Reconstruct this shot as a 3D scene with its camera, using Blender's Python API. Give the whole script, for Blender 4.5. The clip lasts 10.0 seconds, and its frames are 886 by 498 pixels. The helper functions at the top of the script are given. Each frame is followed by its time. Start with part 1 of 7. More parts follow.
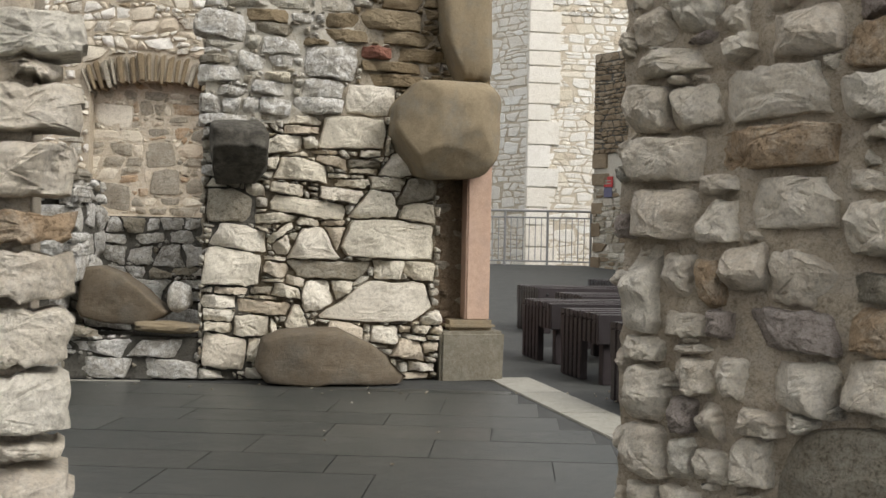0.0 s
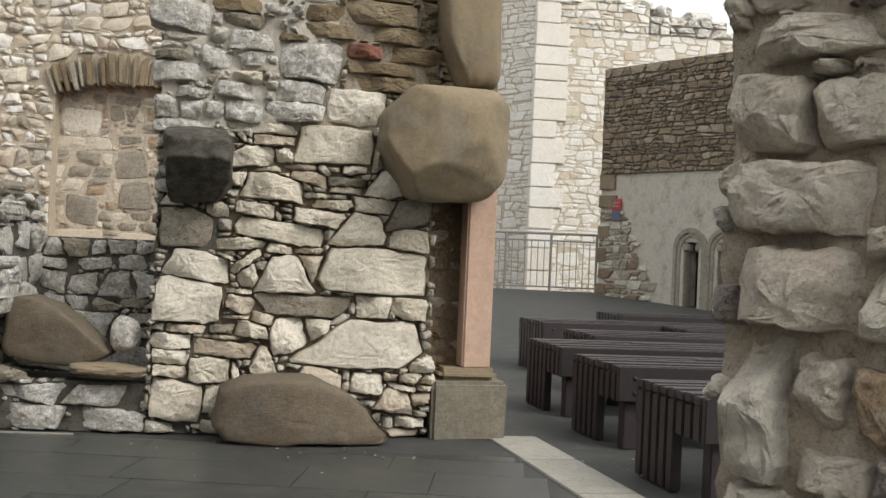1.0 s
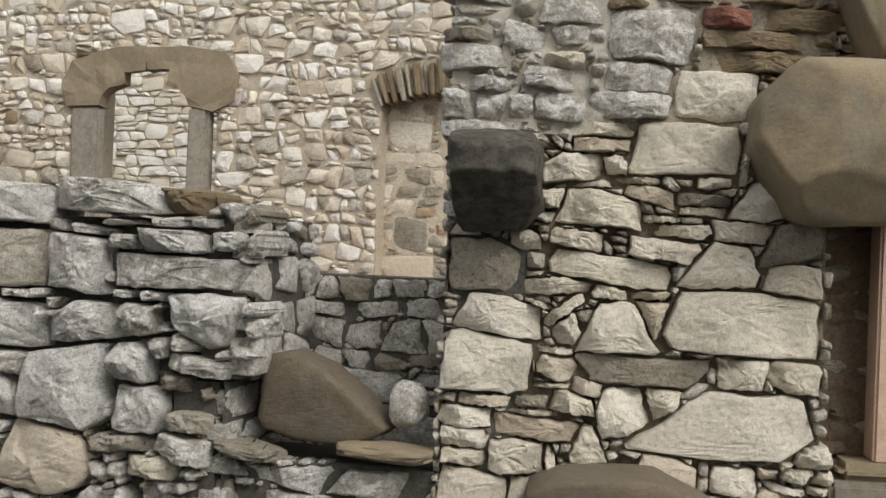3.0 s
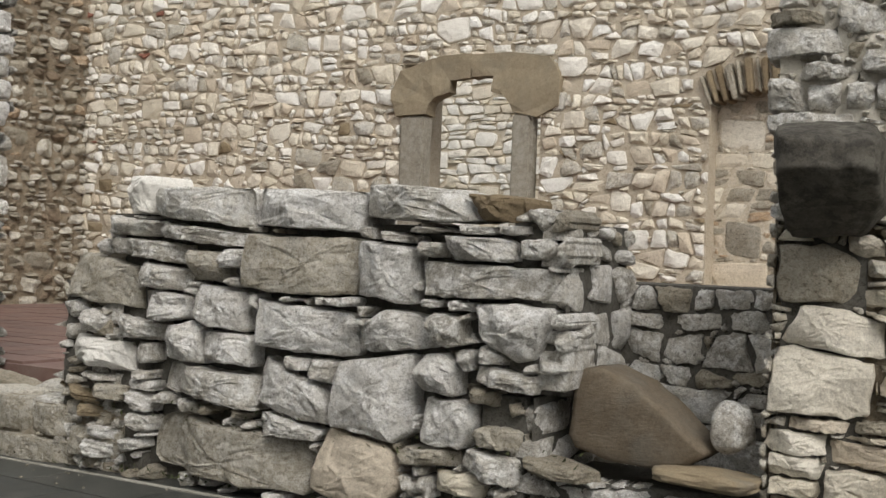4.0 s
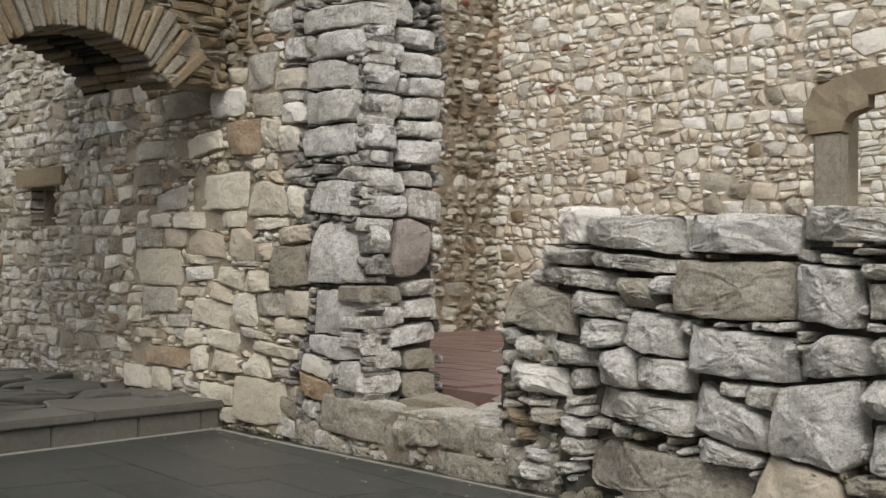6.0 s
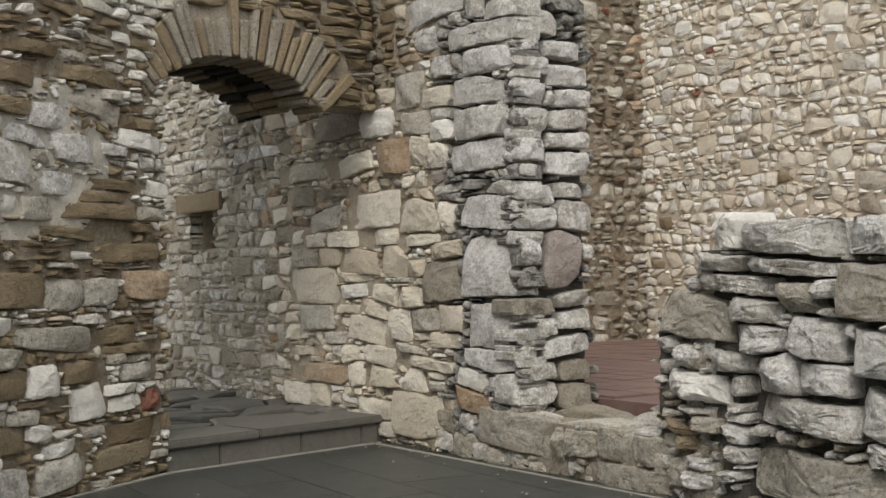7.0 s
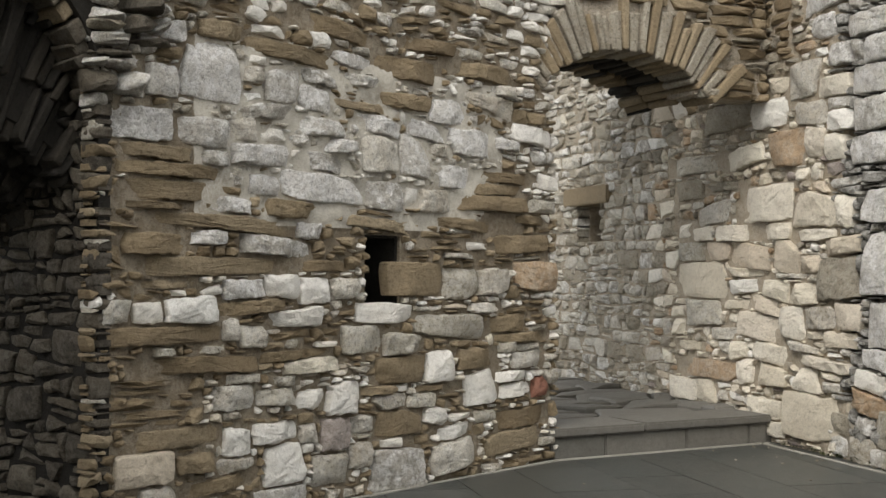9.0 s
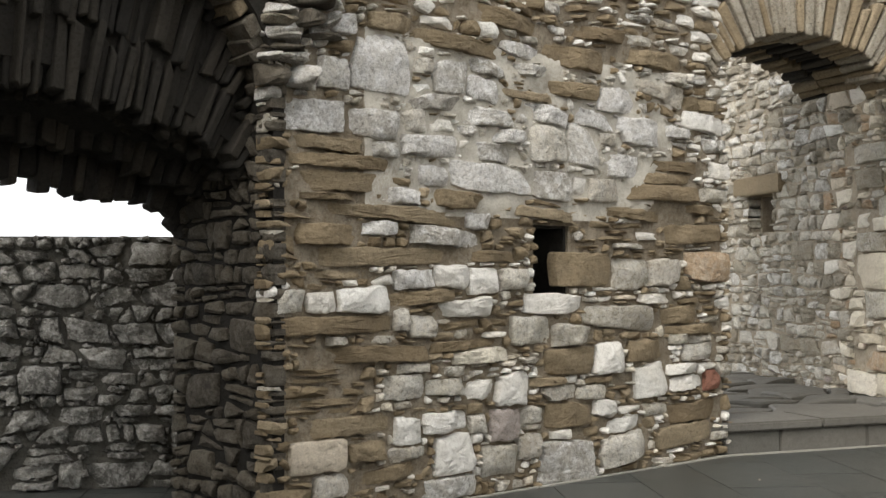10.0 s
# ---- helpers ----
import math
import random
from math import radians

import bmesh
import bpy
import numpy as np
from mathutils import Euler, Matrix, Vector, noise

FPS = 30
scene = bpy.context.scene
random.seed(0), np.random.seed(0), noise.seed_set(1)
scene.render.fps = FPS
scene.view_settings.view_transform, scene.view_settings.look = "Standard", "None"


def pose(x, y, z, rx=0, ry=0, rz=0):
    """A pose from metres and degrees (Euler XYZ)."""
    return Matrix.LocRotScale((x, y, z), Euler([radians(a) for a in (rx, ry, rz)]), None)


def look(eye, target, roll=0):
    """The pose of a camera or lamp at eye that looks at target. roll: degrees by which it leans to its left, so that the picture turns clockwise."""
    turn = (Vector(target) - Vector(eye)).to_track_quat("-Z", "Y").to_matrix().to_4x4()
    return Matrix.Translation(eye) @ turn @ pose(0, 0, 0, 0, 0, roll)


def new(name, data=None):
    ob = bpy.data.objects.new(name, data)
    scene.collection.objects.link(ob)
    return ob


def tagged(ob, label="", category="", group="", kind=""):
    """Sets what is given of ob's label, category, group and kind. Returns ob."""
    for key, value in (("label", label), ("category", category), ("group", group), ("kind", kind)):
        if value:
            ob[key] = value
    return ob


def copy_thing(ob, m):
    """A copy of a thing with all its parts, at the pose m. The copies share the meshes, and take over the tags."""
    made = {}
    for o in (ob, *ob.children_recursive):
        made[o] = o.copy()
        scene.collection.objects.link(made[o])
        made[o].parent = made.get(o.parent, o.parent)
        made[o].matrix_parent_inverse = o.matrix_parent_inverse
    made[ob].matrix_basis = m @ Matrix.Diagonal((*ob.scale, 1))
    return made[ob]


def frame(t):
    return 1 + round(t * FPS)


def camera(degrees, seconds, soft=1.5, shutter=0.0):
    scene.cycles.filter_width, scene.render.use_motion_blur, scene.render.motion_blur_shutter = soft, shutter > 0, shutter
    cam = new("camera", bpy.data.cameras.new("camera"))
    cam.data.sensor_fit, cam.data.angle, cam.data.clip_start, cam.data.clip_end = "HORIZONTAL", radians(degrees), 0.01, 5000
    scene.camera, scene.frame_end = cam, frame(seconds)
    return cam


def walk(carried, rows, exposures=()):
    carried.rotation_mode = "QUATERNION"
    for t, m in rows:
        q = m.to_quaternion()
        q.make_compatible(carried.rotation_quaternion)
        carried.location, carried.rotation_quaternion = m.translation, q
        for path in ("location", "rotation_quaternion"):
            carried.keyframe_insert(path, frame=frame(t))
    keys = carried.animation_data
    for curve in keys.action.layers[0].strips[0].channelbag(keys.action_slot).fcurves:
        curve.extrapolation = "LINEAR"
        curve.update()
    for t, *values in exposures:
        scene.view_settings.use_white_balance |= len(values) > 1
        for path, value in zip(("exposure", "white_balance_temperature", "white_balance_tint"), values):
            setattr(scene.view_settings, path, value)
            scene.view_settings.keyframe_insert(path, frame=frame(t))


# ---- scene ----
cam = camera(38.8, 10.0, 1.5)
PATH = [
    (0, (0.002, 0.199, 0.94), (0.007, 2.199, 0.926), 1.2),
    (0.5, (-0.019, 0.873, 0.98), (0.011, 2.873, 0.976), -1.1),
    (1, (0.015, 1.463, 1.043), (0.023, 3.463, 1.054), 2.5),
    (1.5, (0.015, 2.021, 1.054), (-0.037, 4.02, 1.1), 1.8),
    (2, (-0.027, 2.574, 1.057), (-0.196, 4.565, 1.119), 2.0),
    (2.2, (-0.046, 2.783, 1.077), (-0.279, 4.768, 1.133), 3.1),
    (3.3, (-0.062, 3.576, 1.177), (-0.782, 5.442, 1.173), 2.6),
    (3.5, (-0.093, 3.686, 1.173), (-0.914, 5.51, 1.17), 3.6),
    (4, (-0.104, 3.731, 1.18), (-1.16, 5.43, 1.18), 2.1),
    (4.5, (-0.157, 3.666, 1.191), (-1.373, 5.254, 1.204), 1.2),
    (5, (-0.207, 3.661, 1.184), (-1.561, 5.133, 1.207), 1.2),
    (5.5, (-0.222, 3.622, 1.176), (-1.668, 5.003, 1.199), 1.2),
    (6.8, (-0.16, 3.517, 1.187), (-1.796, 4.666, 1.227), -0.7),
    (7, (-0.183, 3.508, 1.191), (-1.846, 4.62, 1.235), -1.1),
    (7.5, (-0.186, 3.471, 1.207), (-1.914, 4.476, 1.262), -0.9),
    (8, (-0.194, 3.482, 1.202), (-1.996, 4.348, 1.261), 0.0),
    (8.5, (-0.16, 3.472, 1.204), (-2.025, 4.193, 1.253), 0.2),
    (9, (-0.194, 3.477, 1.19), (-2.111, 4.044, 1.229), -0.0),
    (9.5, (-0.235, 3.465, 1.177), (-2.186, 3.903, 1.211), -0.1),
    (10, (-0.235, 3.45, 1.17), (-2.21, 3.767, 1.2), -0.1),
]
walk(cam, [(t, look(eye, target, roll)) for t, eye, target, roll in PATH], [(0.0, -0.02), (2.0, -0.06), (3.5, -0.14), (5.5, -0.16), (7.0, -0.26), (8.0, -0.08), (9.0, 0.12), (10.0, 0.38)])

# ---- world, sun, exposure ----
world = bpy.data.worlds.new("overcast")
scene.world = world
world.use_nodes = True
wn, wl = world.node_tree.nodes, world.node_tree.links
sky = wn.new("ShaderNodeTexSky")
sky.sky_type, sky.sun_disc = "NISHITA", False
sky.sun_elevation, sky.sun_rotation = radians(42), radians(130)
sky.air_density, sky.dust_density, sky.ozone_density = 1.0, 6.0, 1.0
pale = wn.new("ShaderNodeHueSaturation")
pale.inputs["Saturation"].default_value = 0.18
wl.new(sky.outputs[0], pale.inputs["Color"])
cloud = wn.new("ShaderNodeMix")
cloud.data_type, cloud.inputs[0].default_value = "RGBA", 0.75
cloud.inputs[7].default_value = (9.6, 9.7, 9.9, 1)
wl.new(pale.outputs[0], cloud.inputs[6])
wl.new(cloud.outputs[2], wn["Background"].inputs["Color"])
wn["Background"].inputs["Strength"].default_value = 0.15
sun = new("sun", bpy.data.lights.new("sun", "SUN"))
sun.data.energy, sun.data.angle, sun.data.color = 2.2, radians(30), (1.0, 0.955, 0.9)
sun.matrix_world = look((14.6, -12.4, 18), (0, 0, 0))


# ---- materials ----
def nodes_of(name, rough):
    m = bpy.data.materials.new(name)
    m.use_nodes = True
    nt = m.node_tree
    b = nt.nodes["Principled BSDF"]
    b.inputs["Roughness"].default_value = rough
    b.inputs["Specular IOR Level"].default_value = 0.25
    return m, nt, b


def noise_node(nt, pos, scale, detail=6.0, rough=0.6, stretch=None, kind="noise"):
    src = pos
    if stretch:
        mp = nt.nodes.new("ShaderNodeMapping")
        mp.inputs["Scale"].default_value = stretch
        nt.links.new(pos, mp.inputs["Vector"])
        src = mp.outputs[0]
    if kind == "voronoi":
        n = nt.nodes.new("ShaderNodeTexVoronoi")
        n.inputs["Scale"].default_value = scale
    else:
        n = nt.nodes.new("ShaderNodeTexNoise")
        n.inputs["Scale"].default_value = scale
        n.inputs["Detail"].default_value = detail
        n.inputs["Roughness"].default_value = rough
    nt.links.new(src, n.inputs["Vector"])
    return n.outputs[0]


def ramp(nt, fac, stops):
    r = nt.nodes.new("ShaderNodeValToRGB")
    e = r.color_ramp.elements
    while len(e) < len(stops):
        e.new(0.5)
    for el, (p, c) in zip(e, stops):
        el.position, el.color = p, (*c, 1)
    nt.links.new(fac, r.inputs[0])
    return r.outputs[0]


def mixc(nt, fac, a, b, mode="MIX"):
    m = nt.nodes.new("ShaderNodeMix")
    m.data_type, m.blend_type = "RGBA", mode
    for sock, v in ((m.inputs[0], fac), (m.inputs[6], a), (m.inputs[7], b)):
        if isinstance(v, (int, float)):
            sock.default_value = v
        elif isinstance(v, tuple):
            sock.default_value = (*v, 1)
        else:
            nt.links.new(v, sock)
    return m.outputs[2]


def span(nt, v, lo, hi, a=0.0, b=1.0):
    n = nt.nodes.new("ShaderNodeMapRange")
    for i, x in zip((1, 2, 3, 4), (lo, hi, a, b)):
        n.inputs[i].default_value = x
    nt.links.new(v, n.inputs[0])
    return n.outputs[0]


def math_node(nt, op, a, b):
    n = nt.nodes.new("ShaderNodeMath")
    n.operation = op
    for sock, v in zip(n.inputs, (a, b)):
        if isinstance(v, (int, float)):
            sock.default_value = v
        else:
            nt.links.new(v, sock)
    return n.outputs[0]


def relief(nt, b, height, dist, strength=1.0, under=None):
    n = nt.nodes.new("ShaderNodeBump")
    n.inputs["Strength"].default_value, n.inputs["Distance"].default_value = strength, dist
    nt.links.new(height, n.inputs["Height"])
    if under is not None:
        nt.links.new(under, n.inputs["Normal"])
    nt.links.new(n.outputs[0], b.inputs["Normal"])
    return n.outputs[0]


def stone_mat(name, tones, stain, stain_amount=0.5, lichen=None, lichen_amount=0.0, strata=False, rough=0.9, bump=0.012, grit=0.8, dull=0.55):
    """Rubble stone: one tone for each stone out of the ramp, mottling, stains, pits and rough relief."""
    m, nt, b = nodes_of(name, rough)
    geo = nt.nodes.new("ShaderNodeNewGeometry")
    pos = geo.outputs["Position"]
    oi = nt.nodes.new("ShaderNodeObjectInfo")
    rnd = math_node(nt, "FRACT", math_node(nt, "ADD", oi.outputs["Random"], geo.outputs["Random Per Island"]), 0.0)
    k = len(tones)
    base = ramp(nt, rnd, [(i / max(1, k - 1), c) for i, c in enumerate(tones)])
    big = noise_node(nt, pos, 5.0, 4.0, 0.6)
    mid = noise_node(nt, pos, 22.0, 8.0, 0.7, (1, 1, 5.0) if strata else None)
    fine = noise_node(nt, pos, 110.0, 6.0, 0.7)
    col = mixc(nt, span(nt, mid, 0.35, 0.7, 0.0, dull), base, mixc(nt, 1.0, base, (0.66, 0.63, 0.58), "MULTIPLY"))
    col = mixc(nt, span(nt, big, 0.48, 0.72, 0.0, stain_amount), col, stain)
    if lichen:
        patch = noise_node(nt, pos, 17.0, 8.0, 0.78)
        col = mixc(nt, span(nt, patch, 0.47, 0.56, 0.0, lichen_amount), col, lichen)
    vein = noise_node(nt, pos, 7.5, 7.0, 0.62, (1, 1, 2.4))
    line = math_node(nt, "ABSOLUTE", math_node(nt, "SUBTRACT", vein, 0.5), 0.0)
    col = mixc(nt, span(nt, line, 0.0, 0.014, 0.55 * min(1.0, grit * 1.2), 0.0), col, mixc(nt, 1.0, col, (0.4, 0.37, 0.33), "MULTIPLY"))
    pits = noise_node(nt, pos, 48.0, 8.0, 0.78)
    speck = noise_node(nt, pos, 150.0, 5.0, 0.75)
    col = mixc(nt, span(nt, speck, 0.4, 0.46, 0.6 * grit, 0.0), col, mixc(nt, 1.0, col, (0.4, 0.375, 0.34), "MULTIPLY"))
    col = mixc(nt, span(nt, speck, 0.54, 0.64, 0.0, 0.7 * grit), col, mixc(nt, 1.0, col, (1.32, 1.32, 1.3), "MULTIPLY"))
    col = mixc(nt, span(nt, pits, 0.38, 0.48, grit, 0.0), col, mixc(nt, 1.0, col, (0.42, 0.4, 0.37), "MULTIPLY"))
    col = mixc(nt, span(nt, fine, 0.3, 0.7, 0.0, 1.0), mixc(nt, 1.0, col, (0.88, 0.87, 0.855), "MULTIPLY"), mixc(nt, 1.0, col, (1.08, 1.08, 1.07), "MULTIPLY"))
    nt.links.new(col, b.inputs["Base Color"])
    n1 = relief(nt, b, mid, bump * 0.95, 0.8)
    n2 = relief(nt, b, pits, bump * 1.0, 0.9, n1)
    relief(nt, b, speck, bump * 0.3, 0.8, n2)
    return m


LIME = stone_mat("limestone", [(0.516, 0.48, 0.396), (0.66, 0.624, 0.528), (0.756, 0.72, 0.636), (0.6, 0.546, 0.45), (0.708, 0.678, 0.606)], (0.36, 0.31, 0.23), 0.45, (0.72, 0.71, 0.67), 0.45, bump=0.019)
CREAM = stone_mat("cream_limestone", [(0.667, 0.604, 0.483), (0.793, 0.742, 0.621), (0.621, 0.535, 0.42), (0.839, 0.793, 0.69), (0.724, 0.667, 0.552)], (0.6, 0.52, 0.4), 0.3, grit=0.45, dull=0.2, bump=0.013)
GREY = stone_mat("weathered_grey_limestone", [(0.48, 0.456, 0.402), (0.648, 0.618, 0.558), (0.744, 0.72, 0.66), (0.552, 0.522, 0.462), (0.696, 0.672, 0.612)], (0.24, 0.23, 0.2), 0.5, (0.84, 0.83, 0.8), 0.85, bump=0.019)
PALE = stone_mat("white_limestone", [(0.783, 0.762, 0.7), (0.865, 0.845, 0.793), (0.803, 0.762, 0.68), (0.88, 0.875, 0.834)], (0.64, 0.59, 0.5), 0.35, grit=0.4, dull=0.2)
SAND = stone_mat("brown_sandstone", [(0.205, 0.157, 0.0972), (0.302, 0.24, 0.154), (0.248, 0.197, 0.126), (0.367, 0.302, 0.205)], (0.17, 0.135, 0.09), 0.6, None, 0, True, bump=0.008, grit=0.6)
# near-black stone: the shade under vault and arch is put into its colour
DARK = stone_mat("shade_black_stone", [(0.022, 0.02, 0.017), (0.038, 0.034, 0.027), (0.058, 0.05, 0.039)], (0.03, 0.027, 0.023), 0.6)
BRICK = stone_mat("red_brick", [(0.32, 0.15, 0.11), (0.37, 0.18, 0.13)], (0.25, 0.15, 0.11), 0.5)
PINK = stone_mat("pink_plaster", [(0.552, 0.39, 0.3), (0.588, 0.42, 0.324)], (0.42, 0.31, 0.25), 0.6, None, 0, False, 0.8, 0.003, grit=0.1)
MORTAR = stone_mat("mortar", [(0.34, 0.295, 0.23), (0.38, 0.33, 0.26)], (0.25, 0.22, 0.16), 0.6, (0.45, 0.42, 0.36), 0.4)
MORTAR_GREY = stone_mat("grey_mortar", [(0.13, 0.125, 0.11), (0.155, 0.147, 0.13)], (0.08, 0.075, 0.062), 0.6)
EARTH = stone_mat("earth_mortar", [(0.35, 0.28, 0.2), (0.4, 0.325, 0.235)], (0.22, 0.17, 0.12), 0.6, (0.4, 0.35, 0.275), 0.5, bump=0.03)
# brown rubble, its tone lowered for the shade in the post's recess
DEEP_BROWN = stone_mat("darkened_brown_rubble", [(0.24, 0.18, 0.125), (0.3, 0.23, 0.165), (0.2, 0.155, 0.11)], (0.15, 0.115, 0.08), 0.5, (0.26, 0.21, 0.15), 0.4, bump=0.02)
SLATE = stone_mat("slate_paving", [(0.032, 0.037, 0.036), (0.062, 0.066, 0.062), (0.045, 0.05, 0.048), (0.055, 0.056, 0.051)], (0.088, 0.088, 0.08), 0.7, (0.1, 0.1, 0.09), 0.35, False, 0.36, 0.003, grit=0.3)
GROUND = stone_mat("paving_bed", [(0.052, 0.056, 0.054), (0.06, 0.062, 0.06)], (0.09, 0.09, 0.083), 0.6, None, 0, False, 0.7, 0.003, grit=0.25)
TILE = stone_mat("red_floor_tile", [(0.2, 0.13, 0.112), (0.23, 0.148, 0.125), (0.17, 0.112, 0.1)], (0.2, 0.16, 0.14), 0.5, None, 0, False, 0.6, 0.002, grit=0.1)
CONCRETE = stone_mat("pale_kerb_stone", [(0.34, 0.33, 0.29), (0.38, 0.37, 0.33)], (0.25, 0.24, 0.2), 0.5, None, 0, False, 0.85, 0.003, grit=0.4)
WOOD = stone_mat("dark_stained_wood", [(0.03, 0.025, 0.026), (0.048, 0.039, 0.041)], (0.022, 0.018, 0.018), 0.5, None, 0, False, 0.42, 0.002, grit=0.1)
PLASTER = stone_mat("grey_lime_plaster", [(0.515, 0.487, 0.42), (0.549, 0.521, 0.454)], (0.26, 0.235, 0.19), 0.85, (0.54, 0.515, 0.455), 0.6, bump=0.004, grit=0.35)
STEEL = stone_mat("galvanised_steel", [(0.3, 0.3, 0.3), (0.32, 0.32, 0.32)], (0.22, 0.22, 0.22), 0.3, None, 0, False, 0.5, 0.0005, grit=0.1)
FIELD = stone_mat("brown_field_stone", [(0.4, 0.36, 0.284), (0.47, 0.426, 0.34), (0.365, 0.336, 0.278)], (0.2, 0.16, 0.11), 0.5, (0.45, 0.42, 0.36), 0.4, bump=0.019)
OCHRE = stone_mat("ochre_stone", [(0.46, 0.33, 0.21), (0.5, 0.38, 0.26)], (0.36, 0.26, 0.17), 0.5, (0.55, 0.5, 0.42), 0.4)
ROSE = stone_mat("rose_grey_stone", [(0.4, 0.35, 0.32), (0.43, 0.38, 0.35)], (0.3, 0.26, 0.23), 0.4)
FLAG = stone_mat("worn_grey_flagstone", [(0.12, 0.117, 0.104), (0.165, 0.158, 0.14), (0.14, 0.134, 0.118)], (0.17, 0.16, 0.14), 0.5, None, 0, False, 0.6, 0.004, grit=0.3)
BOULDER = stone_mat("worn_brown_sandstone", [(0.252, 0.202, 0.131), (0.274, 0.222, 0.146)], (0.185, 0.17, 0.138), 0.95, (0.2, 0.155, 0.1), 0.35, False, 0.85, 0.004, grit=0.2, dull=0.25)
DRESSED = stone_mat("dressed_brown_stone", [(0.27, 0.225, 0.155), (0.31, 0.26, 0.18)], (0.22, 0.19, 0.14), 0.7, None, 0, False, 0.9, 0.004, grit=0.3)
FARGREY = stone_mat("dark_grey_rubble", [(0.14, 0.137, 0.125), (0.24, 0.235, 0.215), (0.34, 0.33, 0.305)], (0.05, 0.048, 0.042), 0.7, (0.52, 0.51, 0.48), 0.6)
BROWNRUBBLE = stone_mat("dark_brown_rubble", [(0.24, 0.185, 0.125), (0.33, 0.265, 0.185), (0.28, 0.22, 0.15), (0.46, 0.4, 0.31)], (0.16, 0.12, 0.08), 0.5)
MORTAR_PALE = stone_mat("pale_mortar", [(0.55, 0.48, 0.37), (0.6, 0.53, 0.42)], (0.42, 0.35, 0.26), 0.45, (0.68, 0.63, 0.54), 0.5, grit=0.4, dull=0.3)
MORTAR_BACK = stone_mat("tan_mortar", [(0.5, 0.43, 0.33), (0.55, 0.48, 0.38)], (0.38, 0.32, 0.23), 0.45, (0.56, 0.5, 0.4), 0.5, grit=0.5, dull=0.3)
MOSS = stone_mat("moss", [(0.06, 0.08, 0.03), (0.09, 0.1, 0.04)], (0.05, 0.05, 0.03), 0.5)
SIGN_RED = stone_mat("red_sign_paint", [(0.5, 0.05, 0.05), (0.5, 0.05, 0.05)], (0.4, 0.05, 0.05), 0.2, None, 0, False, 0.5, 0.0002, grit=0.1)
SIGN_BLUE = stone_mat("blue_grey_sign_paint", [(0.12, 0.12, 0.2), (0.12, 0.12, 0.2)], (0.15, 0.14, 0.2), 0.2, None, 0, False, 0.5, 0.0002, grit=0.1)
# near-black colour that stands for shade inside openings
VOID = stone_mat("interior_shade", [(0.02, 0.018, 0.015), (0.025, 0.02, 0.018)], (0.015, 0.013, 0.012), 0.3)
FALLEN = stone_mat("dull_brown_sandstone", [(0.15, 0.12, 0.085), (0.17, 0.137, 0.098)], (0.13, 0.12, 0.1), 0.8, (0.2, 0.17, 0.13), 0.35, True, 0.9, 0.005, grit=0.3, dull=0.4)
CORBEL = stone_mat("blackened_stone", [(0.1, 0.093, 0.078), (0.11, 0.1, 0.083)], (0.19, 0.18, 0.15), 0.75, (0.035, 0.032, 0.028), 0.6, grit=0.5, bump=0.01)
DRESSED_GREY = stone_mat("dressed_grey_stone", [(0.3, 0.275, 0.225), (0.33, 0.305, 0.25)], (0.2, 0.18, 0.145), 0.7, (0.42, 0.4, 0.35), 0.4, False, 0.9, 0.008, grit=0.4)
BOLT = stone_mat("black_iron", [(0.02, 0.02, 0.02), (0.025, 0.025, 0.025)], (0.03, 0.025, 0.02), 0.3, None, 0, False, 0.5, 0.0005, grit=0.1)
JAMB_STONE = stone_mat("buff_limestone", [(0.723, 0.649, 0.538), (0.801, 0.737, 0.625), (0.664, 0.586, 0.478), (0.818, 0.777, 0.679)], (0.6, 0.53, 0.43), 0.4, (0.72, 0.68, 0.61), 0.4, grit=0.4, bump=0.012, dull=0.35)
BASE_STONE = stone_mat("grey_green_base_stone", [(0.22, 0.2, 0.155), (0.24, 0.215, 0.165)], (0.16, 0.155, 0.12), 0.6, (0.3, 0.28, 0.23), 0.4, False, 0.9, 0.006, grit=0.3)
MORTAR_WARM = stone_mat("buff_mortar", [(0.42, 0.36, 0.275), (0.46, 0.4, 0.31)], (0.3, 0.25, 0.18), 0.5, (0.52, 0.47, 0.39), 0.4, grit=0.6)
MORTAR_JAMB = stone_mat("buff_earth_mortar", [(0.57, 0.495, 0.39), (0.62, 0.545, 0.435)], (0.45, 0.38, 0.29), 0.5, (0.58, 0.53, 0.46), 0.4, grit=0.6)
MORTAR_BROWN = stone_mat("brown_mortar", [(0.26, 0.215, 0.155), (0.3, 0.25, 0.185)], (0.2, 0.165, 0.115), 0.5, (0.38, 0.34, 0.27), 0.5, grit=0.6)
QUOIN = stone_mat("lichened_white_limestone", [(0.713, 0.696, 0.655), (0.862, 0.845, 0.805), (0.782, 0.759, 0.713)], (0.22, 0.215, 0.2), 0.45, (0.88, 0.87, 0.85), 0.85, bump=0.019)
# brown rubble darkened for the shade under and beside the vault
VAULT_STONE = stone_mat("shade_brown_rubble", [(0.06, 0.052, 0.041), (0.11, 0.095, 0.073), (0.15, 0.13, 0.1)], (0.04, 0.036, 0.03), 0.5, (0.2, 0.185, 0.155), 0.35)
BUFF = stone_mat("buff_grey_limestone", [(0.48, 0.44, 0.36), (0.54, 0.5, 0.415), (0.44, 0.41, 0.345)], (0.33, 0.28, 0.2), 0.45, (0.68, 0.66, 0.6), 0.5, bump=0.019)
KIND = [LIME, CREAM, GREY, SAND, BRICK, PALE, FIELD, OCHRE, ROSE, JAMB_STONE, QUOIN, BUFF]


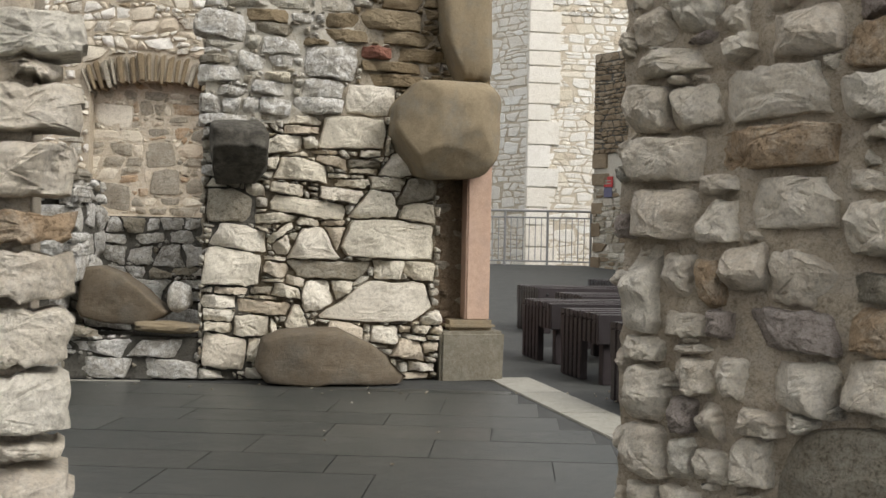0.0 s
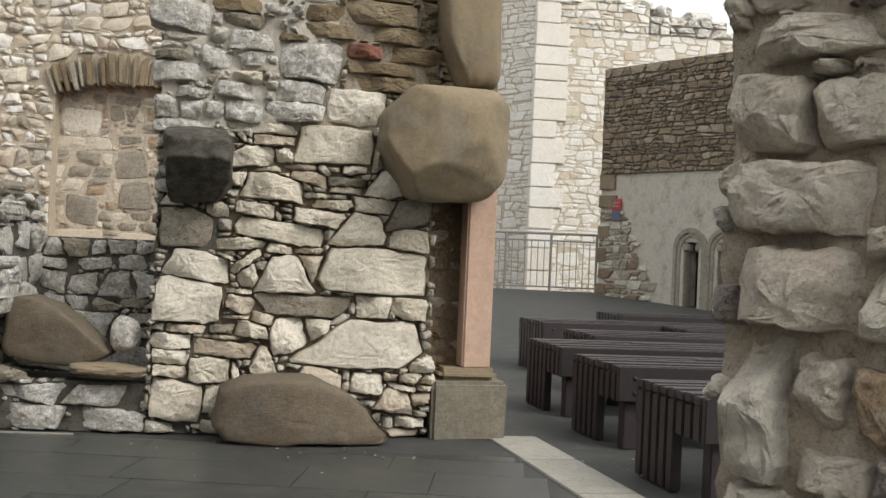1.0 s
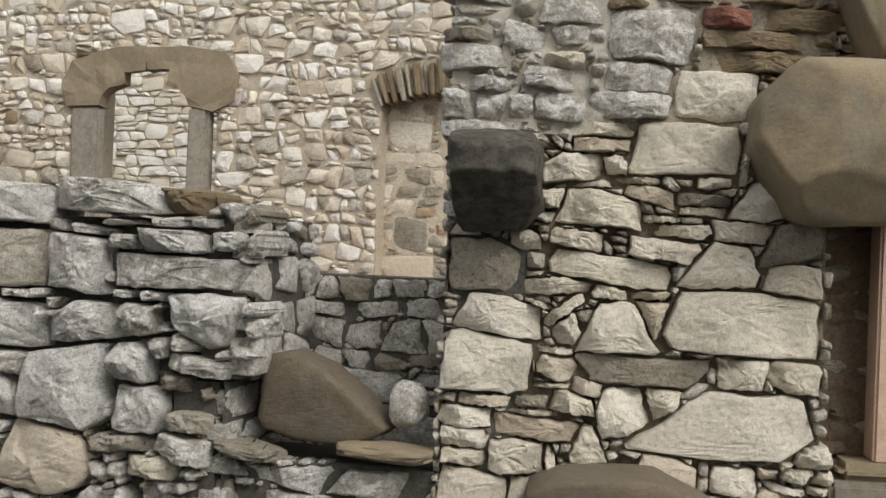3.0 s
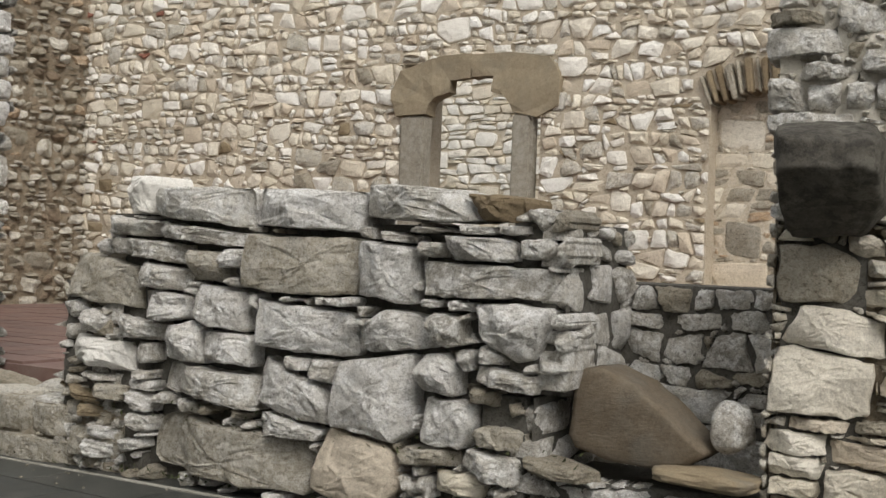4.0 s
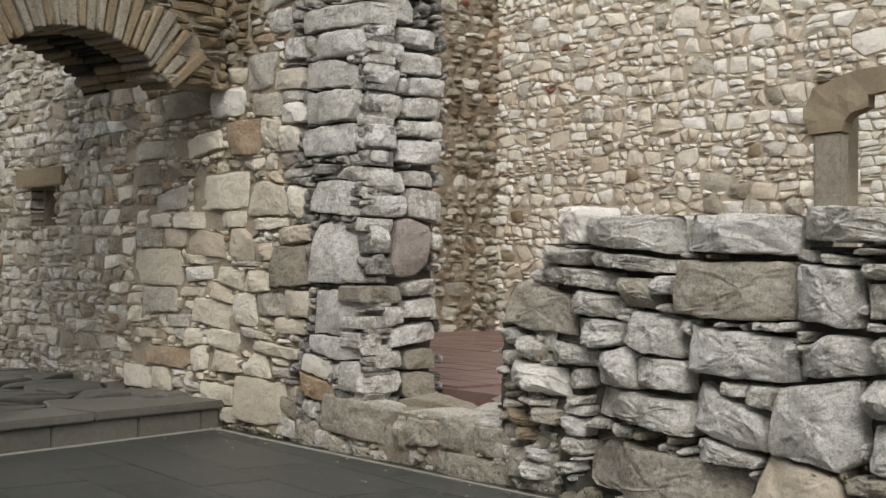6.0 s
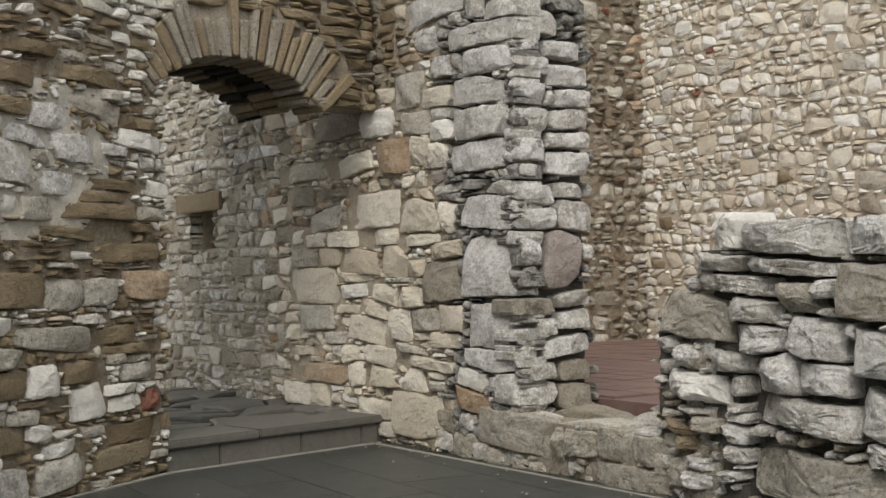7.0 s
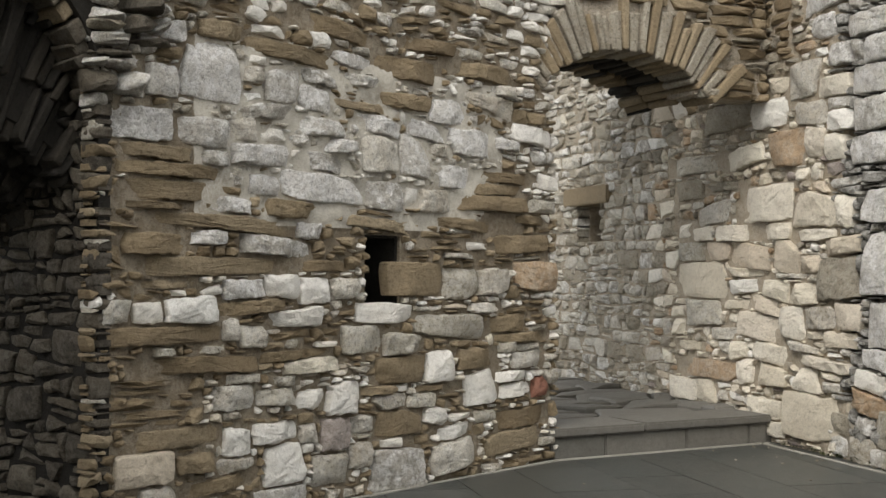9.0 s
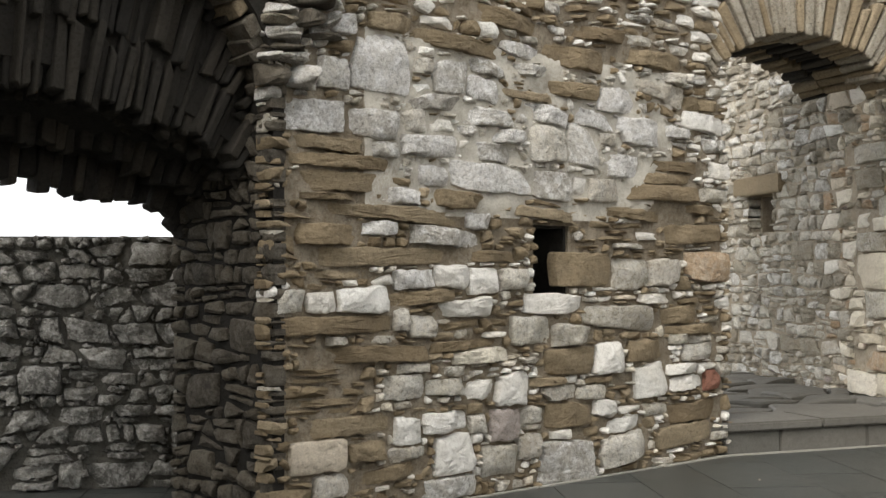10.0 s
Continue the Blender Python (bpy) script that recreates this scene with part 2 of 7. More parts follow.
# ---- builders ----
def mesh_of(name, verts, faces, mat, smooth=False):
    me = bpy.data.meshes.new(name)
    me.from_pydata([tuple(v) for v in verts], [], faces)
    me.materials.append(mat)
    if smooth:
        me.polygons.foreach_set("use_smooth", [True] * len(me.polygons))
    return me


def part_mesh(name, me, parent=None, label=""):
    ob = new(name, me)
    if parent:
        ob.parent = parent
    return tagged(ob, label)


def part(name, bm, mat, parent=None, label="", smooth=False):
    me = bpy.data.meshes.new(name)
    bm.to_mesh(me)
    bm.free()
    me.materials.append(mat)
    if smooth:
        me.polygons.foreach_set("use_smooth", [True] * len(me.polygons))
    return part_mesh(name, me, parent, label)


def box_bm(x0, x1, y0, y1, z0, z1, bevel=0.0, bm=None, rz=0.0, pivot=None):
    bm = bm or bmesh.new()
    m = Matrix.Translation(((x0 + x1) / 2, (y0 + y1) / 2, (z0 + z1) / 2)) @ Matrix.Diagonal((x1 - x0, y1 - y0, z1 - z0, 1))
    if rz:
        p = Vector(pivot or (0, 0, 0))
        m = Matrix.Translation(p) @ Matrix.Rotation(radians(rz), 4, "Z") @ Matrix.Translation(-p) @ m
    got = bmesh.ops.create_cube(bm, size=1, matrix=m)
    if bevel:
        edges = {e for v in got["verts"] for e in v.link_edges}
        bmesh.ops.bevel(bm, geom=list(edges), offset=bevel, segments=2, affect="EDGES")
    return bm


class Face:
    """A wall's face: u runs along it, v up, d out of it towards the viewer."""

    def __init__(self, x, y, angle, z=0.0):
        a = radians(angle)
        self.o, self.u, self.n = Vector((x, y, z)), Vector((math.cos(a), math.sin(a), 0)), Vector((math.sin(a), -math.cos(a), 0))

    def at(self, u, v, d=0.0):
        return self.o + self.u * u + self.n * d + Vector((0, 0, v))


def clip(poly, nx, ny, c):
    """Keep the part of a convex polygon where nx*x + ny*y <= c."""
    out = []
    for i, p in enumerate(poly):
        q = poly[(i + 1) % len(poly)]
        a, b = nx * p[0] + ny * p[1] - c, nx * q[0] + ny * q[1] - c
        if a <= 0:
            out.append(p)
        if (a < 0 < b) or (b < 0 < a):
            t = a / (a - b)
            out.append((p[0] + t * (q[0] - p[0]), p[1] + t * (q[1] - p[1])))
    return out


def area(poly):
    return 0.5 * sum(p[0] * q[1] - q[0] * p[1] for p, q in zip(poly, poly[1:] + poly[:1]))


def keep_off(poly, seed, other, gap):
    """Cut a cell by the side of a convex polygon that separates it best from its seed."""
    best = None
    for p, q in zip(other, other[1:] + other[:1]):
        dx, dy = q[0] - p[0], q[1] - p[1]
        n = math.hypot(dx, dy) or 1
        nx, ny = dy / n, -dx / n
        d = nx * (seed[0] - p[0]) + ny * (seed[1] - p[1])
        if best is None or d > best[0]:
            best = (d, nx, ny, nx * p[0] + ny * p[1])
    d, nx, ny, c = best
    return clip(poly, -nx, -ny, -(c + gap)) if d > 0 else []


def inside(poly, x, y):
    return all((q[0] - p[0]) * (y - p[1]) - (q[1] - p[1]) * (x - p[0]) >= 0 for p, q in zip(poly, poly[1:] + poly[:1]))


def quad(u, v, w, h, rot=0.0, rng=None, rag=0.1, broken=(0, 1, 1, 2), taper=0.0, slant=0.0):
    """A rough four to eight sided outline about (u, v), with one or two corners broken off."""
    pts = [(-0.5, -0.5), (0.02, -0.52), (0.5, -0.5), (0.52, 0.05), (0.5, 0.5), (-0.03, 0.52), (-0.5, 0.5), (-0.52, -0.03)]
    c, s = math.cos(radians(rot)), math.sin(radians(rot))
    gone = rng.sample((0, 2, 4, 6), rng.choice(broken)) if rng else ()
    out = []
    for i, (x, y) in enumerate(pts):
        k = 1.02 - (rng.random() * rag * 0.8 if rng else 0)
        if i in gone:
            k -= rng.uniform(0.08, 0.32)
        if i % 2 and rng:
            x, y = x + rng.uniform(-0.2, 0.2) * (abs(y) > 0.3), y + rng.uniform(-0.2, 0.2) * (abs(x) > 0.3)
        x = x * (1 - taper * (y + 0.5) if taper > 0 else 1 + taper * (0.5 - y)) + slant * (y + 0.5)
        x, y = x * w * k, y * h * k
        out.append((u + c * x - s * y, v + s * x + c * y))
    return out


def grown(quads, reach, gap):
    """Let each outline spread into the free room round it, up to the middle line towards its neighbours."""
    out = []
    boxes = [(min(p[0] for p in q), max(p[0] for p in q), min(p[1] for p in q), max(p[1] for p in q)) for q in quads]
    for i, q in enumerate(quads):
        n = len(q)
        cx, cy = sum(p[0] for p in q) / n, sum(p[1] for p in q) / n
        a, b, c, d = boxes[i]
        ru, rv = min(reach[i], 0.2 * (b - a) + 0.005), min(reach[i], 0.2 * (d - c) + 0.005)
        poly = [(cx + (x - cx) * (1 + 2 * ru / (b - a)), cy + (y - cy) * (1 + 2 * rv / (d - c))) for x, y in q]
        for j, o in enumerate(quads):
            e, f, g, h = boxes[j]
            if j == i or e > b + 0.06 or f < a - 0.06 or g > d + 0.06 or h < c - 0.06:
                continue
            best = None
            for own, shape, other in ((1, q, o), (-1, o, q)):
                for p, r in zip(shape, shape[1:] + shape[:1]):
                    dx, dy = r[0] - p[0], r[1] - p[1]
                    m = math.hypot(dx, dy) or 1
                    nx, ny = dy / m, -dx / m
                    lo, hi = nx * p[0] + ny * p[1], min(nx * z[0] + ny * z[1] for z in other)
                    if best is None or hi - lo > best[0]:
                        best = (hi - lo, own * nx, own * ny, own * (lo + hi) / 2)
            if len(poly) > 2:
                poly = clip(poly, best[1], best[2], best[3] - gap / 2)
        out.append(poly)
    return out


def hull_ok(poly):
    """Make an outline convex by dropping its dents."""
    pts = sorted(set(poly))
    half = []
    for seq in (pts, pts[::-1]):
        h = []
        for p in seq:
            while len(h) > 1 and (h[-1][0] - h[-2][0]) * (p[1] - h[-2][1]) - (h[-1][1] - h[-2][1]) * (p[0] - h[-2][0]) <= 0:
                h.pop()
            h.append(p)
        half += h[:-1]
    return half


def courses(u0, u1, v0, v1, course, aspect, gap, rng, keys=(), holes=(), wander=0.3):
    """Rubble outlines in rough, wavering courses that fill a stretch of wall round the key stones and the openings."""
    lo, hi = course
    beds, v = [v0], v0
    while v < v1 - lo * 0.5:
        v += rng.uniform(lo, hi)
        beds.append(min(v, v1))
    beds[-1] = v1
    knots = max(2, int((u1 - u0) / (hi * 2.2)) + 2)
    waves = [[0.0 if k in (0, len(beds) - 1) else rng.uniform(-1, 1) * wander * lo for _ in range(knots + 1)] for k in range(len(beds))]

    def bed(k, u):
        f = min(max((u - u0) / (u1 - u0), 0), 0.9999) * (knots - 1)
        j = int(f)
        return beds[k] + waves[k][j] * (1 - f + j) + waves[k][j + 1] * (f - j)
    boxes = [(min(p[0] for p in k), max(p[0] for p in k), min(p[1] for p in k), max(p[1] for p in k), k) for k in (*keys, *holes)]
    out = []
    for k in range(len(beds) - 1):
        h = beds[k + 1] - beds[k]
        ends, u = [(u0, u0)], u0
        while u < u1:
            u += h * aspect * rng.uniform(0.45, 1.75)
            sl = rng.uniform(-0.38, 0.38) * h
            ends.append((u - sl, u + sl))
        if len(ends) > 2 and ends[-2][0] > u1 - h * 0.5:
            ends.pop()
        ends[-1] = (u1, u1)
        for (b0, t0), (b1, t1) in zip(ends, ends[1:]):
            y0, y1 = (bed(k, b0), bed(k, b1)), (bed(k + 1, t0), bed(k + 1, t1))
            halves = [(0.0, 1.0)]
            if h > lo * 1.25 and rng.random() < 0.3:
                c = rng.uniform(0.35, 0.65)
                halves = [(0.0, c), (c, 1.0)]
            for f0, f1 in halves:
                def at(side, f):
                    a, c = ((b0, y0[0]), (t0, y1[0])) if side == 0 else ((b1, y0[1]), (t1, y1[1]))
                    return a[0] + (c[0] - a[0]) * f, a[1] + (c[1] - a[1]) * f
                q = [at(0, f0), at(1, f0), at(1, f1), at(0, f1)]
                cx, cy = sum(p[0] for p in q) / 4, sum(p[1] for p in q) / 4
                if any(inside(kp, cx, cy) for *_, kp in boxes):
                    continue
                g = gap / 2
                poly = []
                for n, (x, y) in enumerate(q):
                    x, y = x + math.copysign(g, cx - x), y + math.copysign(g, cy - y)
                    if rng.random() < 0.6:
                        c = rng.uniform(0.0, 0.4)
                        if rng.random() < 0.5:
                            x += (cx - x) * c
                        else:
                            y += (cy - y) * c * 1.3
                    nx, ny = q[(n + 1) % 4]
                    poly.append((x, y))
                    if rng.random() < 0.55:
                        mx, my = (q[n][0] + nx) / 2, (q[n][1] + ny) / 2
                        poly.append((mx + (cx - mx) * rng.uniform(0.05, 0.2), my + (cy - my) * rng.uniform(0.03, 0.22)))
                for a, b, c, d, kp in boxes:
                    if len(poly) > 2 and a - hi * aspect < cx < b + hi * aspect and c - hi < cy < d + hi:
                        poly = keep_off(poly, (cx, cy), kp, gap)
                if len(poly) > 2 and area(poly) > lo * lo * 0.2:
                    out.append(poly)
    return out


def chinks(u0, u1, v0, v1, polys, gap, rng, per_area, holes=()):
    """Small stones wedged into the gaps that the larger ones leave."""
    cell = 0.12
    grid = {}

    def put(q):
        a, b = min(p[0] for p in q), max(p[0] for p in q)
        c, d = min(p[1] for p in q), max(p[1] for p in q)
        for i in range(int((a - 0.05) // cell), int((b + 0.05) // cell) + 1):
            for j in range(int((c - 0.05) // cell), int((d + 0.05) // cell) + 1):
                grid.setdefault((i, j), []).append(q)
    for q in (*polys, *holes):
        put(hull_ok(q))
    out = []
    for _ in range(int(per_area * (u1 - u0) * (v1 - v0))):
        u, v = rng.uniform(u0, u1), rng.uniform(v0, v1)
        near = grid.get((int(u // cell), int(v // cell)), ())
        if any(inside(q, u, v) for q in near):
            continue
        h = rng.uniform(0.03, 0.075)
        q = hull_ok(quad(u, v, h * rng.uniform(1.0, 2.2), h, rng.uniform(-30, 30), rng, 0.1))
        q = clip(clip(clip(clip(q, 1, 0, u1), -1, 0, -u0), 0, 1, v1), 0, -1, -v0)
        for other in near:
            if len(q) > 2:
                q = keep_off(q, (u, v), other, gap)
        if len(q) > 2 and area(q) > 0.00025:
            out.append(q)
            put(hull_ok(q))
    return out


def rounded(poly, rng, cut=0.13, rag=0.0):
    out = []
    n = len(poly)
    for i, p in enumerate(poly):
        q = poly[(i + 1) % n]
        if math.hypot(q[0] - p[0], q[1] - p[1]) < 0.012:
            continue
        c = cut * rng.uniform(0.6, 1.3)
        for t in (c, 1 - c):
            out.append((p[0] + t * (q[0] - p[0]) + rng.uniform(-rag, rag), p[1] + t * (q[1] - p[1]) + rng.uniform(-rag, rag)))
    return out


def stone_geo(poly, face, rng, proud, sunk=0.05, rough=0.3, rings=3, cut=0.13, rag=0.004):
    """Vertices and faces of one stone: sides from behind the joint, a worn arris and an uneven, slightly tilted front."""
    p = rounded(poly, rng, cut, rag)
    n = len(p)
    if n < 4:
        return None
    cx, cy = sum(a[0] for a in p) / n, sum(a[1] for a in p) / n
    size = math.sqrt(abs(area(p))) or 0.01
    if rings > 3:
        fine = []
        for i, (x, y) in enumerate(p):
            x2, y2 = p[(i + 1) % n]
            cuts = max(1, int(math.hypot(x2 - x, y2 - y) / (size * (0.3 if rings < 5 else 0.15))))
            fine.append((x, y))
            for c in range(1, cuts):
                fine.append((x + (x2 - x) * c / cuts + rng.uniform(-1, 1) * rag, y + (y2 - y) * c / cuts + rng.uniform(-1, 1) * rag))
        own = rng.uniform(-90, 90)
        p = []
        for x, y in fine:
            k = 0.985 + 0.075 * noise.noise((x * 2.4 / size, y * 2.4 / size, own)) + 0.055 * noise.noise((x * 6.5 / size, y * 6.5 / size, own))
            p.append((cx + (x - cx) * k, cy + (y - cy) * k))
        n = len(p)
    tilt = rough * proud / size
    tx, ty = rng.uniform(-1, 1) * tilt * 0.9, rng.uniform(-1, 0.4) * tilt * 0.9
    px, py = rng.uniform(-0.12, 0.12) * size, rng.uniform(-0.12, 0.12) * size
    if rings > 4:
        steps = [(1.0, -sunk, 0.0), (1.0, proud * 0.5, 0.5), (0.99, proud * 0.8, 0.9), (0.965, proud * 0.95, 1.0), (0.88, proud * 0.99, 1.0), (0.74, proud, 1.0), (0.6, proud, 1.0), (0.43, proud, 1.0), (0.22, proud, 1.0)]
    elif rings > 3:
        steps = [(1.0, -sunk, 0.0), (1.0, proud * 0.55, 0.6), (0.96, proud * 0.88, 1.0), (0.8, proud * 1.0, 1.0), (0.55, proud, 1.0), (0.27, proud, 1.0)]
    elif rings > 2:
        steps = [(1.0, -sunk, 0.0), (1.0, proud * 0.6, 0.6), (0.94, proud * 0.95, 1.0), (0.5, proud, 1.0)]
    else:
        steps = [(1.0, -sunk, 0.0), (1.0, proud * 0.6, 0.6), (0.9, proud, 1.0)]
    freq, amp = 1.9 / size, proud * rough * 1.1
    off = rng.uniform(-50, 50)
    verts, faces = [], []
    chips = []
    for _ in range(3 if rings > 2 else 1):
        a = rng.uniform(0, 6.283)
        chips.append((math.cos(a) / size, math.sin(a) / size, rng.uniform(0.05, 0.35), rng.uniform(0.3, 1.1) * proud))

    planes = []
    for i in range(5 if rings > 2 else 3):
        a = i * 2.4 + off
        g = rng.uniform(0.25, 1.1) * (0.3 + 2.0 * rough) * proud / size
        planes.append((math.cos(a) * g, math.sin(a) * g - 0.15 * g, rng.uniform(0.0, 0.26) * proud))

    def height(x, y, d, k):
        bump = noise.noise((x * freq, y * freq, off)) + 0.55 * noise.noise((x * freq * 2.7, y * freq * 2.7, off + 7))
        if rings > 4:
            bump += 0.3 * noise.noise((x * freq * 6, y * freq * 6, off)) + 0.22 * noise.noise((x * freq * 13, y * freq * 13, off))
        break_line = min(0.0, min(c - (x - cx) * p - (y - cy) * q for p, q, c in planes))
        cut_away = sum(max(0.0, (x - cx) * a + (y - cy) * b - t) * s for a, b, t, s in chips)
        return d + k * (0.6 * (tx * (x - cx) + ty * (y - cy)) + max(break_line, -0.75 * proud) + bump * amp * 0.7 - min(cut_away, proud * 0.6))
    for s, d, k in steps:
        for x, y in p:
            ax, ay = cx + (x - cx) * s + px * (1 - s), cy + (y - cy) * s + py * (1 - s)
            verts.append(face.at(ax, ay, height(ax, ay, d, k)))
    verts.append(face.at(cx + px, cy + py, height(cx + px, cy + py, proud, 1.0)))
    for r in range(len(steps) - 1):
        for i in range(n):
            j = (i + 1) % n
            faces.append((r * n + i, r * n + j, (r + 1) * n + j, (r + 1) * n + i))
    b = (len(steps) - 1) * n
    for i in range(n):
        faces.append((b + i, b + (i + 1) % n, len(verts) - 1))
    return verts, faces


def choose(mats, rng):
    t = rng.random() * sum(w for w, _ in mats)
    for w, m in mats:
        t -= w
        if t <= 0:
            return m
    return mats[-1][1]


def lay(wall, face, polys, mats, proud, seed, limit=300, near=None, rough=0.3, rings=3, sunk=0.06, piece="stone", cut=0.13, rag=0.004, smooth=False):
    """Lay outlines as stones of a wall: the nearest as parts, the rest joined."""
    rng = random.Random(seed)
    if near is not None:
        polys = sorted(polys, key=lambda q: (q[0][0] - near[0]) ** 2 + (q[0][1] - near[1]) ** 2)
    rest = {}
    for i, poly in enumerate(polys):
        mat = mats(sum(p[0] for p in poly) / len(poly), sum(p[1] for p in poly) / len(poly), rng) if callable(mats) else choose(mats, rng)
        g = stone_geo(poly, face, rng, proud * rng.uniform(0.6, 1.35), sunk, rough, rings, cut, rag)
        if not g:
            continue
        if i < limit:
            part_mesh(piece, mesh_of(piece, g[0], g[1], mat, smooth), wall)
        else:
            v, f = rest.setdefault(mat.name, ([], [], mat))[:2]
            k = len(v)
            v.extend(g[0])
            f.extend(tuple(a + k for a in t) for t in g[1])
    for v, f, mat in rest.values():
        tagged(part_mesh("small_stones", mesh_of("small_stones", v, f, mat, smooth), wall), kind="stuff")


def slab(name, face, u0, u1, v0, v1, depth, mat, label, holes=(), d0=0.0):
    """The mortar core of a wall: a block behind its face, with the openings left out."""
    bm = bmesh.new()
    us = sorted({u0, u1, *(h[0] for h in holes), *(h[1] for h in holes)})
    vs = sorted({v0, v1, *(h[2] for h in holes), *(h[3] for h in holes)})
    us, vs = [a for a in us if u0 <= a <= u1], [a for a in vs if v0 <= a <= v1]
    solid = {}
    for i in range(len(us) - 1):
        for j in range(len(vs) - 1):
            a, b = (us[i] + us[i + 1]) / 2, (vs[j] + vs[j + 1]) / 2
            solid[i, j] = not any(h[0] < a < h[1] and h[2] < b < h[3] for h in holes)
    cache = {}

    def vert(i, j, k):
        if (i, j, k) not in cache:
            cache[i, j, k] = bm.verts.new(face.at(us[i], vs[j], d0 if k == 0 else d0 - depth))
        return cache[i, j, k]
    for (i, j), s in solid.items():
        if not s:
            continue
        bm.faces.new([vert(*a) for a in ((i, j, 0), (i + 1, j, 0), (i + 1, j + 1, 0), (i, j + 1, 0))])
        bm.faces.new([vert(*a) for a in ((i, j, 1), (i, j + 1, 1), (i + 1, j + 1, 1), (i + 1, j, 1))])
        for (a, b), (p, q) in (((i - 1, j), ((i, j), (i, j + 1))), ((i + 1, j), ((i + 1, j + 1), (i + 1, j))), ((i, j - 1), ((i + 1, j), (i, j))), ((i, j + 1), ((i, j + 1), (i + 1, j + 1)))):
            if not solid.get((a, b)):
                bm.faces.new([vert(*p, 0), vert(*p, 1), vert(*q, 1), vert(*q, 0)])
    bmesh.ops.recalc_face_normals(bm, faces=bm.faces)
    return tagged(part(name, bm, mat), label, "wall", "", "structure")


def bed_mesh(wall, face, u0, u1, v0, v1, proud, mortar, fill, holes, seed, step=0.028):
    """Uneven mortar between the stones of a wall: here flush, there washed out."""
    nu, nv = max(2, int((u1 - u0) / step)), max(2, int((v1 - v0) / step))
    groups = {}
    for j in range(nv + 1):
        v = v0 + (v1 - v0) * j / nv
        for i in range(nu + 1):
            u = u0 + (u1 - u0) * i / nu
            level, mat = fill(u, v) if callable(fill) else (fill, mortar)
            w = noise.noise((u * 7, v * 7, seed)) * 0.55 + noise.noise((u * 23, v * 23, seed + 9)) * 0.4 + noise.noise((u * 61, v * 61, seed)) * 0.2
            groups.setdefault("at", []).append((face.at(u, v, proud * (level + w * 0.5) if level < 0 else max(0.003, proud * (level + w * 0.75)) if proud > 0 else proud * (level + w * 0.6)), mat))
    at = groups.pop("at")
    verts = [a for a, _ in at]
    by = {}
    for j in range(nv):
        for i in range(nu):
            u, v = u0 + (u1 - u0) * (i + 0.5) / nu, v0 + (v1 - v0) * (j + 0.5) / nv
            if any(h[0] - step < u < h[1] + step and h[2] - step < v < h[3] + step for h in holes):
                continue
            k = j * (nu + 1) + i
            by.setdefault(at[k][1].name, (at[k][1], []))[1].append((k, k + 1, k + nu + 2, k + nu + 1))
    for mat, faces in by.values():
        used = sorted({a for f in faces for a in f})
        index = {a: i for i, a in enumerate(used)}
        me = mesh_of("mortar", [verts[a] for a in used], [tuple(index[a] for a in f) for f in faces], mat, True)
        tagged(part_mesh("mortar", me, wall), kind="stuff")


def rect(h):
    return [(h[0], h[2]), (h[1], h[2]), (h[1], h[3]), (h[0], h[3])]


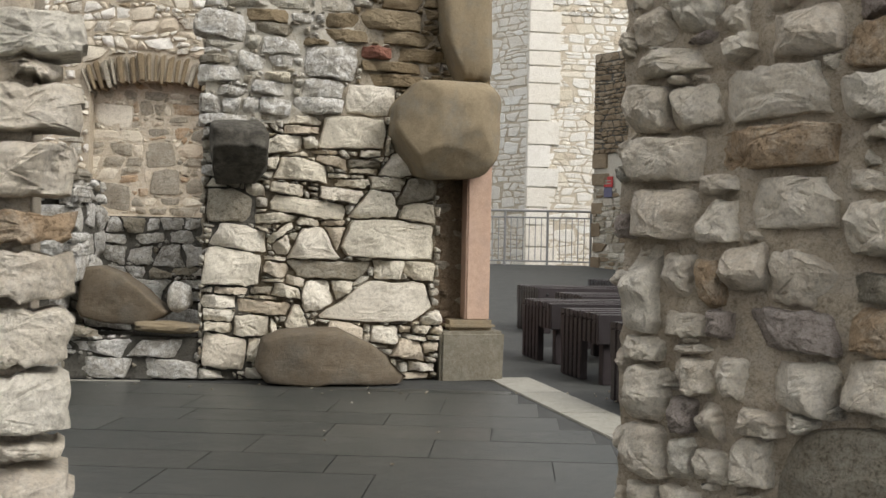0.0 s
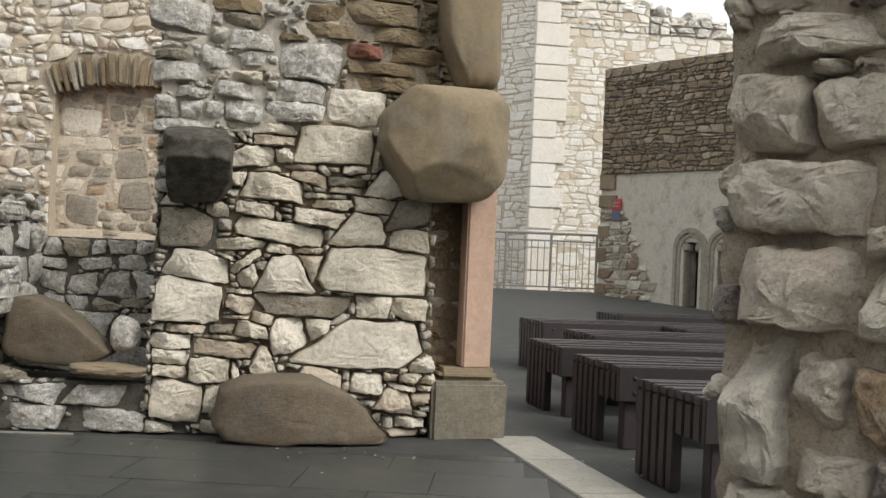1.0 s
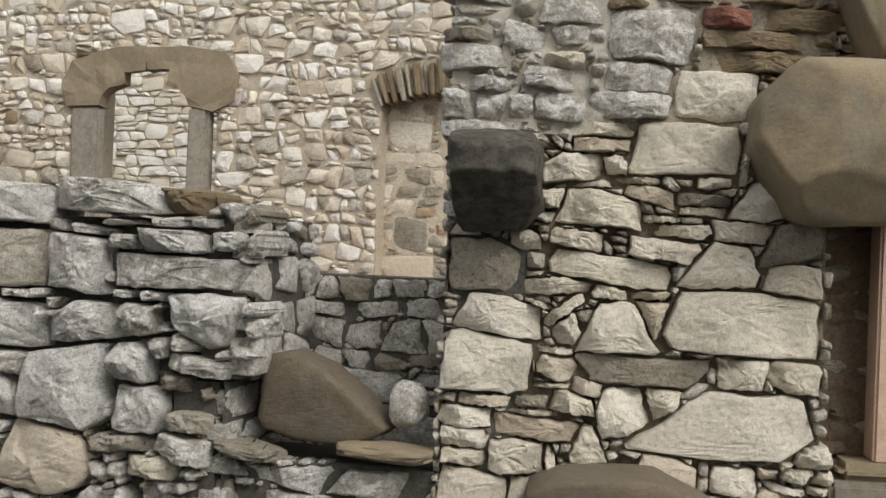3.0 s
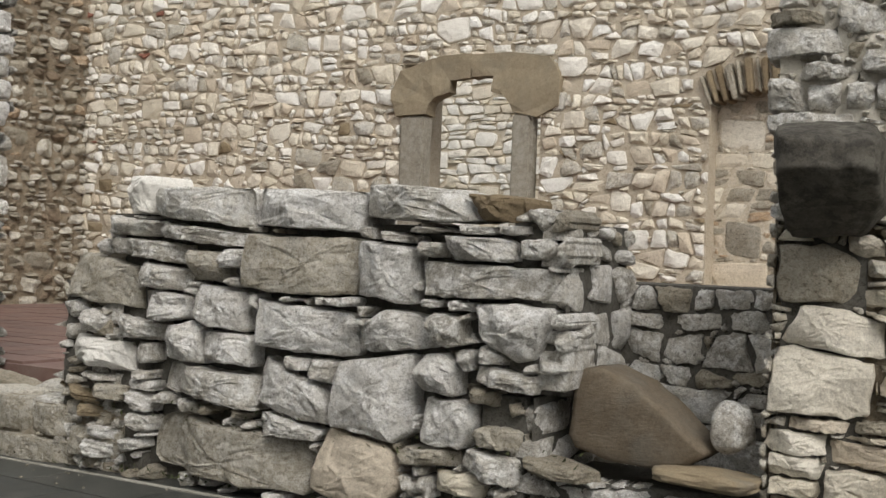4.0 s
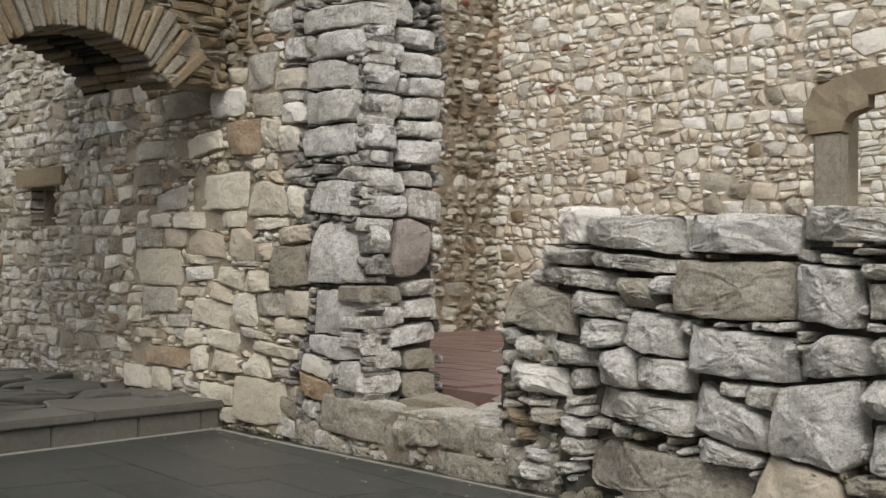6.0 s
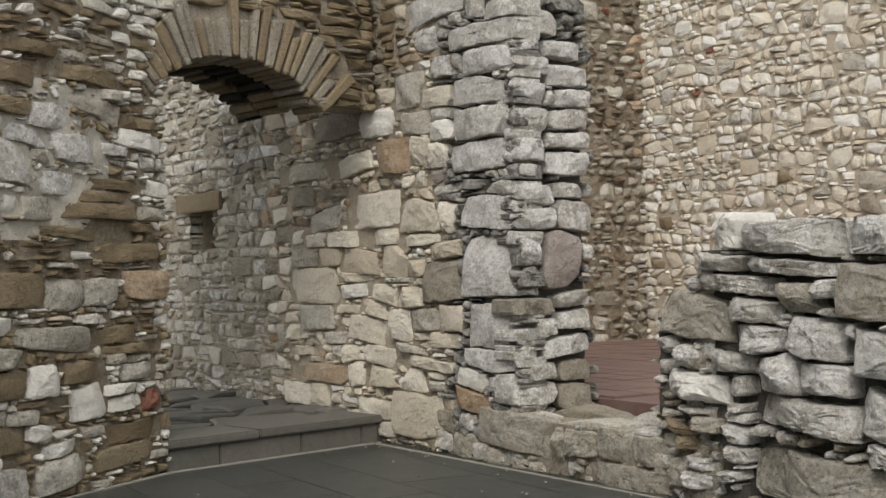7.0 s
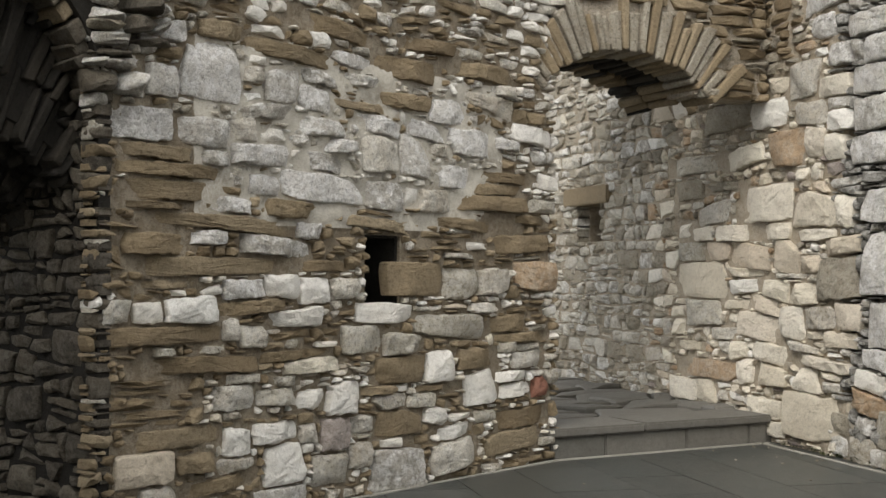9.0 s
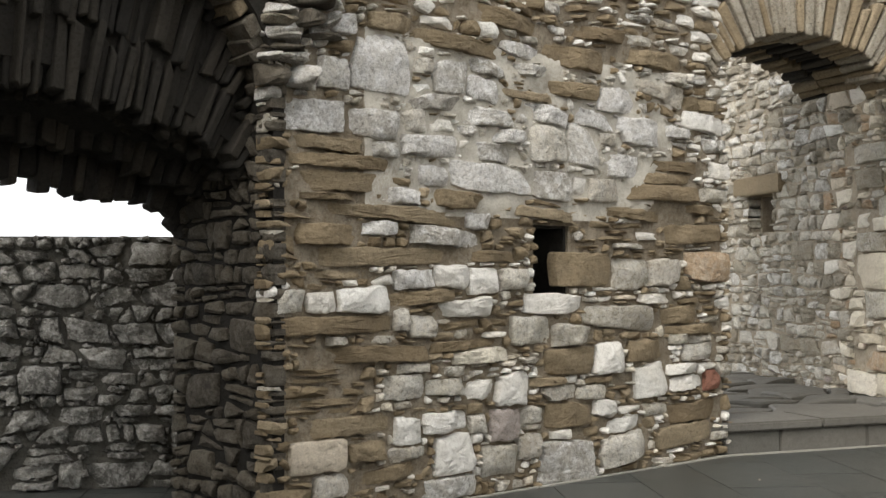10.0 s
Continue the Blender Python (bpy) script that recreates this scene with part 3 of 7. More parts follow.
def masonry(name, label, x, y, angle, z, u0, u1, v0, v1, depth, course, aspect, gap, mats, mortar, seed, proud=0.03, keys=(), holes=(), limit=300, near=None, rough=0.24, rings=3, cut=0.13, back=False, cuts=(), wander=0.5, rag=0.004, fill=courses, bigs=0.0, lap=0.0, deep=0.0, wedges=0, bed=None, smooth=False, trim=0.0, worn_edge=0.06, core_end=0.0, shrink=1.0):
    """A rubble wall: core, then its key stones (u, v, width, height, turn, kind), then the fill."""
    face = Face(x, y, angle, z)
    rng = random.Random(seed)
    wall = slab(name, face, u0 + trim, u1 - trim - core_end, v0, v1 - trim, depth, mortar, label, holes, -deep)
    if bed is not None:
        bed_mesh(wall, face, u0 + trim, u1 - trim - core_end * 0.5, v0, v1 - trim, proud, mortar, bed, [*holes, *((min(p[0] for p in c), max(p[0] for p in c), min(p[1] for p in c), max(p[1] for p in c)) for c in cuts)], seed)
    raw = []
    for k in keys:
        shape = k[6:8] if len(k) > 7 else (0, 0)
        raw.append(hull_ok(quad(k[0], k[1], k[2] * (shrink if k[5] in (2, 8, 10) else 1), k[3] * (shrink if k[5] in (2, 8, 10) else 1), k[4], rng, 0.06, (0, 1, 1, 2) if trim else (0, 0, 1, 1), *shape)))
    spread = grown(raw, [0.008 if trim else 0.002 if k[5] == 10 else 0.035 if k[5] == 2 and shrink == 1 else 0.014 for k in keys], gap * 0.75)
    both = [(k, q) for k, q in zip(keys, spread) if len(q) > 2 and area(q) > 0.25 * k[2] * k[3]]
    keys, kp = [k for k, _ in both], [q for _, q in both]
    hp = [rect(h) for h in holes] + [hull_ok(list(c)) for c in cuts]
    taken = [(min(p[0] for p in q), max(p[0] for p in q), min(p[1] for p in q), max(p[1] for p in q)) for q in kp + hp]
    big = []
    for _ in range(int(bigs * (u1 - u0) * (v1 - v0))):
        h = rng.uniform(0.8, 1.5) * course[1]
        w = h * rng.uniform(1.0, 2.0)
        cu, cv = rng.uniform(u0 + w / 2, max(u0 + w / 2, u1 - w / 2)), rng.uniform(v0 + h / 2, max(v0 + h / 2, v1 - h / 2))
        bb = (cu - w / 2, cu + w / 2, cv - h / 2, cv + h / 2)
        if any(a < bb[1] and b > bb[0] and c < bb[3] and d > bb[2] for a, b, c, d in taken) or bb[1] > u1 or bb[3] > v1:
            continue
        taken.append(bb)
        big.append(hull_ok(quad(cu, cv, w, h, rng.uniform(-9, 9), rng, 0.13)))
    for q, k in zip(kp, keys):
        g = stone_geo(q, face, rng, proud * rng.uniform(1.0, 1.6), 0.06 + deep, rough, 5, worn_edge, 0.005)
        part_mesh("stone", mesh_of("stone", *g, KIND[k[5]], smooth), wall)
    polys = fill(u0 - lap, u1 + lap, v0, v1, course, aspect, gap, rng, kp + big, hp, wander)
    if trim:
        spans = [(max(p[0] for p in q) - min(p[0] for p in q), max(p[1] for p in q) - min(p[1] for p in q)) for q in polys]
        polys = [q for q, (w, h) in zip(polys, spans) if h > 0.04 and w > 0.04 and w < 3.2 * h]
    if wedges:
        polys = polys + chinks(u0 - lap, u1 + lap, v0, v1, kp + big + polys, gap * 0.5, rng, wedges, hp)
    lay(wall, face, big + polys, mats, proud, seed + 1, max(0, limit - len(kp)), near, rough, rings, 0.06 + deep, "stone", cut, rag, smooth)
    return wall


# ---- the place: large key stones of the walls (u, v, width, height, turn, kind) ----
PILLAR_STONES_1 = [
    (0.14, 2.32, 0.26, 0.12, -10, 2, 0, 0),
    (0.44, 2.38, 0.25, 0.07, 0, 3, 0, 0),
    (0.53, 2.3, 0.29, 0.06, -3, 6, 0, 0),
    (0.55, 2.18, 0.23, 0.12, 0, 2, 0, 0),
    (0.87, 2.1, 0.38, 0.23, 0, 2, -0.3, 0),
    (0.38, 2.08, 0.17, 0.08, -8, 2, 0, 0),
    (0.52, 2.11, 0.11, 0.07, 0, 2, 0, 0),
    (0.14, 2.01, 0.22, 0.09, 4, 2, 0, 0),
    (0.51, 1.99, 0.14, 0.06, 0, 5, 0, 0),
    (0.11, 2.08, 0.18, 0.04, 0, 6, 0, 0),
    (0.49, 1.91, 0.26, 0.09, -6, 2, 0.2, 0),
    (0.5, 1.81, 0.22, 0.09, -8, 2, 0, 0),
]
PILLAR_STONES_2 = [
    (0.23, 1.88, 0.15, 0.04, -4, 2, 0, 0),
    (0.78, 1.81, 0.33, 0.12, 0, 2, 0, 0),
    (0.82, 1.93, 0.23, 0.12, -4, 2, 0.2, 0),
    (0.09, 1.79, 0.1, 0.09, 0, 2, 0, 0),
    (0.22, 1.79, 0.12, 0.08, 10, 2, 0, 0),
    (0.34, 1.79, 0.11, 0.07, 0, 2, 0, 0),
    (0.17, 1.7, 0.25, 0.05, 0, 2, 0, 0),
    (0.76, 2.22, 0.15, 0.06, -4, 3, 0, 0),
    (0.94, 2.37, 0.2, 0.09, 0, 3, 0, 0),
    (0.95, 2.29, 0.29, 0.08, 0, 3, 0, 0),
    (1.26, 2.39, 0.38, 0.12, -3, 3, 0, 0),
    (1.35, 2.28, 0.41, 0.1, -4, 3, 0, 0),
]
PILLAR_STONES_3 = [
    (1.17, 2.17, 0.19, 0.07, 0, 4, 0, 0),
    (1.44, 2.17, 0.34, 0.11, -6, 3, 0, 0),
    (1.28, 2.09, 0.39, 0.08, -2, 3, 0, 0),
    (1.29, 2, 0.39, 0.08, -3, 3, 0, 0),
    (1.13, 1.85, 0.32, 0.21, -4, 5, 0.1, 0),
    (0.69, 1.71, 0.23, 0.06, 0, 0, 0, 0),
    (0.69, 1.65, 0.23, 0.06, 2, 1, 0, 0),
    (1.02, 1.64, 0.47, 0.23, 0, 5, 0.12, 0),
    (1.27, 1.74, 0.07, 0.05, 0, 5, 0, 0),
    (1.32, 1.62, 0.09, 0.17, 18, 0, 0, 0),
    (1.25, 1.6, 0.06, 0.18, -6, 0, 0, 0),
    (0.57, 1.55, 0.26, 0.12, 6, 1, 0.25, 0),
]
PILLAR_STONES_4 = [
    (0.73, 1.56, 0.07, 0.08, 0, 0, 0, 0),
    (0.82, 1.5, 0.17, 0.05, 0, 0, 0, 0),
    (0.63, 1.48, 0.16, 0.03, 0, 0, 0, 0),
    (0.49, 1.43, 0.1, 0.06, 0, 0, -0.3, 0),
    (0.68, 1.38, 0.39, 0.17, -6, 1, 0.3, 0),
    (0.89, 1.43, 0.2, 0.09, -15, 1, 0, 0),
    (1.09, 1.44, 0.21, 0.07, 0, 6, 0, 0),
    (1.15, 1.51, 0.13, 0.05, 6, 5, 0, 0),
    (1.18, 1.46, 0.08, 0.04, 0, 5, -0.4, 0),
    (1.3, 1.44, 0.23, 0.15, 8, 1, 0.5, 0.3),
    (1.1, 1.38, 0.18, 0.05, -3, 0, 0, 0),
    (0.93, 1.35, 0.15, 0.04, 0, 0, 0, 0),
]
PILLAR_STONES_5 = [
    (0.59, 1.25, 0.18, 0.09, -6, 1, 0, 0),
    (0.96, 1.24, 0.27, 0.11, -6, 1, 0, 0),
    (1, 1.3, 0.24, 0.09, 0, 1, -0.2, 0),
    (1.27, 1.32, 0.3, 0.08, -3, 1, -0.2, 0),
    (1.46, 1.26, 0.26, 0.16, 10, 6, 0.3, 0),
    (0.73, 1.14, 0.48, 0.14, -8, 1, 0.1, 0),
    (1.18, 1.16, 0.37, 0.17, -6, 0, 0.5, 0),
    (1.47, 1.11, 0.23, 0.14, -8, 1, 0.3, 0),
    (0.23, 1.12, 0.29, 0.22, 0, 6, 0, 0),
    (0.38, 1.25, 0.1, 0.05, 0, 0, 0, 0),
    (0.51, 1.05, 0.29, 0.07, 4, 1, -0.2, 0),
    (0.55, 0.97, 0.17, 0.07, 38, 1, 0, 0),
]
PILLAR_STONES_6 = [
    (0.44, 0.98, 0.12, 0.05, -20, 0, 0, 0),
    (0.74, 1.04, 0.12, 0.05, 0, 0, 0, 0),
    (0.89, 1.05, 0.15, 0.05, 0, 0, 0, 0),
    (0.3, 0.93, 0.37, 0.17, -12, 1, 0.3, 0),
    (0.56, 0.88, 0.09, 0.1, 20, 1, 0, 0),
    (0.78, 0.9, 0.4, 0.22, 0, 1, 0.6, 0),
    (0.91, 0.94, 0.15, 0.14, 0, 0, -0.5, 0),
    (1.27, 0.94, 0.6, 0.28, -3, 1, 0, 0),
    (0.25, 0.73, 0.38, 0.24, -2, 1, 0.12, 0),
    (0.52, 0.79, 0.16, 0.06, -4, 1, 0, 0),
    (0.53, 0.73, 0.15, 0.09, -25, 1, 0, 0),
    (0.51, 0.65, 0.16, 0.03, 0, 0, 0, 0),
]
PILLAR_STONES_7 = [
    (0.87, 0.73, 0.58, 0.13, 0, 6, -0.35, 0),
    (1.27, 0.73, 0.22, 0.15, 0, 5, -0.35, 0),
    (1.48, 0.74, 0.19, 0.13, -3, 5, 0, 0),
    (0.66, 0.65, 0.14, 0.1, -14, 1, 0, 0),
    (0.59, 0.58, 0.21, 0.12, -8, 1, 0.3, 0),
    (0.44, 0.59, 0.12, 0.06, 0, 6, 0, 0),
    (0.24, 0.58, 0.19, 0.07, 0, 1, 0, 0),
    (0.17, 0.52, 0.21, 0.1, 0, 1, 0, 0),
    (0.47, 0.54, 0.27, 0.03, 0, 0, 0, 0),
    (0.45, 0.48, 0.34, 0.1, -5, 1, 0, 0),
    (0.8, 0.56, 0.22, 0.18, 10, 1, 0.2, 0),
    (0.96, 0.59, 0.13, 0.13, 0, 1, -0.4, 0),
]
PILLAR_STONES_8 = [
    (1.17, 0.52, 0.85, 0.31, -4, 0, 0.5, 0.15),
    (0.17, 0.42, 0.19, 0.08, 0, 1, 0, 0),
    (0.17, 0.34, 0.17, 0.08, -3, 1, 0, 0),
    (0.38, 0.35, 0.25, 0.13, 4, 1, 0, 0),
    (0.52, 0.33, 0.08, 0.12, 8, 1, 0.3, 0),
    (0.66, 0.42, 0.2, 0.16, 0, 1, 0.7, 0),
    (0.6, 0.31, 0.13, 0.06, 0, 0, 0, 0),
    (0.99, 0.31, 0.26, 0.13, -22, 5, 0.3, 0),
    (1.26, 0.3, 0.16, 0.09, -5, 1, 0, 0),
    (1.4, 0.32, 0.09, 0.05, -10, 1, 0, 0),
    (1.51, 0.35, 0.16, 0.07, 0, 1, 0, 0),
    (1.47, 0.28, 0.16, 0.07, -10, 1, 0, 0),
]
PILLAR_STONES_9 = [
    (1.55, 0.23, 0.11, 0.08, 10, 1, 0, 0),
    (1.43, 0.19, 0.28, 0.18, -10, 1, 0.5, 0),
    (0.21, 0.19, 0.27, 0.22, -8, 1, 0, 0),
    (0.38, 0.2, 0.09, 0.14, 0, 0, 0, 0),
    (1.57, 0.4, 0.11, 0.09, 12, 1, 0, 0),
    (1.6, 0.33, 0.07, 0.05, 0, 1, 0, 0),
    (1.59, 0.27, 0.08, 0.05, 0, 0, 0, 0),
    (1.51, 0.11, 0.15, 0.08, 0, 1, 0, 0),
]
PILLAR_STONES = PILLAR_STONES_1 + PILLAR_STONES_2 + PILLAR_STONES_3 + PILLAR_STONES_4 + PILLAR_STONES_5 + PILLAR_STONES_6 + PILLAR_STONES_7 + PILLAR_STONES_8 + PILLAR_STONES_9
LOW_STONES_1 = [
    (0.22, 1.39, 0.25, 0.18, -6, 5, 0.3, 0),
    (0.59, 1.34, 0.66, 0.19, -3, 2, 0, 0),
    (1.21, 1.34, 0.68, 0.16, -1, 10, 0, 0),
    (1.82, 1.36, 0.61, 0.16, -2, 2, 0, 0),
    (2.19, 1.35, 0.24, 0.1, -3, 3, 0, 0),
    (2.45, 1.37, 0.35, 0.08, -2, 2, 0, 0),
    (2.69, 1.36, 0.17, 0.1, 0, 2, 0, 0),
    (0.16, 1.24, 0.3, 0.11, -3, 2, 0, 0),
    (0.62, 1.2, 0.64, 0.1, -4, 2, -0.2, 0),
    (0.26, 1.12, 0.43, 0.12, -3, 2, 0, 0),
    (0.64, 1.05, 0.25, 0.16, 4, 6, 0.3, 0),
    (0.81, 1.11, 0.21, 0.09, 6, 0, 0, 0),
]
LOW_STONES_2 = [
    (-0.03, 0.95, 0.55, 0.24, -8, 6, 0.15, 0),
    (0.38, 0.99, 0.3, 0.14, -10, 2, 0, 0),
    (1.21, 1.08, 0.72, 0.27, -2, 6, 0.15, 0),
    (1.67, 1.08, 0.36, 0.26, -4, 0, 0.12, 0),
    (1.73, 1.22, 0.24, 0.06, -5, 2, 0, 0),
    (1.88, 1.25, 0.22, 0.04, 0, 2, 0, 0),
    (1.9, 1.17, 0.12, 0.05, 0, 2, 0, 0),
    (2.1, 1.26, 0.2, 0.06, -2, 0, 0, 0),
    (2.31, 1.26, 0.12, 0.05, 0, 0, 0, 0),
    (2.14, 1.19, 0.38, 0.12, -2, 0, 0, 0),
    (2.4, 1.2, 0.17, 0.09, 0, 2, 0, 0),
    (2.55, 1.22, 0.2, 0.13, 0, 2, 0, 0),
]
LOW_STONES_3 = [
    (2.72, 1.22, 0.15, 0.11, 0, 2, 0, 0),
    (2.16, 1.05, 0.61, 0.16, 1, 2, 0, 0),
    (2.52, 1.1, 0.16, 0.13, -8, 2, 0, 0),
    (2.69, 1.11, 0.18, 0.11, 0, 2, 0, 0),
    (0.41, 0.86, 0.4, 0.18, 5, 0, 0, 0),
    (0.72, 0.86, 0.37, 0.21, -9, 0, 0.1, 0),
    (0.18, 0.76, 0.37, 0.14, -4, 2, 0, 0),
    (-0.08, 0.74, 0.17, 0.13, 0, 0, 0, 0),
    (-0.06, 0.6, 0.48, 0.19, -5, 5, 0.2, 0),
    (0.52, 0.69, 0.26, 0.19, 4, 0, 0, 0),
    (0.79, 0.7, 0.33, 0.17, -2, 0, 0, 0),
    (1.24, 0.8, 0.6, 0.24, -1, 0, 0.15, 0),
]
LOW_STONES_4 = [
    (1.73, 0.81, 0.42, 0.18, 4, 0, 0.3, 0),
    (1.89, 0.95, 0.15, 0.05, 0, 0, 0, 0),
    (2.05, 0.94, 0.13, 0.06, 8, 0, 0, 0),
    (1.17, 0.92, 0.11, 0.04, 0, 0, 0, 0),
    (1.36, 0.93, 0.14, 0.05, -6, 0, 0, 0),
    (1.46, 0.93, 0.09, 0.04, 0, 0, 0, 0),
    (1.97, 0.85, 0.17, 0.16, 0, 2, 0, 0),
    (2.28, 0.85, 0.37, 0.22, -4, 0, -0.25, 0),
    (0.24, 0.5, 0.23, 0.06, 0, 0, 0, 0),
    (0.21, 0.47, 0.18, 0.08, -8, 0, 0, 0),
    (0.67, 0.48, 0.66, 0.22, -4, 2, 0.1, 0),
    (-0.01, 0.48, 0.37, 0.08, 0, 2, 0, 0),
]
LOW_STONES_5 = [
    (0.01, 0.42, 0.26, 0.09, -5, 6, 0, 0),
    (-0.13, 0.37, 0.5, 0.11, -12, 3, 0, 0),
    (-0.04, 0.3, 0.41, 0.09, -10, 3, 0, 0),
    (0.24, 0.37, 0.19, 0.1, -20, 0, 0, 0),
    (0.24, 0.29, 0.23, 0.1, 0, 2, 0, 0),
    (1.17, 0.52, 0.46, 0.22, -8, 0, 0.2, 0),
    (0.9, 0.39, 0.26, 0.1, -6, 2, 0, 0),
    (1.17, 0.32, 0.38, 0.15, -16, 0, 0.2, 0),
    (1.2, 0.65, 0.13, 0.06, 0, 0, 0, 0),
    (1.63, 0.54, 0.49, 0.37, -4, 0, 0.25, 0),
    (1.96, 0.66, 0.19, 0.19, -4, 0, 0.2, 0),
    (2, 0.45, 0.28, 0.22, -6, 0, 0.1, 0),
]
LOW_STONES_6 = [
    (2.05, 0.72, 0.18, 0.09, 8, 0, -0.3, 0),
    (2.23, 0.75, 0.14, 0.08, -20, 2, 0, 0),
    (2.29, 0.67, 0.29, 0.09, -6, 2, 0, 0),
    (2.27, 0.57, 0.32, 0.12, -6, 2, 0, 0),
    (2.28, 0.49, 0.28, 0.09, -4, 2, 0, 0),
    (2.25, 0.41, 0.21, 0.09, 0, 6, 0, 0),
    (2.52, 0.55, 0.2, 0.1, 6, 2, 0, 0),
    (2.52, 0.65, 0.2, 0.1, 8, 2, 0, 0),
    (1.8, 0.37, 0.15, 0.08, 26, 0, 0, 0),
    (1.91, 0.3, 0.25, 0.1, 0, 6, 0, 0),
    (0.8, 0.23, 1.02, 0.31, -3, 6, 0, 0),
    (0, 0.2, 0.2, 0.07, 0, 0, 0, 0),
]
LOW_STONES_7 = [
    (-0.03, 0.13, 0.18, 0.09, -8, 0, 0, 0),
    (0.17, 0.17, 0.16, 0.07, 10, 0, 0, 0),
    (0.16, 0.22, 0.2, 0.06, -10, 0, 0, 0),
    (1.53, 0.21, 0.55, 0.28, -4, 1, 0.3, 0),
    (2.21, 0.31, 0.27, 0.11, -10, 2, 0, 0),
    (2.07, 0.22, 0.22, 0.1, 0, 1, 0, 0),
]
LOW_STONES = LOW_STONES_1 + LOW_STONES_2 + LOW_STONES_3 + LOW_STONES_4 + LOW_STONES_5 + LOW_STONES_6 + LOW_STONES_7
FRONT_STONES_1 = [
    (7.18, 3.03, 0.72, 0.19, 4, 10, 0, 0),
    (7.67, 2.95, 0.19, 0.16, 0, 2, 0, 0),
    (7.94, 2.87, 0.34, 0.14, 0, 2, 0, 0),
    (7.74, 2.76, 0.78, 0.18, -2, 2, 0, 0),
    (7.09, 2.82, 0.35, 0.18, 0, 10, 0.3, 0),
    (7.79, 2.58, 0.59, 0.18, 0, 10, 0.15, 0),
    (7.28, 2.61, 0.31, 0.16, 0, 10, 0, 0),
    (7.45, 2.61, 0.14, 0.13, 0, 2, 0, 0),
    (7.68, 2.4, 0.63, 0.19, -3, 10, 0, 0),
    (6.86, 2.49, 0.36, 0.23, 0, 0, 0, 0),
    (7.18, 2.4, 0.34, 0.14, 0, 0, 0, 0),
    (6.44, 2.32, 0.42, 0.17, 0, 5, 0, 0),
]
FRONT_STONES_2 = [
    (6.93, 2.28, 0.36, 0.17, 0, 0, 0, 0),
    (7.26, 2.18, 0.3, 0.11, 0, 5, 0, 0),
    (7.68, 2.19, 0.61, 0.2, -2, 2, 0, 0),
    (5.86, 2.36, 0.82, 0.17, 0, 6, 0.3, 0),
    (5.84, 2.55, 0.45, 0.1, 0, 0, 0.4, 0),
    (7.67, 1.97, 0.63, 0.2, 0, 10, 0, 0),
    (6.68, 2.06, 0.5, 0.22, 0, 7, 0, 0),
    (6.94, 2.07, 0.26, 0.17, -10, 0, 0, 0),
    (7.22, 2.02, 0.17, 0.15, 0, 0, 0, 0),
    (5.31, 2.05, 0.97, 0.11, 0, 0, 0, 0),
    (6.03, 2.04, 0.65, 0.13, 6, 0, 0.2, 0),
    (6.35, 1.71, 0.69, 0.29, 0, 0, 0, 0),
]
FRONT_STONES_3 = [
    (6.98, 1.61, 0.58, 0.23, 0, 1, 0.15, 0),
    (7.31, 1.59, 0.16, 0.17, -8, 1, 0, 0),
    (7.74, 1.6, 0.62, 0.22, -3, 10, 0.2, 0),
    (5.6, 1.64, 0.6, 0.15, 8, 0, 0.2, 0),
    (5.2, 1.85, 0.49, 0.12, 0, 6, 0, 0),
    (5.77, 1.82, 0.63, 0.09, 0, 6, 0, 0),
    (6, 1.49, 0.64, 0.12, 0, 1, 0, 0),
    (6.48, 1.47, 0.39, 0.12, 0, 0, 0, 0),
    (5.41, 1.51, 0.33, 0.13, 0, 0, 0, 0),
    (5.26, 1.37, 0.43, 0.13, 0, 0, 0, 0),
    (5.64, 1.37, 0.41, 0.13, 0, 0, 0, 0),
    (6.13, 1.3, 0.63, 0.19, -6, 1, 0.2, 0),
]
FRONT_STONES_4 = [
    (6.65, 1.3, 0.34, 0.2, -15, 1, 0, 0),
    (6.93, 1.23, 0.28, 0.13, 0, 0, 0, 0),
    (6.94, 1.46, 0.5, 0.07, 0, 1, 0, 0),
    (7.29, 1.36, 0.33, 0.12, 6, 1, 0, 0),
    (5.37, 1.12, 0.87, 0.28, 0, 0, 0.15, 0),
    (6.09, 1.19, 0.52, 0.08, 0, 1, 0, 0),
    (6.59, 1.17, 0.54, 0.09, 0, 0, 0, 0),
    (6.08, 1.08, 0.46, 0.12, 4, 5, 0, 0),
    (6.51, 1.07, 0.39, 0.13, -12, 0, 0, 0),
    (6.83, 1.05, 0.4, 0.17, 0, 1, 0, 0),
    (7.21, 1.17, 0.55, 0.27, 4, 6, 0.3, 0),
    (7.76, 1.25, 0.61, 0.41, 0, 10, 0.35, 0),
]
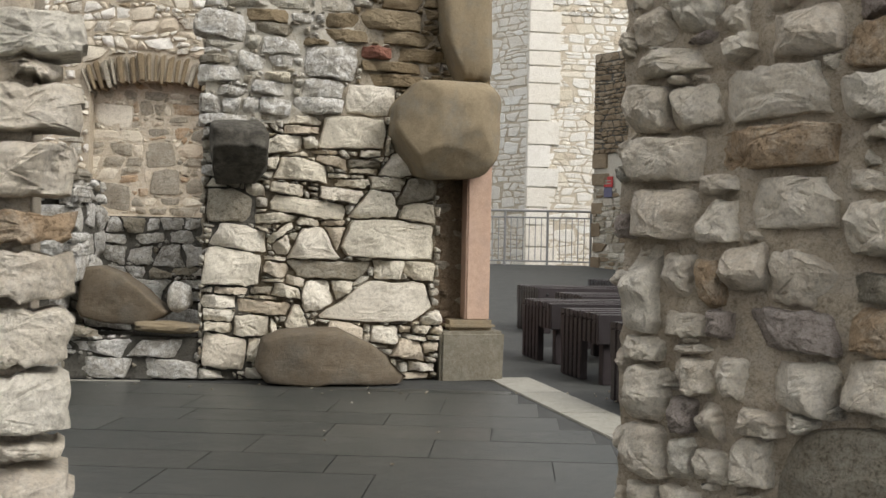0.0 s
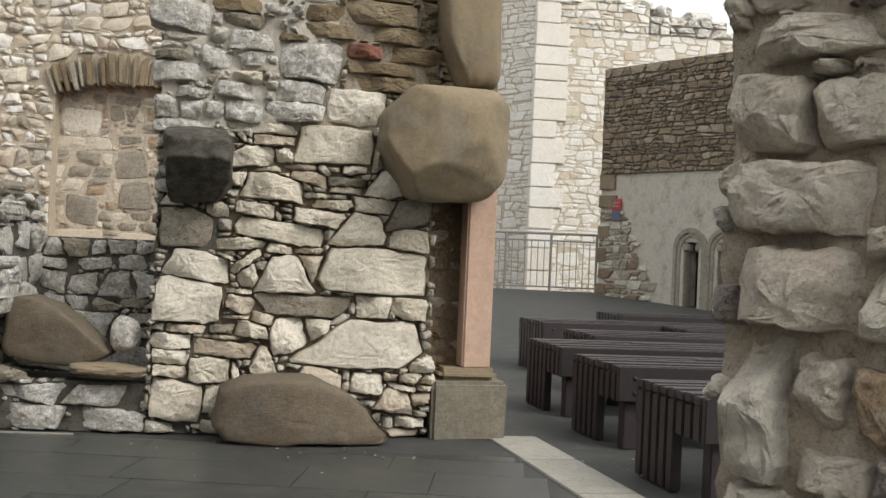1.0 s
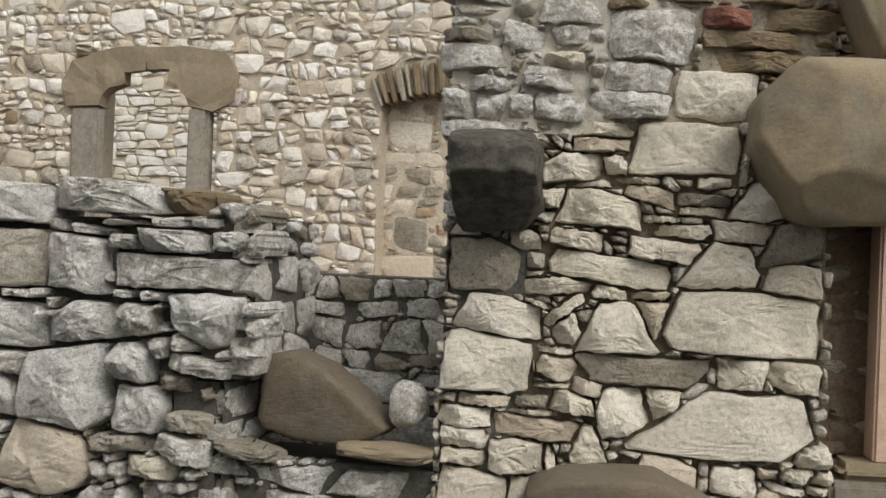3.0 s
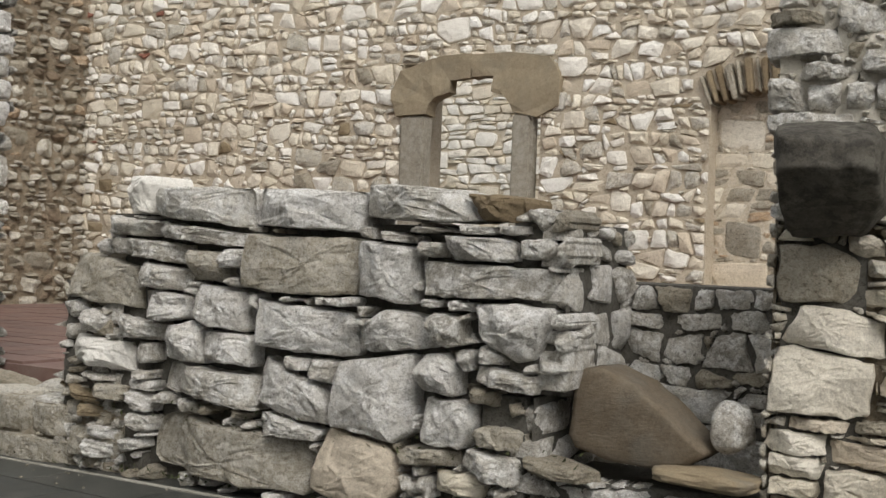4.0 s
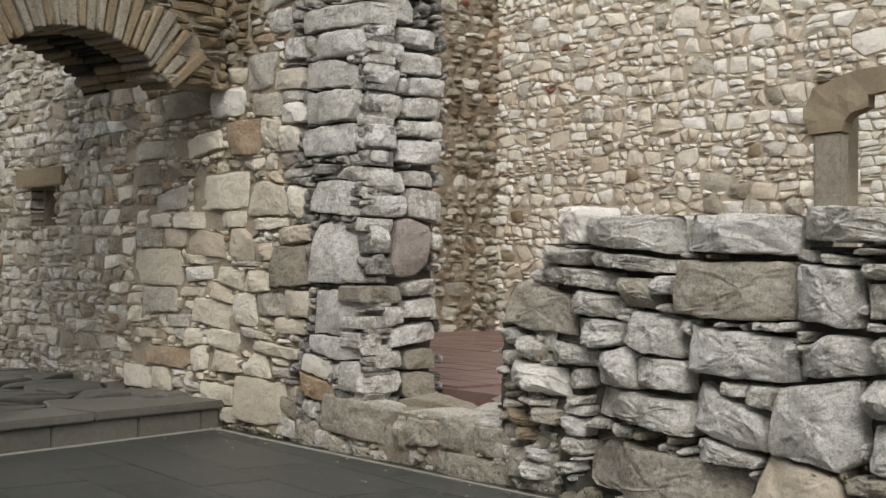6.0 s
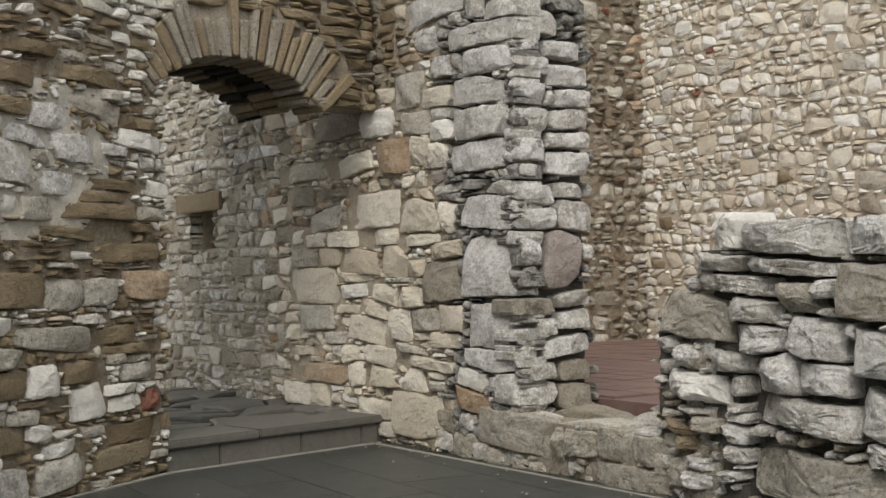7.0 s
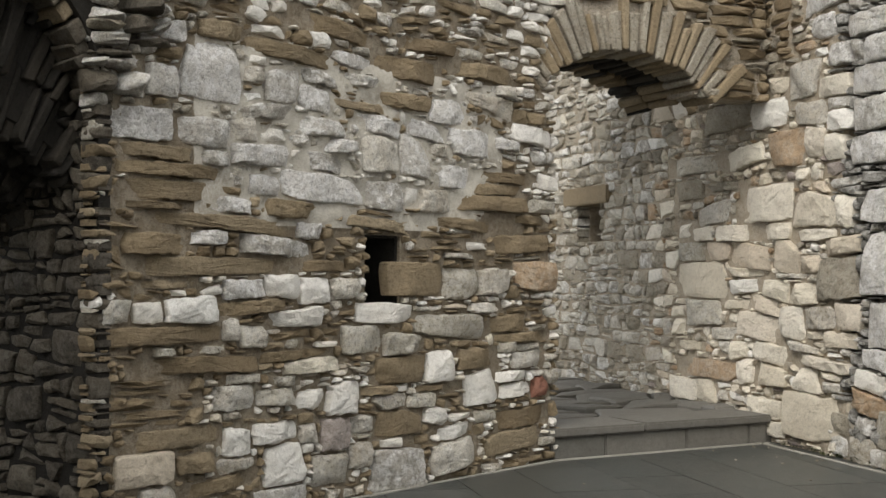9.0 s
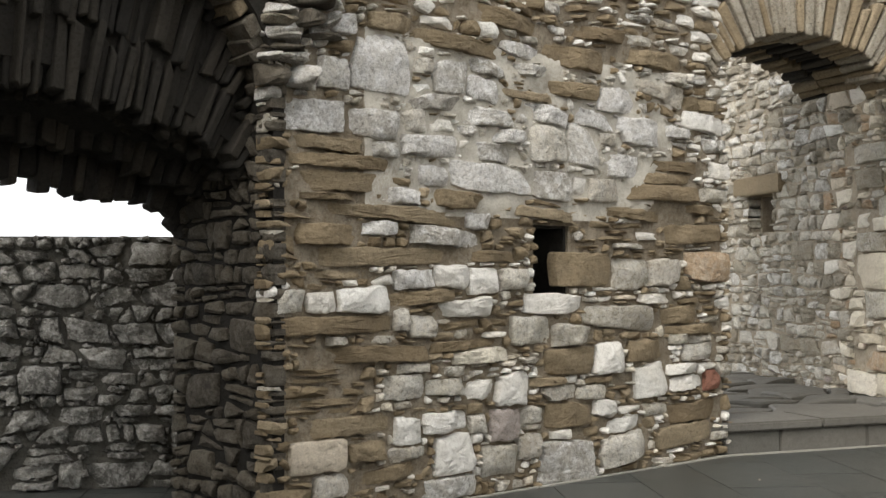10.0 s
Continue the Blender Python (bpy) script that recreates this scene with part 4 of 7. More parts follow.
FRONT_STONES_5 = [
    (5.44, 0.85, 0.61, 0.3, 0, 0, 0.15, 0),
    (6.33, 0.97, 0.44, 0.13, -10, 1, 0, 0),
    (5.92, 0.96, 0.43, 0.1, 0, 0, 0, 0),
    (5.78, 0.79, 0.44, 0.16, 0, 0, 0, 0),
    (6.22, 0.81, 0.58, 0.21, -6, 0, 0, 0),
    (6.68, 0.85, 0.34, 0.22, 5, 1, 0, 0),
    (7.01, 0.9, 0.39, 0.17, 0, 0, 0, 0),
    (7.34, 0.9, 0.27, 0.17, 0, 0, 0, 0),
    (7.78, 0.87, 0.55, 0.32, 0, 10, 0.1, 0),
    (6.75, 0.72, 0.48, 0.08, -8, 0, 0, 0),
    (7.25, 0.77, 0.3, 0.09, 0, 0, 0, 0),
    (5.19, 0.58, 0.44, 0.11, 0, 1, 0, 0),
]
FRONT_STONES_6 = [
    (5.38, 0.58, 0.33, 0.11, 0, 1, 0, 0),
    (5.98, 0.61, 0.21, 0.12, 0, 1, 0, 0),
    (6.41, 0.61, 0.47, 0.19, -10, 1, 0.2, 0),
    (6.98, 0.6, 0.71, 0.09, -4, 1, 0, 0),
    (7.76, 0.65, 0.58, 0.15, -3, 10, 0, 0),
    (5.45, 0.45, 0.95, 0.18, 0, 7, 0, 0),
    (6.04, 0.48, 0.25, 0.17, 8, 1, 0, 0),
    (6.39, 0.48, 0.44, 0.16, 0, 1, 0, 0),
    (6.87, 0.48, 0.29, 0.17, 0, 1, 0.5, 0),
    (7.57, 0.51, 0.28, 0.11, -6, 5, 0, 0),
    (7.88, 0.52, 0.32, 0.12, 8, 10, 0, 0),
    (6.94, 0.23, 0.72, 0.29, -2, 1, 0, 0),
]
FRONT_STONES_7 = [
    (7.54, 0.39, 0.35, 0.13, -10, 7, 0, 0),
    (5.44, 0.29, 0.37, 0.18, 0, 1, 0.4, 0),
    (5.1, 0.28, 0.39, 0.16, 0, 1, 0, 0),
    (6.34, 0.22, 0.44, 0.14, 0, 1, 0, 0),
    (6.42, 0.11, 0.35, 0.11, 0, 0, 0, 0),
]
FRONT_STONES = FRONT_STONES_1 + FRONT_STONES_2 + FRONT_STONES_3 + FRONT_STONES_4 + FRONT_STONES_5 + FRONT_STONES_6 + FRONT_STONES_7
PIER_SIDE_STONES_1 = [
    (0.08, 2.66, 0.21, 0.13, 0, 10, 0, 0),
    (0.37, 2.63, 0.35, 0.13, 0, 10, 0, 0),
    (0.14, 2.51, 0.25, 0.12, 0, 10, 0, 0),
    (0.4, 2.46, 0.33, 0.14, -2, 10, 0, 0),
    (0.1, 2.34, 0.25, 0.14, 0, 10, 0, 0),
    (0.25, 2.31, 0.09, 0.1, 0, 10, 0, 0),
    (0.45, 2.32, 0.27, 0.14, 0, 10, 0, 0),
    (0.11, 2.16, 0.28, 0.16, 0, 2, 0, 0),
    (0.42, 2.19, 0.31, 0.14, 0, 2, 0, 0),
    (0.09, 1.98, 0.25, 0.16, 0, 10, 0, 0),
    (0.31, 2.04, 0.18, 0.09, 0, 2, 0, 0),
    (0.49, 2.05, 0.21, 0.11, 0, 10, 0, 0),
]
PIER_SIDE_STONES_2 = [
    (0.1, 1.85, 0.22, 0.08, 0, 10, 0, 0),
    (0.4, 1.9, 0.37, 0.16, 0, 10, 0, 0),
    (0.12, 1.7, 0.32, 0.14, -6, 10, 0, 0),
    (0.16, 1.55, 0.26, 0.16, 3, 10, 0, 0),
    (0.39, 1.72, 0.26, 0.1, 0, 2, 0, 0),
    (0.44, 1.55, 0.28, 0.23, -10, 2, 0, 0),
    (0.09, 1.36, 0.22, 0.19, 0, 10, -0.2, 0),
    (0.33, 1.29, 0.39, 0.39, 4, 8, 0.2, 0),
    (0.4, 1.02, 0.33, 0.1, 8, 2, 0, 0),
    (0.19, 0.87, 0.22, 0.14, 0, 2, 0, 0),
    (0.42, 0.91, 0.28, 0.12, 0, 2, 0, 0),
    (0.35, 0.74, 0.42, 0.14, 6, 10, 0, 0),
]
PIER_SIDE_STONES_3 = [
    (0.03, 0.81, 0.18, 0.08, 0, 2, 0, 0),
    (0.17, 2.78, 0.37, 0.2, 0, 2, 0, 0),
    (0.12, 0.98, 0.36, 0.1, 0, 6, 0, 0),
    (0.03, 0.72, 0.18, 0.1, 0, 2, 0, 0),
    (0.17, 0.58, 0.24, 0.12, 0, 2, 0, 0),
    (0.42, 0.57, 0.23, 0.12, 0, 6, 0, 0),
    (0.11, 0.46, 0.36, 0.15, 0, 2, 0, 0),
    (0.41, 0.42, 0.23, 0.16, 0, 6, 0, 0),
]
PIER_SIDE_STONES = PIER_SIDE_STONES_1 + PIER_SIDE_STONES_2 + PIER_SIDE_STONES_3
JAMB_STONES_1 = [
    (0.44, 1.37, 0.19, 0.08, 6, 9, 0.1, 0),
    (0.31, 1.36, 0.11, 0.06, 20, 9, 0, 0),
    (0.1, 1.42, 0.1, 0.07, 0, 0, 0, 0),
    (0.17, 1.35, 0.25, 0.06, 3, 9, 0, 0),
    (0.2, 1.44, 0.11, 0.05, 0, 0, 0, 0),
    (0.29, 1.41, 0.06, 0.08, 0, 9, 0, 0),
    (0.63, 1.33, 0.14, 0.08, 0, 7, 0, 0),
    (0.38, 1.26, 0.25, 0.12, 4, 9, 0.15, 0),
    (0.09, 1.23, 0.1, 0.11, 0, 0, 0, 0),
    (0.21, 1.24, 0.14, 0.09, 8, 0, 0, 0),
    (0.38, 1.15, 0.3, 0.09, 2, 7, 0, 0),
    (0.14, 1.13, 0.18, 0.11, -6, 0, 0, 0),
]
JAMB_STONES_2 = [
    (0.27, 1.07, 0.11, 0.04, 0, 0, 0, 0),
    (0.42, 1.03, 0.22, 0.1, 0, 9, 0, 0),
    (0.14, 1.02, 0.16, 0.1, 0, 0, 0, 0),
    (0.28, 0.99, 0.11, 0.11, 0, 9, 0, 0),
    (0.62, 1.25, 0.15, 0.08, 0, 9, 0, 0),
    (0.34, 0.91, 0.11, 0.09, 6, 9, 0, 0),
    (0.45, 0.87, 0.15, 0.1, 0, 5, 0, 0),
    (0.09, 0.83, 0.08, 0.19, 0, 9, 0, 0),
    (0.17, 0.86, 0.09, 0.12, 0, 0, 0, 0),
    (0.24, 0.85, 0.07, 0.1, -6, 7, 0, 0),
    (0.18, 0.77, 0.13, 0.07, 0, 0, 0, 0),
    (0.28, 0.78, 0.07, 0.06, 0, 8, 0, 0),
]
JAMB_STONES_3 = [
    (0.42, 0.76, 0.22, 0.1, 0, 8, 0, 0),
    (0.09, 0.72, 0.09, 0.06, 0, 9, 0, 0),
    (0.19, 0.71, 0.12, 0.03, 0, 9, 0, 0),
    (0.22, 0.66, 0.11, 0.1, 6, 9, 0, 0),
    (0.31, 0.66, 0.09, 0.1, 0, 9, 0, 0),
    (0.44, 0.66, 0.18, 0.12, -6, 9, 0, 0),
    (0.11, 0.6, 0.1, 0.12, 0, 9, 0, 0),
    (0.18, 0.57, 0.08, 0.09, 0, 8, 0, 0),
    (0.26, 0.55, 0.08, 0.11, 0, 5, 0.15, 0),
    (0.27, 0.48, 0.1, 0.08, 0, 9, 0, 0),
    (0.35, 0.49, 0.08, 0.08, 0, 9, 0, 0),
    (0.35, 0.59, 0.13, 0.06, -6, 9, 0, 0),
]
JAMB_STONES_4 = [
    (0.1, 0.48, 0.1, 0.13, 0, 9, 0, 0),
    (0.19, 0.47, 0.08, 0.1, 0, 9, 0, 0),
    (0.64, 0.85, 0.15, 0.05, 0, 6, 0, 0),
    (0.65, 0.78, 0.14, 0.11, -4, 7, 0, 0),
    (0.65, 0.69, 0.15, 0.1, 0, 5, 0, 0),
    (0.65, 0.98, 0.14, 0.08, 0, 9, 0, 0),
    (0.09, 0.38, 0.08, 0.06, 0, 9, 0, 0),
    (0.18, 0.39, 0.1, 0.05, 0, 9, 0, 0),
    (0.58, 0.49, 0.31, 0.17, 0, 6, 0, 0),
]
JAMB_STONES = JAMB_STONES_1 + JAMB_STONES_2 + JAMB_STONES_3 + JAMB_STONES_4
LEFT_JAMB_STONES_1 = [
    (1.5, 1.2, 0.14, 0.05, 0, 9, 0, 0),
    (1.5, 1.11, 0.14, 0.07, 0, 9, 0, 0),
    (1.5, 1.02, 0.13, 0.08, 0, 5, 0, 0),
    (1.5, 0.95, 0.13, 0.05, 0, 7, 0, 0),
    (1.5, 0.88, 0.13, 0.07, 0, 9, 0, 0),
    (1.5, 0.8, 0.13, 0.08, 0, 5, 0, 0),
    (1.5, 0.7, 0.13, 0.08, 0, 9, 0, 0),
    (1.5, 0.59, 0.13, 0.07, 0, 9, 0, 0),
    (1.49, 1.16, 0.11, 0.03, 0, 9, 0, 0),
    (1.5, 0.64, 0.11, 0.03, 0, 9, 0, 0),
]
LEFT_JAMB_STONES = LEFT_JAMB_STONES_1
BAND_STONES_1 = [
    (0.65, 2.16, 0.4, 0.28, -4, 10, 0.25, 0),
    (0.4, 2.08, 0.15, 0.1, 0, 2, 0, 0),
    (0.43, 2.31, 0.15, 0.09, 10, 10, 0, 0),
    (0.26, 1.87, 0.34, 0.15, 0, 10, 0, 0),
    (0.62, 1.85, 0.26, 0.11, -2, 2, 0, 0),
    (0.83, 1.88, 0.15, 0.1, 12, 0, 0, 0),
    (0.66, 1.73, 0.19, 0.07, 0, 2, 0, 0),
    (0.96, 1.78, 0.37, 0.11, 0, 10, 0, 0),
    (1.01, 1.99, 0.34, 0.06, 0, 2, 0, 0),
    (0.98, 1.62, 0.19, 0.11, 0, 10, 0, 0),
    (0.77, 1.52, 0.23, 0.07, -4, 10, 0, 0),
    (1.39, 1.63, 0.59, 0.16, -2, 10, 0, 0),
]
BAND_STONES_2 = [
    (1.34, 1.94, 0.32, 0.1, 0, 2, 0, 0),
    (1.31, 2.09, 0.26, 0.12, -6, 10, 0, 0),
    (1.52, 1.86, 0.27, 0.08, -4, 10, 0, 0),
    (1.39, 1.77, 0.39, 0.09, 0, 2, 0.3, 0),
    (1.79, 1.99, 0.35, 0.11, -8, 10, 0, 0),
    (1.81, 1.84, 0.28, 0.17, 4, 0, 0, 0),
    (2.1, 1.85, 0.26, 0.16, 0, 2, 0, 0),
    (2.2, 2, 0.34, 0.1, -8, 10, 0, 0),
    (2.3, 1.91, 0.16, 0.06, 0, 0, 0, 0),
    (2.6, 1.96, 0.42, 0.16, 0, 10, 0, 0),
    (2.97, 2, 0.31, 0.1, 0, 10, 0, 0),
    (2.42, 1.75, 0.3, 0.12, 0, 10, 0, 0),
]
BAND_STONES_3 = [
    (2.3, 1.6, 0.29, 0.11, 0, 0, 0, 0),
    (1.84, 1.6, 0.25, 0.12, 0, 2, 0, 0),
    (2.49, 2.3, 0.28, 0.08, 0, 10, 0, 0),
    (2.9, 2.26, 0.17, 0.17, 0, 0, 0, 0),
    (2.66, 2.22, 0.21, 0.07, 0, 10, 0, 0),
    (2.38, 2.12, 0.35, 0.15, 0, 10, 0, 0),
    (1.62, 2.32, 0.31, 0.08, -4, 10, 0, 0),
    (1.69, 2.4, 0.15, 0.06, 0, 0, 0, 0),
    (1.68, 2.23, 0.43, 0.09, 0, 2, 0, 0),
    (1.37, 2.21, 0.26, 0.06, 0, 2, 0, 0),
    (1.12, 2.13, 0.21, 0.11, 6, 2, 0, 0),
    (0.93, 2.17, 0.13, 0.05, 0, 0, 0, 0),
]
BAND_STONES_4 = [
    (1.51, 2.45, 0.67, 0.12, -6, 3, 0, 0),
    (1.16, 2.3, 0.56, 0.07, -4, 3, 0, 0),
    (2.05, 2.34, 0.59, 0.19, 0, 3, 0, 0),
    (2.67, 2.39, 0.56, 0.11, 0, 3, 0, 0),
    (1.96, 2.15, 0.48, 0.1, 0, 3, 0, 0),
    (1.69, 2.09, 0.5, 0.07, -2, 3, 0, 0),
    (2.21, 2.48, 0.44, 0.06, 0, 3, 0, 0),
    (0.72, 2.35, 0.25, 0.07, 0, 3, 0, 0),
    (0.35, 1.74, 0.37, 0.07, 0, 3, 0, 0),
    (0.44, 1.67, 0.59, 0.08, -2, 3, 0, 0),
    (0.41, 1.57, 0.54, 0.09, 2, 3, 0, 0),
    (0.31, 1.49, 0.57, 0.06, 0, 3, 0, 0),
]
BAND_STONES_5 = [
    (1.34, 1.52, 0.64, 0.09, -2, 3, 0, 0),
    (1.85, 1.48, 0.54, 0.09, -4, 3, 0, 0),
    (2.58, 1.48, 1.04, 0.08, 0, 3, 0, 0),
    (2.77, 1.6, 0.67, 0.09, 0, 3, 0, 0),
    (2.84, 1.73, 0.55, 0.1, 0, 3, 0, 0),
    (0.72, 1.44, 0.95, 0.07, -3, 3, 0, 0),
    (0.63, 1.36, 0.22, 0.06, 0, 10, 0, 0),
    (1.29, 1.41, 0.17, 0.08, 0, 10, 0, 0),
    (1.08, 1.32, 0.4, 0.08, -4, 2, 0, 0),
    (0.35, 1.32, 0.34, 0.09, 0, 3, 0, 0),
    (0.62, 1.22, 0.85, 0.09, 0, 3, 0, 0),
    (1.31, 1.22, 0.46, 0.06, 0, 3, 0, 0),
]
BAND_STONES_6 = [
    (0.87, 1.11, 0.26, 0.1, 0, 10, 0, 0),
    (1.11, 1.13, 0.23, 0.14, 0, 5, 0, 0),
    (1.33, 1.11, 0.22, 0.12, 0, 5, 0, 0),
    (1.54, 1.11, 0.19, 0.09, 0, 0, 0, 0),
    (0.14, 1.01, 0.15, 0.09, 0, 0, 0, 0),
    (0.3, 1, 0.17, 0.09, 2, 5, 0, 0),
    (0.54, 1.01, 0.3, 0.11, 2, 5, 0, 0),
    (0.92, 1.03, 0.37, 0.07, 2, 3, 0, 0),
    (0.39, 0.91, 0.68, 0.09, 0, 3, 0, 0),
    (1.19, 0.97, 0.33, 0.07, 0, 5, 0, 0),
    (0.78, 0.92, 0.11, 0.08, 0, 0, 0, 0),
    (0.9, 0.88, 0.18, 0.08, 0, 0, 0, 0),
]
BAND_STONES_7 = [
    (1.86, 0.97, 0.43, 0.09, -2, 5, 0, 0),
    (2.39, 0.89, 0.65, 0.17, 0, 0, 0.2, 0),
    (2.74, 0.97, 0.28, 0.06, 0, 5, 0, 0),
    (2.93, 0.88, 0.36, 0.1, 0, 3, 0, 0),
    (2.93, 0.76, 0.2, 0.11, 0, 0, 0, 0),
    (2.13, 1.16, 0.43, 0.16, 0, 3, 0, 0),
    (2.5, 1.13, 0.31, 0.15, 0, 0, 0, 0),
    (2.8, 1.14, 0.3, 0.13, 0, 0, 0, 0),
    (0.39, 0.83, 0.1, 0.04, 0, 0, 0, 0),
    (0.65, 0.82, 0.17, 0.04, 0, 0, 0, 0),
    (0.59, 0.77, 0.78, 0.09, -2, 3, 0, 0),
    (1.2, 0.78, 0.51, 0.06, 3, 3, 0, 0),
]
BAND_STONES_8 = [
    (1.42, 0.81, 0.16, 0.03, 0, 5, 0, 0),
    (1.32, 0.72, 0.36, 0.08, 4, 1, 0, 0),
    (1.7, 0.84, 0.3, 0.13, 0, 0, 0, 0),
    (2.01, 0.81, 0.32, 0.11, 0, 0, 0, 0),
    (2.01, 0.65, 0.42, 0.14, 0, 3, 0, 0),
    (2.28, 0.66, 0.32, 0.17, 0, 5, 0.3, 0),
    (2.69, 0.71, 0.4, 0.13, 0, 3, 0, 0),
    (0.84, 0.67, 0.2, 0.05, 0, 0, 0, 0),
    (1.14, 0.65, 0.13, 0.07, 0, 0, 0, 0),
    (0.81, 0.59, 0.25, 0.13, 0, 0, 0, 0),
    (1.06, 0.58, 0.24, 0.1, 0, 0, 0, 0),
    (1.29, 0.52, 0.22, 0.12, 0, 5, 0, 0),
]
BAND_STONES_9 = [
    (1.55, 0.53, 0.25, 0.15, 0, 5, 0, 0),
    (1.8, 0.56, 0.27, 0.05, 0, 3, 0, 0),
    (1.92, 0.49, 0.27, 0.08, 0, 0, 0, 0),
    (2.14, 0.48, 0.21, 0.1, 0, 0, 0, 0),
    (2.68, 0.51, 0.32, 0.17, 8, 5, 0, 0),
    (2.97, 0.52, 0.28, 0.14, 0, 5, 0, 0),
    (2.33, 0.53, 0.42, 0.06, 0, 3, 0, 0),
    (0.74, 0.5, 1.12, 0.05, 0, 3, 0, 0),
    (0.46, 0.42, 0.54, 0.13, 0, 3, 0, 0),
    (1.08, 0.4, 0.28, 0.08, 0, 5, 0, 0),
    (0.81, 0.37, 0.18, 0.13, 0, 5, 0, 0),
    (1.28, 0.37, 0.12, 0.07, 0, 0, 0, 0),
]
BAND_STONES_10 = [
    (1.49, 0.35, 0.19, 0.15, 0, 8, 0, 0),
    (1.97, 0.36, 0.34, 0.14, 0, 3, 0, 0),
    (1.69, 0.39, 0.17, 0.06, 0, 0, 0, 0),
    (2.27, 0.38, 0.15, 0.08, -12, 5, 0, 0),
    (2.44, 0.27, 0.25, 0.06, 3, 5, 0, 0),
    (1.96, 0.26, 0.23, 0.06, 0, 5, 0, 0),
    (0.59, 0.31, 0.24, 0.08, 0, 3, 0, 0),
    (0.81, 0.26, 0.25, 0.08, 0, 0, 0, 0),
    (0.29, 0.32, 0.3, 0.18, 0, 1, 0, 0),
    (1.13, 0.23, 0.27, 0.21, 6, 5, 0.2, 0),
    (1.46, 0.17, 0.25, 0.13, 0, 0, 0, 0),
    (1.65, 0.22, 0.17, 0.1, 0, 0, 0, 0),
]
BAND_STONES_11 = [
    (1.94, 0.13, 0.36, 0.2, 0, 2, 0, 0),
    (2.44, 0.14, 0.35, 0.15, 8, 0, 0, 0),
    (0.71, 0.2, 0.49, 0.08, 4, 3, 0, 0),
    (1.07, 0.09, 0.3, 0.1, 0, 2, 0, 0),
    (0.37, 0.17, 0.19, 0.09, 0, 0, 0, 0),
]
BAND_STONES = BAND_STONES_1 + BAND_STONES_2 + BAND_STONES_3 + BAND_STONES_4 + BAND_STONES_5 + BAND_STONES_6 + BAND_STONES_7 + BAND_STONES_8 + BAND_STONES_9 + BAND_STONES_10 + BAND_STONES_11
SILL_STONES_1 = [
    (0.02, 0.19, 0.82, 0.27, -3, 6, 0, 0),
    (0.65, 0.19, 0.35, 0.16, 0, 6, 0, 0),
    (0.96, 0.21, 0.32, 0.18, 0, 6, 0, 0),
    (1.26, 0.21, 0.37, 0.16, -4, 0, 0, 0),
    (-0.51, 0.08, 0.28, 0.14, 0, 6, 0, 0),
    (-0.16, 0.06, 0.32, 0.14, 0, 6, 0, 0),
    (0.45, 0.16, 0.14, 0.21, 0, 6, 0, 0),
    (1.08, 0.07, 0.6, 0.14, 0, 6, 0, 0),
    (0.21, 0.04, 0.45, 0.09, 0, 6, 0, 0),
    (1.55, 0.14, 0.36, 0.12, 0, 6, 0, 0),
]
SILL_STONES = SILL_STONES_1
BAND_END_STONES = [
    (3.03, 0.52, 0.33, 0.14, 3, 5),
    (3.26, 0.48, 0.14, 0.1, 0, 4),
    (2.73, 2.22, 0.55, 0.27, 0, 0),
    (3.18, 2.02, 0.4, 0.14, -4, 5),
    (2.88, 1.74, 0.65, 0.1, 0, 3),
    (3.1, 1.51, 0.5, 0.08, -2, 3),
    (3.1, 1.38, 0.5, 0.1, 2, 3),
    (3.23, 1.17, 0.4, 0.16, 0, 7),
    (3.1, 0.78, 0.5, 0.1, 0, 3),
    (3.1, 0.3, 0.5, 0.1, 2, 3),
    (3.15, 0.66, 0.3, 0.1, 0, 0),
    (3, 0.17, 0.5, 0.1, 3, 3),
]


# ---- ground ----
def ground_z(x, y):
    return 0.53 * min(1.0, max(0.0, (y - 14.0) / 8.5)) if x > -0.2 else 0.0


ground_bm = bmesh.new()
xs = [-400, -60, -30, -14, -11, -8, -5, -2, -0.3, -0.1, 1, 3, 6, 10, 20, 60, 400]
ys = [-400, -60, -20, -5, 0, 3, 6, 8, 9.5, 12, 14, 15, 17, 19, 21, 22.5, 23.4, 23.5, 40, 80, 400]
gv = [[ground_bm.verts.new((x, y, ground_z(x, y) - 0.006 if y < 23.45 else -3.5)) for y in ys] for x in xs]
for i in range(len(xs) - 1):
    for j in range(len(ys) - 1):
        ground_bm.faces.new((gv[i][j], gv[i + 1][j], gv[i + 1][j + 1], gv[i][j + 1]))
tagged(part("ground", ground_bm, GROUND), "dark grey stone ground of the castle courtyard", "ground", "", "structure")

# ---- walls ----
MIX_FRONT = [(6, LIME), (2, CREAM), (1, FIELD)]
MIX_GREY = [(5, GREY), (2, QUOIN), (1, FIELD)]
MIX_BACK = [(6, CREAM), (5, PALE), (2, LIME), (0.012, BRICK), (0.1, SAND), (0.3, FIELD)]
MIX_PASS = [(3, LIME), (5, CREAM), (1, PALE), (2.5, FIELD), (0.9, OCHRE), (0.4, ROSE)]


def front_mix(u, v, rng):
    if 5.2 < u < 6.75 and v > 2.5 + 0.5 * max(0.0, u - 6.3):
        return choose([(6, SAND), (1, FIELD)], rng)
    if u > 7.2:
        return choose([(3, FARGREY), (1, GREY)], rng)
    return choose(MIX_PASS if u > 4.5 else [(1.5, GREY), (2, FIELD), (4, LIME)], rng)


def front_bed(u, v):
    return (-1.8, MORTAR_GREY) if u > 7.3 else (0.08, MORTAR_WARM)


